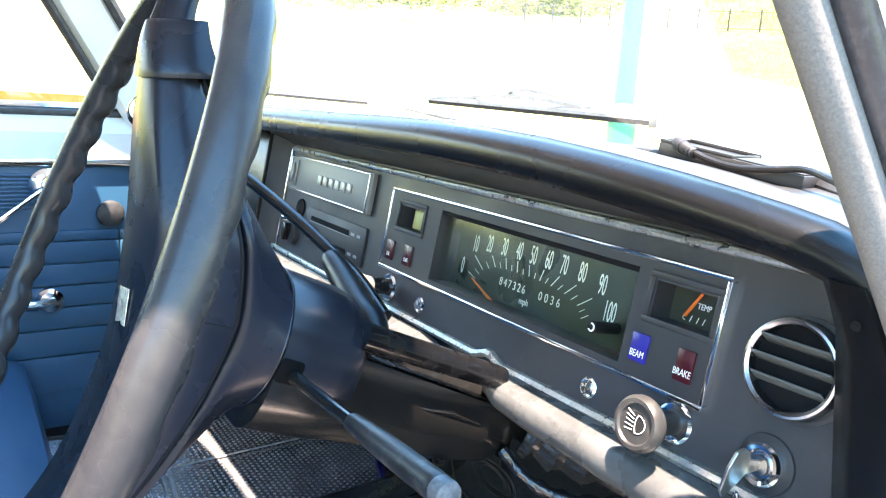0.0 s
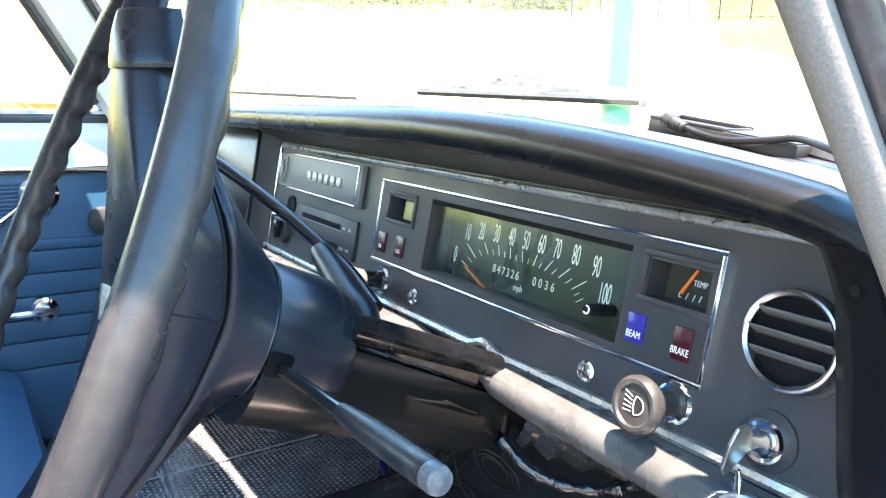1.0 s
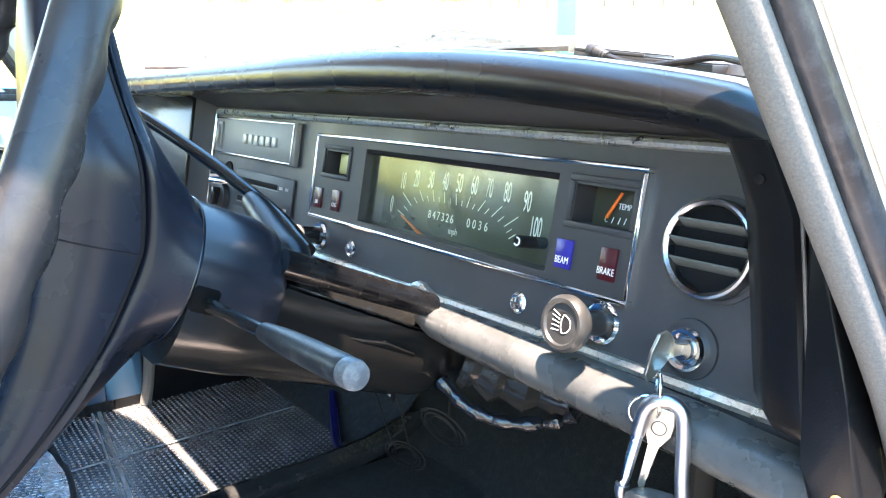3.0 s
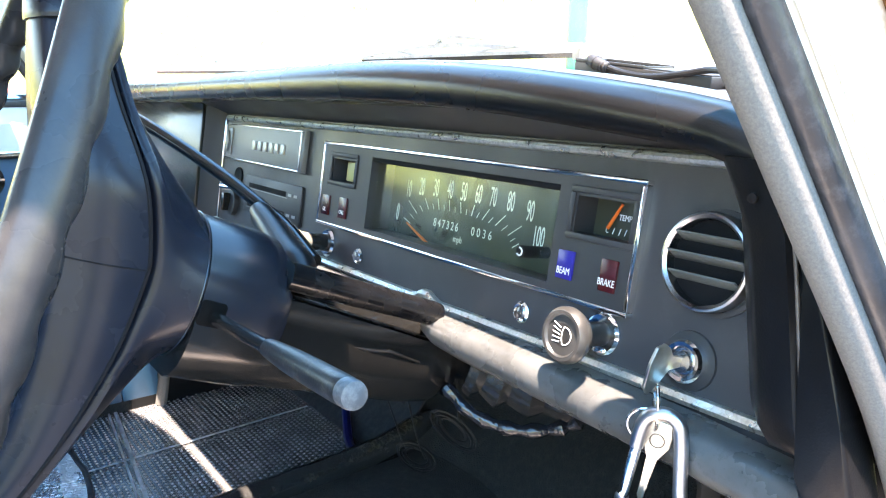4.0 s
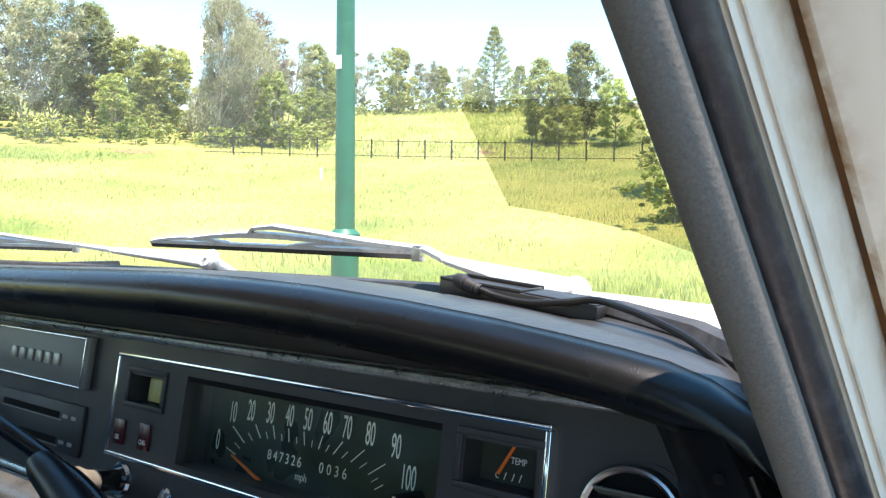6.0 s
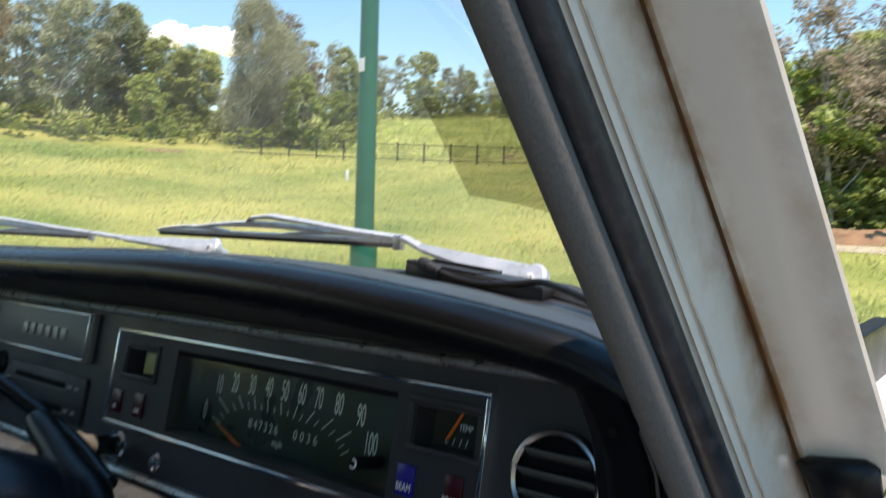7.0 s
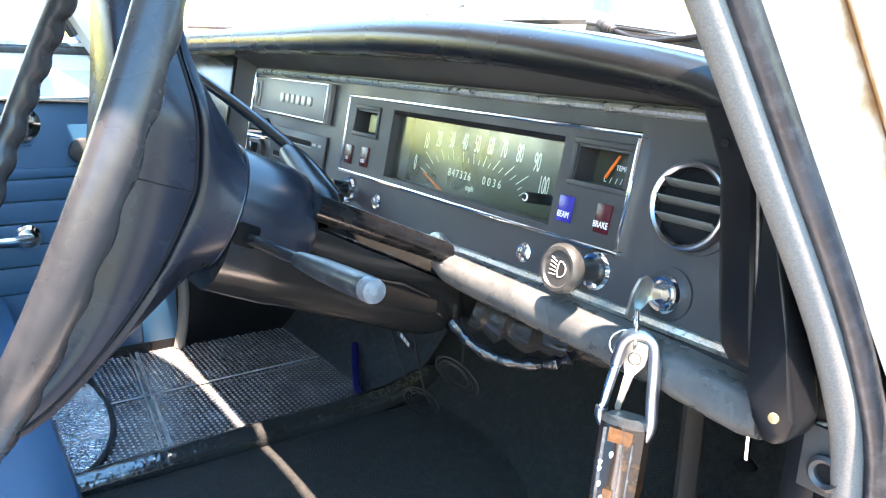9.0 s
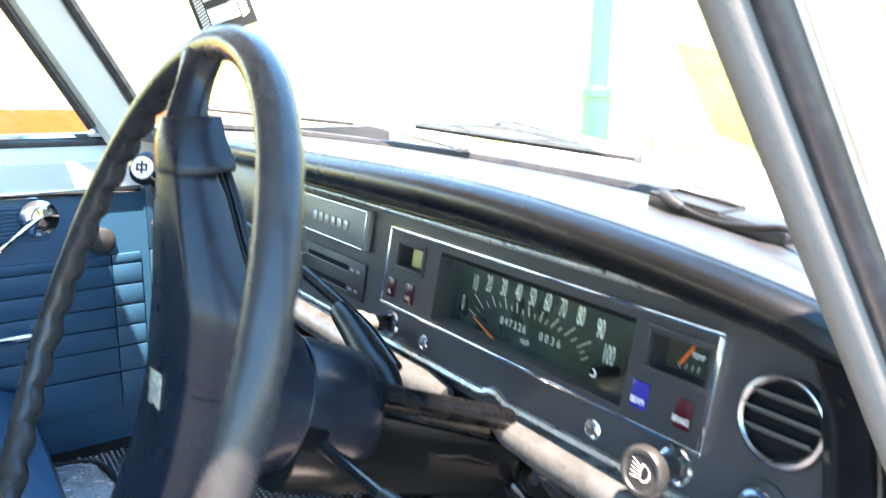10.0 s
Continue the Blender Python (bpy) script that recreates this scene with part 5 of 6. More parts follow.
part("shift_tube", tube([WM @ Vector((0.0375, 0.0245, z)) for z in (-0.165, -0.20, -0.27, -0.286, -0.291, -0.292)], [0.0092, 0.0092, 0.0090, 0.0090, 0.0084, 0.007], 22), DUSTY_BLACK, col, "shift tube, paint chipped at the end")

lever = thing("gear_lever", (0.33, -0.11, 0.81), "black column gear lever with a round knob", "gear lever")
gl = smooth_path([(0.335, -0.095, 0.808), (0.29, -0.092, 0.823), (0.262, -0.096, 0.834), (0.20, -0.115, 0.863), (0.13, -0.150, 0.900), (0.075, -0.190, 0.930)], 6)
part("rod", tube(gl, 0.0052, 12), GLOSS_BLACK, lever)
boot = smooth_path([(0.374, -0.1205, 0.8045), (0.355, -0.1165, 0.8085), (0.325, -0.1125, 0.8160), (0.290, -0.1065, 0.8255), (0.255, -0.1020, 0.8350)], 5)
part("boot", tube(boot, [0.0072 + 0.0058 * min(1, k / 6) - 0.00030 * max(0, k - 7) for k in range(len(boot) - 1)] + [0.0080], 18), SIDE, lever, "black lever boot", 60)
kn = Matrix.Translation((0.063, -0.20, 0.937)) @ Vector((0.72, -0.62, 0.3)).to_track_quat("Z", "Y").to_matrix().to_4x4()
part("knob", lathe([(0.006, -0.018), (0.013, -0.012), (0.0165, -0.002), (0.016, 0.007), (0.012, 0.012), (0.0, 0.0125)], kn, 24), GLOSS_BLACK, lever)
emb = part("knob_emblem", lathe([(0.0105, 0.0115), (0.0105, 0.0130), (0.0, 0.0133)], kn, 24), WHITE, lever, "white and black emblem")
for dx, dy, w, h in ((0, 0, 0.0008, 0.006), (0, 0.0025, 0.005, 0.0008), (0, -0.0025, 0.005, 0.0008), (-0.0045, 0, 0.0008, 0.0035), (0.0045, 0, 0.0008, 0.0035)):
    part("emblem_bar", box(dx - w, dx + w, dy - h, dy + h, 0.013, 0.0138, 0, kn), WIREB, emb, "", 0)

stalk = thing("indicator_stalk", (0.394, -0.184, 0.806), "black indicator stalk with a worn grey grip", "indicator stalk")
A, B = Vector((0.391, -0.1905, 0.7992)), Vector((0.5755, -0.2000, 0.8165))
q = lambda t, up=0.0: A.lerp(B, t) + Vector((0, 0, up))
part("rod", tube([q(-0.05), q(0.15), q(0.40), q(0.53)], [0.005, 0.0038, 0.0036, 0.0038], 14), GLOSS_BLACK, stalk)
part("grip", tube([q(0.495), q(0.50), q(0.53), q(0.60), q(0.68), q(0.80), q(0.93), q(0.955), q(0.962)], [0.0036, 0.0046, 0.0050, 0.0057, 0.0062, 0.0064, 0.0064, 0.0063, 0.0058], 22), mat("grip_grey", (0.012, 0.012, 0.012), 0.42, vary=0.3, vscale=40, second=(0.055, 0.053, 0.050), amount=0.40, sharp=0.06), stalk, "worn grey grip")
part("end_button", tube([q(0.958), q(0.985), q(0.997), q(1.0)], [0.0060, 0.0062, 0.0057, 0.0038], 22), mat("button_grey", (0.05, 0.052, 0.055), 0.45, vary=0.2, vscale=60, second=(0.14, 0.14, 0.14), amount=0.4), stalk, "pale scratched end cap")

# ---- on the dash top ----
usb = thing("power_adapter", (0.50, 0.06, 0.93), "flat black electronic box lying on the dash top", "electronic box")
um = Matrix.Translation((0.4945, 0.071, 0.9385)) @ Matrix.Rotation(radians(2), 4, "Z") @ Matrix.Rotation(radians(6.3), 4, "Y")
BOXGREY = mat("box_plastic", (0.026, 0.026, 0.027), 0.5, vary=0.2, vscale=40, grain=900, bump=0.1)
part("body", box(-0.0525, 0.0525, -0.017, 0.017, -0.0055, 0.0030, 0.0008, um), BOXGREY, usb)
part("raised_edge", join(box(-0.0525, 0.004, -0.0168, -0.0148, 0.0030, 0.0052, 0.0004, um), box(-0.0525, 0.004, 0.0148, 0.0168, 0.0030, 0.0056, 0.0004, um), box(-0.0525, -0.0505, -0.0147, 0.0147, 0.0030, 0.0052, 0.0004, um), box(0.002, 0.004, -0.0147, 0.0147, 0.0030, 0.0048, 0.0004, um)), BOXGREY, usb)
part("lid_panel", box(0.006, 0.0515, -0.0155, 0.0155, 0.0030, 0.0040, 0.0004, um), BOXGREY, usb)
part("plug", tube([um @ Vector(p) for p in ((-0.041, -0.0145, 0.0052), (-0.036, -0.0185, 0.0050), (-0.028, -0.0205, 0.0030), (-0.020, -0.0210, 0.0016))], [0.0032, 0.0044, 0.0041, 0.0030], 12), RUBBER, usb)
for k in range(5):
    part("strain_ring", tube([um @ Vector((-0.032 + 0.0026 * k, -0.0195 - 0.0004 * k, 0.0038 - 0.0006 * k)), um @ Vector((-0.0308 + 0.0026 * k, -0.0198 - 0.0004 * k, 0.0035 - 0.0006 * k))], 0.0046 - 0.00025 * k, 12), RUBBER, usb)
cable = thing("cable", (0.60, 0.03, 0.925), "black cable running from the box across the dash top", "cable")
part("lead", tube(smooth_path([um @ Vector((-0.022, -0.0208, 0.002)), um @ Vector((-0.008, -0.0205, -0.0005)), um @ Vector((0.012, -0.020, -0.001)), um @ Vector((0.034, -0.0195, 0.003)), um @ Vector((0.052, -0.019, 0.007)), (0.570, 0.040, 0.9375), (0.594, 0.026, 0.9325), (0.615, 0.012, 0.926), (0.636, 0.0, 0.914), (0.655, -0.002, 0.897), (0.675, 0.0, 0.86)], 6), 0.0021, 10), WIREB, cable)
tag = thing("hanging_tag", (0.02, -0.1, 1.15), "black and white patterned tag hanging below the mirror", "hanging tag")
RT, TN = Vector((0.581, 0.814, 0)), Vector((0.814, -0.581, 0))
TX, TY = RT * 0.94 + Vector((0, 0, 0.34)), RT * -0.34 + Vector((0, 0, 0.94))
tm = Matrix((TX, TY, TN)).transposed().to_4x4()
tm.translation = Vector((0.013, -0.1, 1.068)) + TY * 0.055 + TX * 0.004
part("card", box(-0.030, 0.030, -0.055, 0.055, -0.001, 0.001, 0.0008, tm), mat("tag_dark", (0.03, 0.03, 0.03), 0.4), tag)
for k in range(4):
    part("letter_bar", box(-0.016, 0.016, -0.044 + 0.024 * k, -0.028 + 0.024 * k, 0.001, 0.002, 0.0004, tm), WHITE, tag)
part("tag_border", moved(frame_ring(-0.030, 0.030, -0.055, 0.055, 0.002, 0.0, 0.0015), tm @ Matrix.Rotation(radians(90), 4, "X") @ Matrix.Scale(-1, 4, (0, 1, 0))), WHITE, tag)
for k in range(34):
    for x0 in (-0.0272, 0.0182):
        part("hatch", box(x0, x0 + 0.009, -0.0007, 0.0007, 0.001, 0.0016, 0, tm @ Matrix.Translation((0, -0.051 + 0.0031 * k, 0)) @ Matrix.Rotation(radians(18), 4, "Z")), WHITE, tag, "", 0)
part("string", tube([tm @ Vector((0, 0.054, 0)), (-0.02, -0.125, 1.25), (0.0, -0.14, 1.335)], 0.0012, 6), WIREB, tag)

# ---- footwell ----
mat1 = thing("floor_mat", (-0.4, 0.1, 0.305), "glossy black embossed vinyl floor mat with pale welded lines", "floor mat")
part("sheet", loft([[Vector((x, y, z)) for x, z in ((-0.645, 0.302), (-0.645, 0.309), (-0.16, 0.312), (-0.16, 0.302))] for y in (-0.34, 0.0, 0.27)]), MAT, mat1)
part("toe_flap", loft([[Vector((x, y, z)) for x, z in ((-0.645, z0), (-0.645, z0 + 0.006), (-0.17, z0 + 0.006), (-0.17, z0))] for y, z0 in ((0.27, 0.304), (0.36, 0.40), (0.40, 0.45))]), RUBBER, mat1)
sv, sf = [], []
for i in range(45):
    for j in range(66):
        x, y = -0.640 + 0.0106 * i + 0.0053 * (j % 2), -0.335 + 0.0092 * j
        if x > -0.17:
            continue
        k = len(sv)
        z = 0.309 + 0.003 * (x + 0.645) / 0.485
        for rad, up_ in ((0.0036, -0.0004), (0.0026, 0.0014)):
            sv.extend((x + rad * math.cos(1.0472 * q), y + 0.95 * rad * math.sin(1.0472 * q), z + up_) for q in range(6))
        sv.append((x, y, z + 0.0020))
        for q in range(6):
            sf.append((k + q, k + (q + 1) % 6, k + 6 + (q + 1) % 6, k + 6 + q))
            sf.append((k + 6 + q, k + 6 + (q + 1) % 6, k + 12))
sme = bpy.data.meshes.new("studs")
sme.from_pydata(sv, [], sf)
sme.materials.append(MAT)
sme.shade_smooth()
studs = tagged(new("studs", sme), "rows of small raised studs", kind="stuff")
studs.parent = mat1
studs.matrix_parent_inverse = world_of(mat1).inverted()
for y0, y1, w in ((-0.05, -0.10, 0.0035), (-0.062, -0.112, 0.002), (-0.19, -0.21, 0.0028)):
    part("welded_line", loft([[Vector((x, y + s * w, 0.313 + 0.0015 * (abs(s) < 0.9))) for s in (-1, -0.5, 0.5, 1)] for x, y in ((-0.64, y0), (-0.165, y1))], False, False), SEAM, mat1)
part("welded_line", loft([[Vector((x + s * 0.003, y, 0.3145)) for s in (-1, 0, 1)] for x, y in ((-0.42, -0.33), (-0.44, 0.26))], False, False), SEAM, mat1)
mat2 = thing("loose_mat", (-0.35, -0.25, 0.315), "glossy black leather-grain mat with bound edge", "floor mat")
mp = [(-0.64, -0.33), (-0.60, -0.175), (-0.46, -0.150), (-0.38, -0.150), (-0.30, -0.165), (-0.22, -0.205), (-0.19, -0.26), (-0.19, -0.33)]
part("sheet", prism(mp, 0.314, 0.319), MAT2, mat2)
part("bound_edge", tube(smooth_path([(x, y, 0.318) for x, y in mp], 4), 0.005, 8), RUBBER, mat2)
hump = thing("hump_edge", (-0.14, 0.1, 0.34), "black vinyl roll along the edge of the tunnel", "vinyl roll")
part("roll", tube(smooth_path([(-0.145, -0.36, 0.335), (-0.148, -0.2, 0.335), (-0.150, -0.05, 0.337), (-0.152, 0.1, 0.34), (-0.155, 0.25, 0.345), (-0.16, 0.36, 0.37)], 5), [0.021, 0.022, 0.0205, 0.0215, 0.020, 0.021] * 4 + [0.018, 0.015], 14), ROLL, hump)
part("flange", loft([[Vector((x, y, z)) for x, z in ((-0.185, 0.313), (-0.172, 0.322), (-0.145, 0.326), (-0.145, 0.31))] for y in (-0.36, -0.2, 0.0, 0.2, 0.3)]), ROLL, hump, "flat sewn flange")
wires = thing("wire_coil", (0.1, 0.16, 0.48), "coiled black lead hanging in the footwell", "wire")
face = look((0.16, 0.165, 0.53), (0.82, -0.32, 0.93))
for at, r0, r1, turns, lean in (((0.078, 0.165, 0.459), 0.022, 0.012, 4, 0.5), ((0.165, 0.160, 0.532), 0.026, 0.011, 5, 0.7)):
    wp = []
    for k in range(14 * turns + 1):
        a = 2 * math.pi * k / 14
        g = 1 + 0.32 * math.sin(a * 0.37 + lean)
        x, y = r0 * g * math.cos(a), r1 * g * math.sin(a)
        wp.append(Vector(at) + face.to_3x3() @ Vector((x * math.cos(lean) - y * math.sin(lean), x * math.sin(lean) + y * math.cos(lean), 0.0022 * (k / 14 - turns / 2))))
    part("coil", tube(wp, 0.0013, 6), WIREB, wires)
for pts in ([(0.02, 0.1, 0.70), (0.02, 0.15, 0.55), (0.045, 0.165, 0.47), (0.062, 0.165, 0.462)], [(0.10, 0.12, 0.70), (0.08, 0.15, 0.56), (0.09, 0.16, 0.49), (0.10, 0.165, 0.465)], [(0.20, 0.12, 0.71), (0.185, 0.15, 0.60), (0.175, 0.16, 0.548)]):
    part("lead", tube(smooth_path(pts, 6), 0.0012, 6), WIREB, wires)
blue = thing("blue_wire", (-0.3, 0.25, 0.32), "blue insulated cable beside the mat", "wire")
part("lead", tube(smooth_path([(-0.36, 0.30, 0.36), (-0.30, 0.27, 0.335), (-0.24, 0.24, 0.33), (-0.19, 0.22, 0.335)], 5), 0.008, 8), WIREBL, blue)
loom = thing("wiring_loom", (0.42, 0.02, 0.70), "sagging taped wiring loom with silver sleeve under the dash", "wiring loom")
part("sleeve", tube(smooth_path([(0.385, -0.015, 0.708), (0.405, -0.005, 0.690), (0.43, 0.015, 0.681), (0.455, 0.04, 0.685), (0.465, 0.055, 0.697), (0.46, 0.07, 0.72)], 6), [0.005 + 0.0017 * math.sin(k * 1.9) + 0.0010 * math.sin(k * 4.3) for k in range(31)], 10), TAPE, loom)
part("taped_cable", tube(smooth_path([(0.37, 0.02, 0.71), (0.40, 0.05, 0.695), (0.45, 0.09, 0.69), (0.5, 0.12, 0.71)], 6), [0.019 + 0.004 * math.sin(k * 2.1) for k in range(19)], 14), ROLL, loom)
pedal = thing("pedal_arm", (0.45, 0.25, 0.55), "brown-black pedal arm hanging under the dash", "pedal")
part("arm", tube([(0.44, 0.25, 0.72), (0.447, 0.25, 0.59), (0.456, 0.24, 0.48), (0.46, 0.20, 0.40)], 0.012, 8, flat=0.5), mat("rusty_black", (0.018, 0.014, 0.012), 0.7, vary=0.4, vscale=40), pedal)
rel = thing("bonnet_release", (0.508, 0.25, 0.57), "chrome pull rod under the dash", "pull rod")
part("rod", tube([(0.504, 0.25, 0.68), (0.506, 0.25, 0.60), (0.5085, 0.25, 0.558)], 0.0032, 8), CHROME, rel)
part("end", lathe([(0.009, 0), (0.011, 0.004), (0.006, 0.010), (0, 0.011)], Matrix.Translation((0.5088, 0.25, 0.55)), 16), DARK, rel)
clipb = thing("card_tag", (-0.004, 0.19, 0.516), "small printed card hanging under the column", "tag")
part("card", box(-0.022, 0.022, -0.001, 0.001, -0.007, 0.007, 0.0005, Matrix.Translation((-0.004, 0.19, 0.516)) @ Matrix.Rotation(radians(20), 4, "Y")), WIREB, clipb)
for k in range(3):
    part("print_bar", box(-0.012 + 0.009 * k, -0.005 + 0.009 * k, -0.0016, -0.001, -0.003, 0.003, 0, Matrix.Translation((-0.004, 0.19, 0.516)) @ Matrix.Rotation(radians(20), 4, "Y")), WHITE, clipb)

# ---- outside ----
def height(x, y):
    d = math.hypot(x, y)
    t = max(0.0, d - 14.0)
    h = 0.205 * t * t / (t + 12.0) if d < 130 else 0.205 * 116 * 116 / 128
    a = math.atan2(-x, y)
    far = max(0.0, min(1.0, (d - 50) / 60))
    return h * (1.0 + 0.12 * math.sin(a * 2.0 + 0.5)) + 1.2 * far * math.sin(x * 0.05) * math.cos(y * 0.043)


gm = bpy.data.materials.new("meadow")
gm.use_nodes = True
n, l = gm.node_tree.nodes, gm.node_tree.links
b = n["Principled BSDF"]
tc = n.new("ShaderNodeTexCoord")
n1, n2, cr, mx, bp = n.new("ShaderNodeTexNoise"), n.new("ShaderNodeTexNoise"), n.new("ShaderNodeValToRGB"), n.new("ShaderNodeMix"), n.new("ShaderNodeBump")
n1.inputs["Scale"].default_value, n1.inputs["Detail"].default_value = 0.11, 8
n2.inputs["Scale"].default_value, n2.inputs["Detail"].default_value = 2.4, 6
mp_ = n.new("ShaderNodeMapping")
l.new(tc.outputs["Object"], n1.inputs["Vector"])
l.new(tc.outputs["Object"], n2.inputs["Vector"])
cr.color_ramp.elements[0].position, cr.color_ramp.elements[0].color = 0.36, (0.10, 0.145, 0.022, 1)
cr.color_ramp.elements[1].position, cr.color_ramp.elements[1].color = 0.64, (0.30, 0.285, 0.075, 1)
l.new(n1.outputs["Fac"], cr.inputs["Fac"])
mx.data_type, mx.blend_type = "RGBA", "MULTIPLY"
mx.inputs["Factor"].default_value = 0.35
l.new(cr.outputs["Color"], mx.inputs["A"])
l.new(n2.outputs["Color"], mx.inputs["B"])
ml = n.new("ShaderNodeMix")
ml.data_type, ml.blend_type = "RGBA", "MULTIPLY"
ml.inputs["Factor"].default_value = 1.0
ml.inputs["B"].default_value = (1.35, 1.35, 1.35, 1)
l.new(mx.outputs["Result"], ml.inputs["A"])
# a gravelled parking place round the car
ln, n3, ad, mr, gr, mg = n.new("ShaderNodeVectorMath"), n.new("ShaderNodeTexNoise"), n.new("ShaderNodeMath"), n.new("ShaderNodeMapRange"), n.new("ShaderNodeValToRGB"), n.new("ShaderNodeMix")
ln.operation = "LENGTH"
n3.inputs["Scale"].default_value, n3.inputs["Detail"].default_value = 60, 6
off = n.new("ShaderNodeVectorMath")
off.inputs[1].default_value = (-7, 12, 0)
l.new(tc.outputs["Object"], off.inputs[0])
l.new(off.outputs[0], ln.inputs[0])
l.new(tc.outputs["Object"], n3.inputs["Vector"])
ad.operation = "ADD"
l.new(ln.outputs["Value"], ad.inputs[0])
l.new(n2.outputs["Fac"], ad.inputs[1])
mr.inputs["From Min"].default_value, mr.inputs["From Max"].default_value = 15.6, 16.0
l.new(ad.outputs[0], mr.inputs["Value"])
gr.color_ramp.elements[0].position, gr.color_ramp.elements[0].color = 0.3, (0.06, 0.058, 0.056, 1)
gr.color_ramp.elements[1].position, gr.color_ramp.elements[1].color = 0.7, (0.16, 0.155, 0.145, 1)
l.new(n3.outputs["Fac"], gr.inputs["Fac"])
mg.data_type = "RGBA"
l.new(mr.outputs[0], mg.inputs["Factor"])
l.new(gr.outputs["Color"], mg.inputs["A"])
l.new(ml.outputs["Result"], mg.inputs["B"])
l.new(mg.outputs["Result"], b.inputs["Base Color"])
b.inputs["Roughness"].default_value = 0.9
l.new(n2.outputs["Fac"], bp.inputs["Height"])
bp.inputs["Distance"].default_value = 0.07
l.new(bp.outputs[0], b.inputs["Normal"])
bm = bmesh.new()
radii = [0.0, 2, 4, 7, 10, 14, 18, 22, 27, 32, 38, 44, 50, 56, 63, 70, 80, 95, 120, 160, 240, 500, 1500]
prev = None
for r in radii:
    row = [bm.verts.new((r * math.sin(a), r * math.cos(a), height(r * math.sin(a), r * math.cos(a)))) for a in [2 * math.pi * k / 96 for k in range(96)]] if r else [bm.verts.new((0, 0, 0))]
    if prev:
        for k in range(96):
            j = (k + 1) % 96
            bm.faces.new((prev[0], row[k], row[j]) if len(prev) == 1 else (prev[k], prev[j], row[j], row[k]))
    prev = row
ground = part("ground", bm, gm, smooth=60)
tagged(ground, "sunlit green and yellow meadow rising to a wooded slope", "meadow", kind="structure")


def polar(az, d):
    """A place on the ground; az in degrees to the left of straight ahead."""
    a = radians(az)
    x, y = 0.77 - d * math.sin(a), -0.33 + d * math.cos(a)
    return Vector((x, y, height(x, y)))


# grass
rng = random.Random(7)
gv, gf = [], []


def blade(p, hgt, w, bend):
    a = rng.uniform(0, math.pi)
    dx, dy = w * math.cos(a), w * math.sin(a)
    lean = Vector((rng.uniform(-bend, bend), rng.uniform(-bend, bend), hgt))
    i = len(gv)
    gv.extend((p + Vector((-dx, -dy, -0.03)), p + Vector((dx, dy, -0.03)), p + lean))
    gf.append((i, i + 1, i + 2))


for k in range(70000):
    d = rng.uniform(4.5, 16)
    blade(polar(rng.uniform(-8, 62), d), rng.uniform(0.04, 0.16) * (1 + (noise.noise(Vector((d, k % 97, 0))) > 0.3)), rng.uniform(0.003, 0.007) * (0.6 + d / 12), 0.07)
for k in range(110000):
    d = 12 + 42 * rng.random() ** 0.85
    p = polar(rng.uniform(-8, 76), d)
    tuft = noise.noise(p * 0.35)
    blade(p, rng.uniform(0.05, 0.15) * (1.0 + 1.2 * max(0, tuft)), rng.uniform(0.006, 0.012) * (0.5 + d / 22), 0.1)
for k in range(36000):
    blade(polar(rng.uniform(24, 47), rng.uniform(54, 106)), rng.uniform(0.15, 0.45), rng.uniform(0.03, 0.06), 0.3)
grassm = bpy.data.materials.new("grass_blades")
grassm.use_nodes = True
n, l = grassm.node_tree.nodes, grassm.node_tree.links
n.remove(n["Principled BSDF"])
ge, cr, di, tl, ms = n.new("ShaderNodeNewGeometry"), n.new("ShaderNodeValToRGB"), n.new("ShaderNodeBsdfDiffuse"), n.new("ShaderNodeBsdfTranslucent"), n.new("ShaderNodeAddShader")
cr.color_ramp.elements[0].color, cr.color_ramp.elements[1].color = (0.195, 0.275, 0.07, 1), (0.41, 0.44, 0.17, 1)
gtc, gno, gad, gmr = n.new("ShaderNodeTexCoord"), n.new("ShaderNodeTexNoise"), n.new("ShaderNodeMath"), n.new("ShaderNodeMapRange")
gno.inputs["Scale"].default_value, gno.inputs["Detail"].default_value = 0.16, 6
l.new(gtc.outputs["Object"], gno.inputs["Vector"])
gmr.inputs["From Min"].default_value, gmr.inputs["From Max"].default_value = 0.35, 0.65
gmr.inputs["To Min"].default_value, gmr.inputs["To Max"].default_value = -0.45, 0.45
l.new(gno.outputs["Fac"], gmr.inputs["Value"])
gad.operation, gad.use_clamp = "ADD", True
l.new(ge.outputs["Random Per Island"], gad.inputs[0])
l.new(gmr.outputs[0], gad.inputs[1])
l.new(gad.outputs[0], cr.inputs["Fac"])
# thin blades pass on the light that falls on them from above, whichever way they face
for sh_, way in ((di, 1.0), (tl, -1.0)):
    up = n.new("ShaderNodeCombineXYZ")
    up.inputs[2].default_value = way
    l.new(cr.outputs["Color"], sh_.inputs["Color"])
    l.new(up.outputs[0], sh_.inputs["Normal"])
l.new(di.outputs[0], ms.inputs[0])
l.new(tl.outputs[0], ms.inputs[1])
l.new(ms.outputs[0], n["Material Output"].inputs["Surface"])
gme = bpy.data.meshes.new("grass")
gme.from_pydata(gv, [], gf)
gme.materials.append(grassm)
grass = new("grass", gme)
tagged(grass, "long sunlit grass and seed heads in the meadow", "grass", kind="stuff")


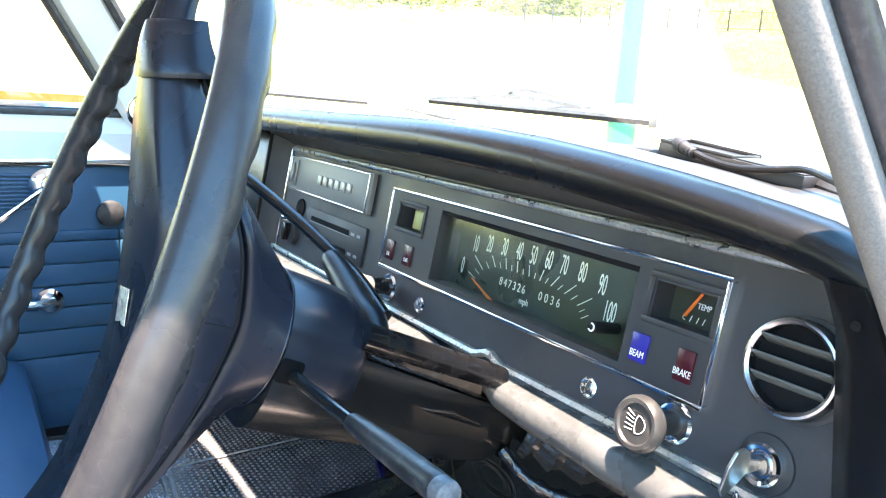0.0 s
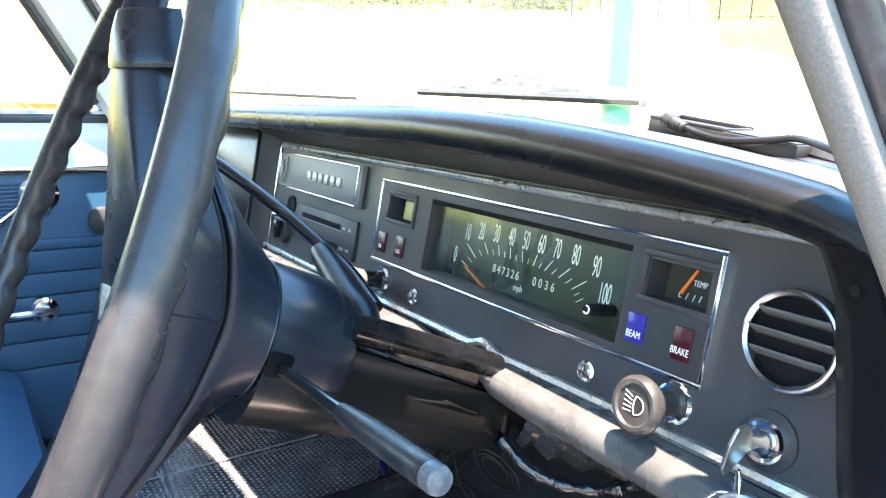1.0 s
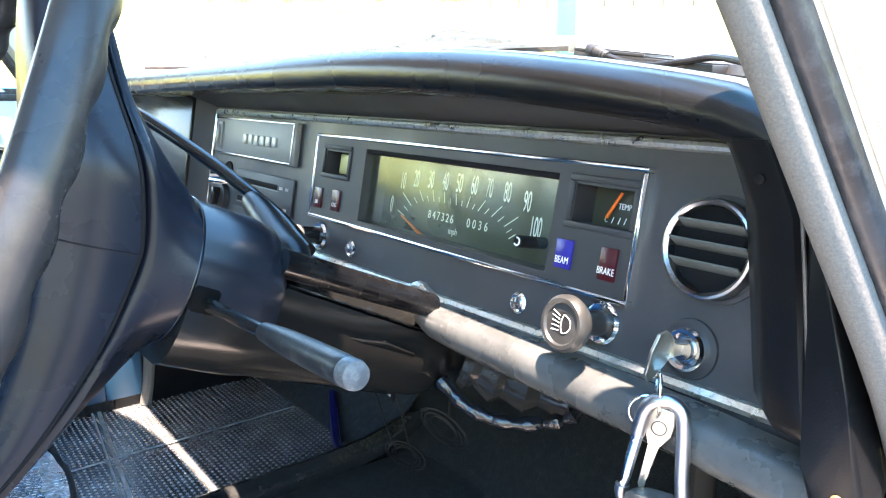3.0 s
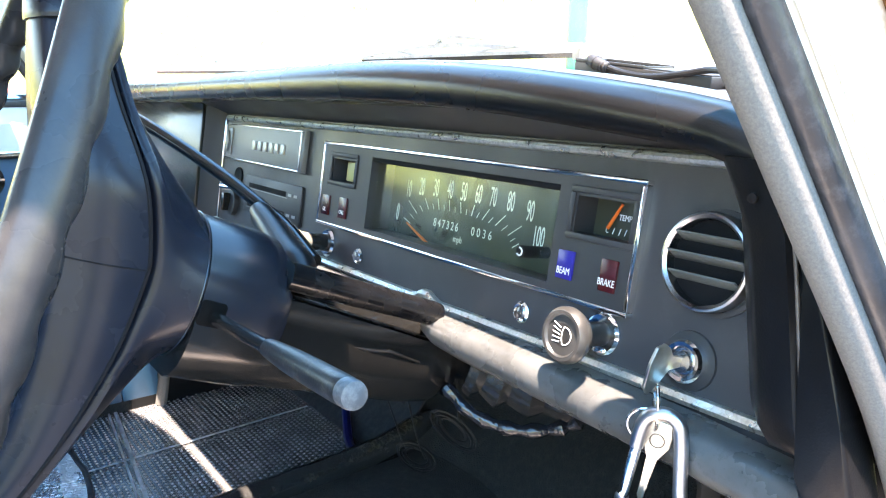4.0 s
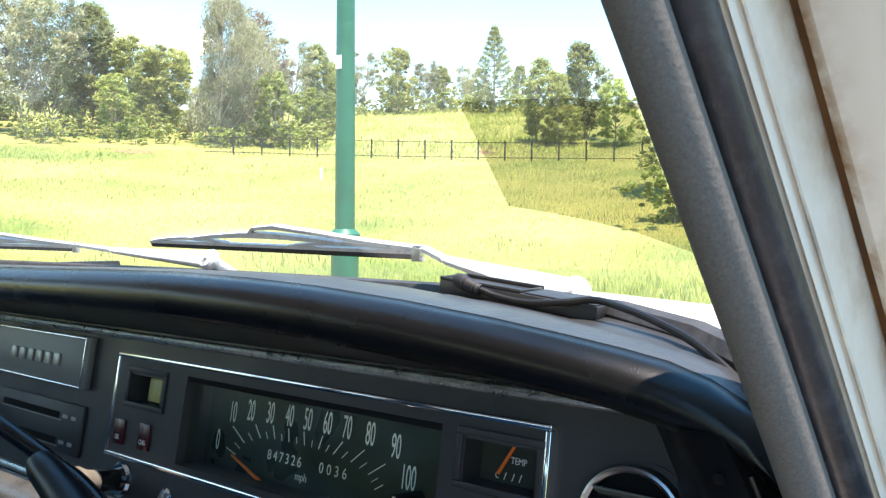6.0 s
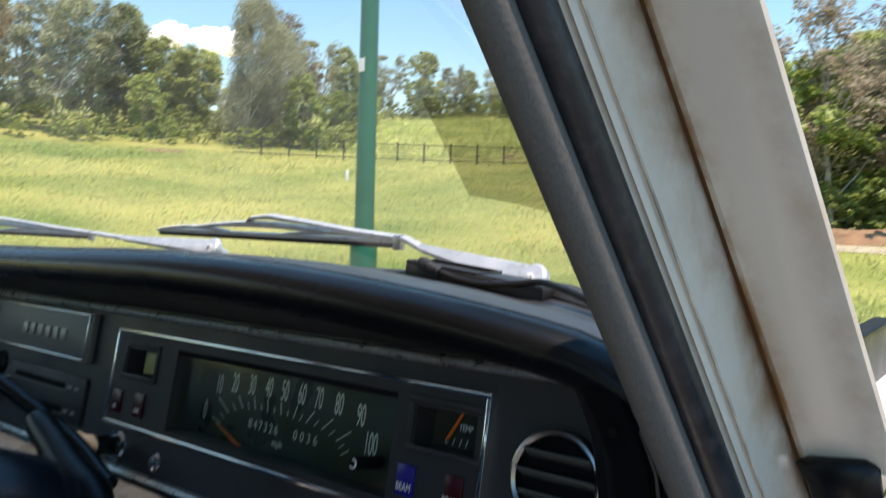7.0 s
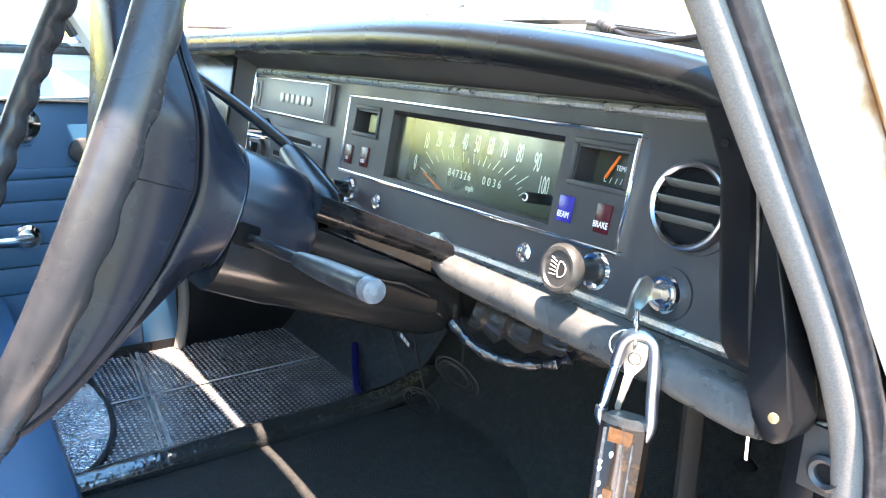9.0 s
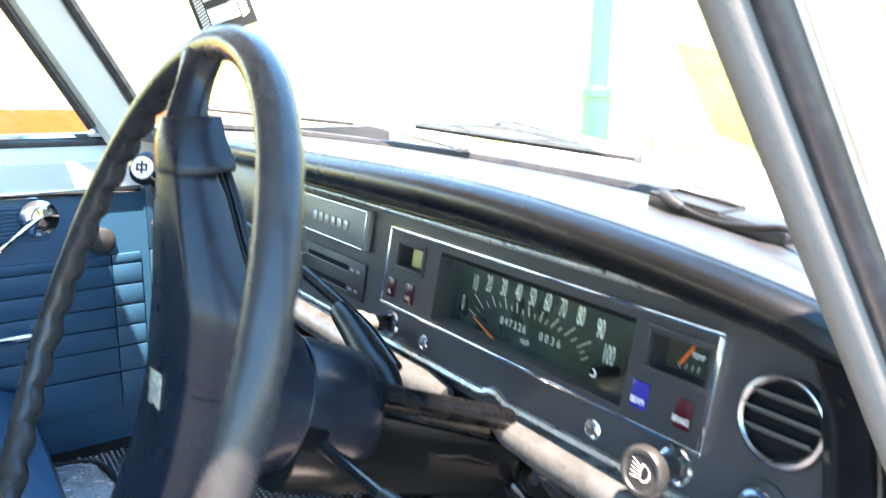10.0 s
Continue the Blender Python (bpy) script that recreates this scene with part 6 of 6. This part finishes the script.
def leaf_mat(name, lo, hi):
    m = bpy.data.materials.new(name)
    m.use_nodes = True
    n, l = m.node_tree.nodes, m.node_tree.links
    b = n["Principled BSDF"]
    ge, cr, oi, hs = n.new("ShaderNodeNewGeometry"), n.new("ShaderNodeValToRGB"), n.new("ShaderNodeObjectInfo"), n.new("ShaderNodeHueSaturation")
    cr.color_ramp.elements[0].color, cr.color_ramp.elements[1].color = (*lo, 1), (*hi, 1)
    l.new(ge.outputs["Random Per Island"], cr.inputs["Fac"])
    mr = n.new("ShaderNodeMapRange")
    mr.inputs["To Min"].default_value, mr.inputs["To Max"].default_value = 0.7, 1.25
    l.new(oi.outputs["Random"], mr.inputs["Value"])
    l.new(mr.outputs[0], hs.inputs["Value"])
    l.new(cr.outputs["Color"], hs.inputs["Color"])
    l.new(hs.outputs["Color"], b.inputs["Base Color"])
    b.inputs["Roughness"].default_value = 0.5
    # leaves hang in sprays that face the sky
    va, vn = n.new("ShaderNodeVectorMath"), n.new("ShaderNodeVectorMath")
    va.operation, vn.operation = "ADD", "NORMALIZE"
    va.inputs[1].default_value = (0, 0, 0.7)
    l.new(ge.outputs["Normal"], va.inputs[0])
    l.new(va.outputs[0], vn.inputs[0])
    l.new(vn.outputs[0], b.inputs["Normal"])
    tl, ms = n.new("ShaderNodeBsdfTranslucent"), n.new("ShaderNodeMixShader")
    l.new(hs.outputs["Color"], tl.inputs["Color"])
    ms.inputs[0].default_value = 0.45
    l.new(b.outputs[0], ms.inputs[1])
    l.new(tl.outputs[0], ms.inputs[2])
    l.new(ms.outputs[0], n["Material Output"].inputs["Surface"])
    return m


LEAF = leaf_mat("leaves_green", (0.25, 0.30, 0.085), (0.56, 0.60, 0.22))
LEAF_BRIGHT = leaf_mat("leaves_bright_green", (0.22, 0.30, 0.07), (0.48, 0.56, 0.18))
LEAF_DARK = leaf_mat("leaves_dark_green", (0.18, 0.225, 0.08), (0.41, 0.47, 0.19))
LEAF_GREY = leaf_mat("leaves_olive", (0.24, 0.26, 0.14), (0.47, 0.48, 0.29))
BARK = mat("pale_bark", (0.42, 0.39, 0.34), 0.85, vary=0.4, vscale=3, grain=20, bump=0.5, dist=0.02, second=(0.16, 0.13, 0.10), amount=0.42)


def leaves(name, spots, leafm, leaf, long, t, r):
    """Small leaf sprays round the given spots (place, spread, count, squash); long: how far they hang."""
    vs, fs = [], []
    for c, rad, count, squash in spots:
        for _ in range(count):
            v = Vector((r.gauss(0, 1), r.gauss(0, 1), r.gauss(0, 1))).normalized() * rad * r.random() ** 0.45
            v.z *= squash
            p, s = c + v, leaf * r.uniform(0.5, 1.4)
            u = Vector((r.gauss(0, 1), r.gauss(0, 1), r.gauss(0, 0.5) - long)).normalized() * s
            w = Vector((r.gauss(0, 1), r.gauss(0, 1), r.gauss(0, 0.6))).normalized() * s * (0.5 - 0.12 * min(long, 2))
            i = len(vs)
            vs.extend((p - u, p + w, p + u, p - w))
            fs.append((i, i + 1, i + 2, i + 3))
    me = bpy.data.meshes.new(name)
    me.from_pydata(vs, [], fs)
    me.materials.append(leafm)
    ob = new(name, me)
    ob.parent = t
    return ob


def tree(seed, tall, radius, base, leafm, leaf, clumps, per, label, long=0.0, category="tree", stems=1):
    """Tapered, forking stems, and a crown of many small leaf clumps with gaps and an uneven outline."""
    r = random.Random(seed)
    t = thing("tree" if category == "tree" else "shrub", (0, 0, 0), label, category, "trees on the slope" if category == "tree" else "shrubs on the slope")
    limbs, spots, axes = [], [], []
    for q_ in range(stems):
        lean = Vector((r.uniform(-0.08, 0.08) * stems, r.uniform(-0.08, 0.08) * stems, 1))
        foot = Vector((r.uniform(-0.2, 0.2), r.uniform(-0.2, 0.2), 0)) * (stems - 1)
        bends = [Vector((r.uniform(-1, 1), r.uniform(-1, 1), 0)) * 0.012 * tall * min(k, 1) for k in range(7)]
        axis = [foot + lean * (tall * 0.88 * k / 6) + bends[k] for k in range(7)]
        limbs.append(tube(axis, [0.014 * tall * (1 - 0.14 * k) / stems ** 0.5 for k in range(7)], 7))
        axes.append(axis)
    lop = [r.uniform(0.6, 1.25) for _ in range(7)]
    for k in range(clumps):
        f = r.random() ** 0.85
        a = r.uniform(0, 2 * math.pi)
        wide = radius * math.sin(math.pi * min(1.0, 0.16 + 0.80 * f)) ** 0.75 * lop[int(a / (2 * math.pi) * 6.999)] * (0.85 + 0.3 * math.sin(5 * f + a))
        rr_ = wide * math.sqrt(r.uniform(0.25, 1.25))
        axis = axes[k % stems]
        h = base + (1 - base) * f
        i = min(5, int(h / 0.88 * 6)) if h < 0.88 else 5
        o = axis[i].lerp(axis[i + 1], min(1.0, h / 0.88 * 6 - i))
        c = Vector((o.x + rr_ * math.cos(a), o.y + rr_ * math.sin(a), tall * h * r.uniform(0.96, 1.03)))
        spots.append((c, tall * r.uniform(0.03, 0.085), int(per * r.uniform(0.5, 1.3)), 0.75 if long < 1 else 1.3))
        if k % 6 == 0:
            j = max(0, i - 1)
            limbs.append(tube([axis[j], axis[j].lerp(c, 0.55) + Vector((0, 0, -0.06 * rr_)), c], [0.0055 * tall, 0.0038 * tall, 0.0012 * tall], 5))
    part("trunk", join(*limbs), BARK, t)
    leaves("crown", spots, leafm, leaf, long, t, r)
    return t


def conifer(seed, tall, label):
    """A straight trunk with tiers of upswept limbs, tufted towards their ends."""
    r = random.Random(seed)
    t = thing("tree", (0, 0, 0), label, "tree", "trees on the slope")
    limbs, spots = [tube([Vector((0, 0, tall * k / 4)) for k in range(5)], [0.016 * tall * (1 - 0.23 * k) for k in range(5)], 7)], []
    for k in range(15):
        h = tall * (0.12 + 0.86 * k / 14)
        reach = tall * 0.27 * (1.04 - k / 14) ** 0.8
        for j in range(7):
            a = 2 * math.pi * (j + r.uniform(-0.2, 0.2)) / 7 + k
            o = Vector((0, 0, h))
            e = o + Vector((reach * math.cos(a), reach * math.sin(a), reach * r.uniform(0.25, 0.55)))
            m_ = o.lerp(e, 0.6) + Vector((0, 0, -0.12 * reach))
            limbs.append(tube([o, m_, e], [0.004 * tall, 0.003 * tall, 0.001 * tall], 4))
            spots += [(m_, 0.035 * tall, 30, 0.7), (m_.lerp(e, 0.55), 0.03 * tall, 34, 0.8), (e, 0.024 * tall, 34, 1.2)]
    spots.append((Vector((0, 0, tall)), 0.03 * tall, 40, 1.5))
    part("trunk", join(*limbs), BARK, t)
    leaves("crown", spots, LEAF_DARK, 0.13, 0.0, t, r)
    return t


KINDS = {
    "gum": tree(1, 12, 3.0, 0.22, LEAF_GREY, 0.155, 150, 92, "tall olive-green gum tree with pale trunks", 0.6, "tree", 3),
    "dark": tree(2, 10, 2.9, 0.12, LEAF_DARK, 0.165, 150, 92, "dense dark green tree"),
    "mid": tree(3, 9, 3.1, 0.06, LEAF, 0.155, 170, 92, "broad mid-green tree leafy to the ground"),
    "sheoak": tree(4, 12, 3.1, 0.03, LEAF_GREY, 0.115, 230, 190, "big grey-green she-oak with drooping sprays", 1.8),
    "bright": tree(6, 6, 2.3, 0.03, LEAF_BRIGHT, 0.13, 120, 110, "rounded bright green tree"),
    "dry": tree(7, 10, 2.4, 0.3, leaf_mat("leaves_dry", (0.20, 0.16, 0.11), (0.42, 0.36, 0.26)), 0.13, 90, 60, "thin pale brown tree with bare twigs", 0.4),
    "shrub": tree(5, 2.4, 1.7, 0.02, LEAF, 0.13, 60, 52, "low green shrub on the slope", 0.0, "shrub", 3),
    "scrub": tree(8, 2.2, 2.0, 0.02, LEAF_BRIGHT, 0.12, 60, 52, "low bright green scrub on the slope", 0.0, "shrub", 3),
    "pine": conifer(9, 11, "dark green hoop pine with upswept limbs"),
}
TALL = {"gum": 12, "dark": 10, "mid": 9, "sheoak": 12, "bright": 6, "dry": 10, "shrub": 2.4, "scrub": 2.2, "pine": 11}
rng = random.Random(21)
placed = set()


def plant(kind, az, d, tall):
    """Plants a tree of that kind and height; the first of a kind is the original itself."""
    m = Matrix.Translation(polar(az, d) - Vector((0, 0, 0.15))) @ Matrix.Rotation(rng.uniform(0, 6.28), 4, "Z") @ Matrix.Scale(tall / TALL[kind], 4)
    if kind in placed:
        copy_thing(KINDS[kind], m)
    else:
        placed.add(kind)
        KINDS[kind].matrix_basis = m


# single trees that stand out, then the wood behind and the scrub at its foot
for kind, az, d, tall in (("gum", 64.7, 62, 10.5), ("gum", 63.1, 63, 11.4), ("gum", 67.3, 64, 10.8), ("gum", 70.0, 66, 10.2), ("dark", 61.1, 70, 10.7), ("dark", 60.2, 73, 9.6), ("dark", 68.8, 70, 10.4), ("mid", 58.2, 66, 7.8), ("mid", 56.3, 68, 8.4), ("bright", 59.0, 62, 5.0),
                          ("mid", 54.8, 70, 8.4), ("sheoak", 52.1, 59, 11.1), ("sheoak", 50.5, 62, 10.5), ("dry", 48.8, 66, 10.7), ("gum", 47.1, 68, 9.7), ("bright", 47.9, 58, 6.9), ("dark", 45.0, 72, 7.8), ("bright", 45.5, 64, 5.2), ("mid", 43.7, 76, 7.6), ("gum", 41.6, 98, 9.5), ("mid", 38.7, 100, 10.4),
                          ("gum", 36.4, 102, 7.9), ("mid", 35.1, 104, 7.4), ("gum", 33.3, 106, 7.3), ("pine", 31.2, 94, 11.0), ("dark", 28.0, 60, 6.5), ("mid", 26.3, 58, 6.7), ("dark", 24.2, 62, 7.6), ("bright", 22.0, 58, 6.2)):
    plant(kind, az, d, tall)
for az, d, tall in ((9.2, 27.0, 7.4), (5.5, 28.5, 7.0), (13.5, 28.0, 6.6)):
    plant("dry", az, d, tall)
for k in range(22):
    plant(rng.choice(("mid", "gum", "dark", "mid", "dry")), 43 + 34 * (k + rng.random()) / 22, rng.uniform(74, 88), rng.uniform(4.5, 6.5))
for k in range(11):
    plant(rng.choice(("mid", "gum", "dark")), 14 + 29 * (k + rng.random()) / 11, rng.uniform(106, 120), rng.uniform(4.5, 6.5))
for k in range(28):
    plant(rng.choice(("gum", "mid", "mid", "bright", "bright")), -14 + 32 * (k + rng.random()) / 28, rng.uniform(28, 36), rng.uniform(6.0, 8.4))
for k in range(44):
    plant(rng.choice(("shrub", "shrub", "scrub")), 43 + 34 * (k + rng.random()) / 44, rng.uniform(56, 66), rng.uniform(1.2, 3.4))
for k in range(34):
    plant(rng.choice(("shrub", "scrub")), 28 + 17 * (k + rng.random()) / 34, rng.uniform(92, 104), rng.uniform(1.6, 4.0))
for k in range(40):
    plant(rng.choice(("shrub", "shrub", "scrub")), -14 + 32 * (k + rng.random()) / 40, rng.uniform(26.6, 30), rng.uniform(1.6, 3.4))

# a fair-weather cloud over the hill
rng = random.Random(3)
cb = []
ca, sa = math.cos(radians(55.5)), math.sin(radians(55.5))
for k in range(26):
    f = rng.uniform(-1, 1)
    hump = 0.55 + 0.45 * abs(math.sin(2.6 * f + 0.6))
    ball = bmesh.new()
    bmesh.ops.create_icosphere(ball, subdivisions=3, radius=rng.uniform(7, 13) * hump)
    for v in ball.verts:
        v.co *= 1 + 0.12 * math.sin(v.co.x * 0.9 + k) * math.sin(v.co.y * 0.8) + 0.1 * math.sin(v.co.z * 1.1 + k)
    ball.transform(Matrix.Translation((-900 * sa + 46 * f * ca, 900 * ca + 46 * f * sa, 220 + rng.uniform(-6, 12) * hump)))
    cb.append(ball)
# the cloud emits some light of its own, which keeps its undersides white
cloud = part("cloud", join(*cb), glow("self_lit_cloud", (0.9, 0.92, 0.95), 0.5), smooth=180)
tagged(cloud, "white fair-weather cloud above the wooded hill", "cloud", kind="structure")

# sandy path
track = part("path", loft([[polar(az, d + e) + Vector((0, 0, 0.03)) for e in (0, 0.4, 0.9, 1.3)] for az, d in [(13 - 2 * k, 23.5 + 0.25 * math.sin(k)) for k in range(12)]], False, False), mat("pale_sand", (0.36, 0.31, 0.23), 0.95, vary=0.2, vscale=2, grain=60, bump=0.4, dist=0.02))
bank = part("bank", loft([[polar(az, d + e) + Vector((0, 0, z)) for e, z in ((0, 0.02), (0.2, 0.22), (0.7, 0.42), (1.3, 0.3))] for az, d in [(13 - 2 * k, 25.0 + 0.2 * math.sin(1.7 * k)) for k in range(13)]], False, False), mat("bare_red_earth", (0.22, 0.12, 0.065), 0.95, vary=0.4, vscale=1.2, grain=30, bump=0.6, dist=0.04, second=(0.30, 0.2, 0.11), amount=0.45))
tagged(bank, "bank of bare reddish earth beside the path", "earth bank", kind="structure")
for az, d, w, deep in ((57.8, 52.5, 1.3, 1.2), (31.8, 56, 0.9, 3.0)):
    patch = part("bare_patch", loft([[polar(az + u * math.degrees(w / d), d + deep * v * math.sqrt(max(0, 1 - u * u)) * (1 + 0.3 * math.sin(7 * u + az))) + Vector((0, 0, 0.035)) for v in (-1, -0.5, 0, 0.5, 1)] for u in (-1, -0.8, -0.5, -0.2, 0.2, 0.5, 0.8, 1)], False, False), bpy.data.materials["bare_red_earth"])
    tagged(patch, "patch of bare dry earth in the meadow", "bare earth", kind="structure")
tagged(track, "pale sandy path along the edge of the meadow", "path", kind="structure")

# fence
FENCE = mat("dark_fence_paint", (0.02, 0.025, 0.022), 0.6)
fence = thing("fence", tuple(polar(30, 52)), "dark steel bar fence at the foot of the wooded slope", "fence")
fp = [polar(18 + 2.06 * k, 48 + 4 * k / 17) for k in range(18)]
bars = []
for a, b_ in zip(fp, fp[1:]):
    part("post", box(a.x - 0.04, a.x + 0.04, a.y - 0.04, a.y + 0.04, a.z - 0.2, a.z + 1.35), FENCE, fence)
    part("rail", join(tube([a + Vector((0, 0, 1.2)), b_ + Vector((0, 0, 1.2))], 0.025, 4), tube([a + Vector((0, 0, 0.2)), b_ + Vector((0, 0, 0.2))], 0.025, 4)), FENCE, fence)
    for k in range(1, 20):
        q_ = a.lerp(b_, k / 20)
        bars.append(tube([q_ + Vector((0, 0, 0.1)), q_ + Vector((0, 0, 1.25))], 0.008, 3))
tagged(part("bars", join(*bars), FENCE, fence, "", 0), kind="stuff")

stake = thing("field_stake", tuple(polar(50, 34)), "small white marker stake in the meadow", "stake")
sp_ = polar(44.5, 40)
part("stake_post", box(sp_.x - 0.06, sp_.x + 0.06, sp_.y - 0.06, sp_.y + 0.06, sp_.z - 0.1, sp_.z + 0.62, 0.01), WHITE, stake)

# lamp post
PX = Vector((0.77, -0.33, 0)) + 4.5 * Vector((-0.684, 0.7297, 0))
lamp = thing("lamp_post", tuple(PX), "green painted steel lamp post on a wider base", "lamp post")
part("shaft", lathe([(0.060, 0.96), (0.054, 2.5), (0.045, 5.2)], Matrix.Translation(PX), 24), POST, lamp)
part("base_tube", lathe([(0.10, 0.0), (0.10, 0.05), (0.083, 0.06), (0.083, 0.93), (0.092, 0.94), (0.092, 0.975), (0.078, 0.99), (0.062, 1.005)], Matrix.Translation(PX), 24), POST, lamp)
part("lantern", lathe([(0.04, 5.2), (0.16, 5.3), (0.14, 5.6), (0.03, 5.75)], Matrix.Translation(PX), 16), POST, lamp)
part("plate", box(PX.x - 0.02, PX.x + 0.02, PX.y - 0.064, PX.y - 0.056, 1.95, 2.03), WHITE, lamp, "small white tag")

# parked car on the passenger side
oc = thing("orange_car", (-2.6, -0.9, 0), "bright orange low open car parked alongside", "car")
prof = [(0.86, 0.35), (0.93, 0.55), (0.90, 0.76), (0.80, 0.83), (0.4, 0.875), (0.38, 0.925), (-0.55, 0.935), (-0.75, 0.93), (-0.80, 0.70), (-1.95, 0.70), (-2.0, 0.92), (-2.9, 0.90), (-3.3, 0.80), (-3.4, 0.5), (-3.3, 0.35)]
xs = [(-3.25, 0.96), (-3.15, 1.0), (-2.55, 1.02), (-1.95, 1.0), (-1.85, 0.96)]
part("body", loft([[Vector((x, y, 0.35 + (z - 0.35) * (k if z > 0.6 else 1))) for y, z in prof] for x, k in xs]), ORANGE_PAINT, oc, "glossy orange open body")
for y in (0.35, -2.85):
    for x in (-1.93, -3.17):
        wh = part("wheel", lathe([(0.0, -0.08), (0.2, -0.08), (0.29, -0.07), (0.30, 0.0), (0.29, 0.07), (0.2, 0.08), (0.0, 0.08)], Matrix.Translation((x, y, 0.30)) @ Matrix.Rotation(radians(90), 4, "Y"), 28), RUBBER, oc)
        part("rim", lathe([(0.19, -0.085), (0.17, -0.09), (0.0, -0.09)], Matrix.Translation((x, y, 0.30)) @ Matrix.Rotation(radians(90 if x < -2.5 else -90), 4, "Y"), 20), STEEL, wh)
part("cockpit_trim", box(-3.1, -2.0, -1.9, -0.85, 0.70, 0.74, 0.02), DARK, oc)
part("bumper", box(-3.2, -1.9, 0.90, 0.99, 0.38, 0.52, 0.03), CHROME, oc)
for x in (-2.1, -3.0):
    part("headlamp", lathe([(0.09, 0), (0.085, 0.03), (0.0, 0.05)], Matrix.Translation((x, 0.89, 0.66)) @ Matrix.Rotation(radians(-90), 4, "X"), 20), CHROME, oc)
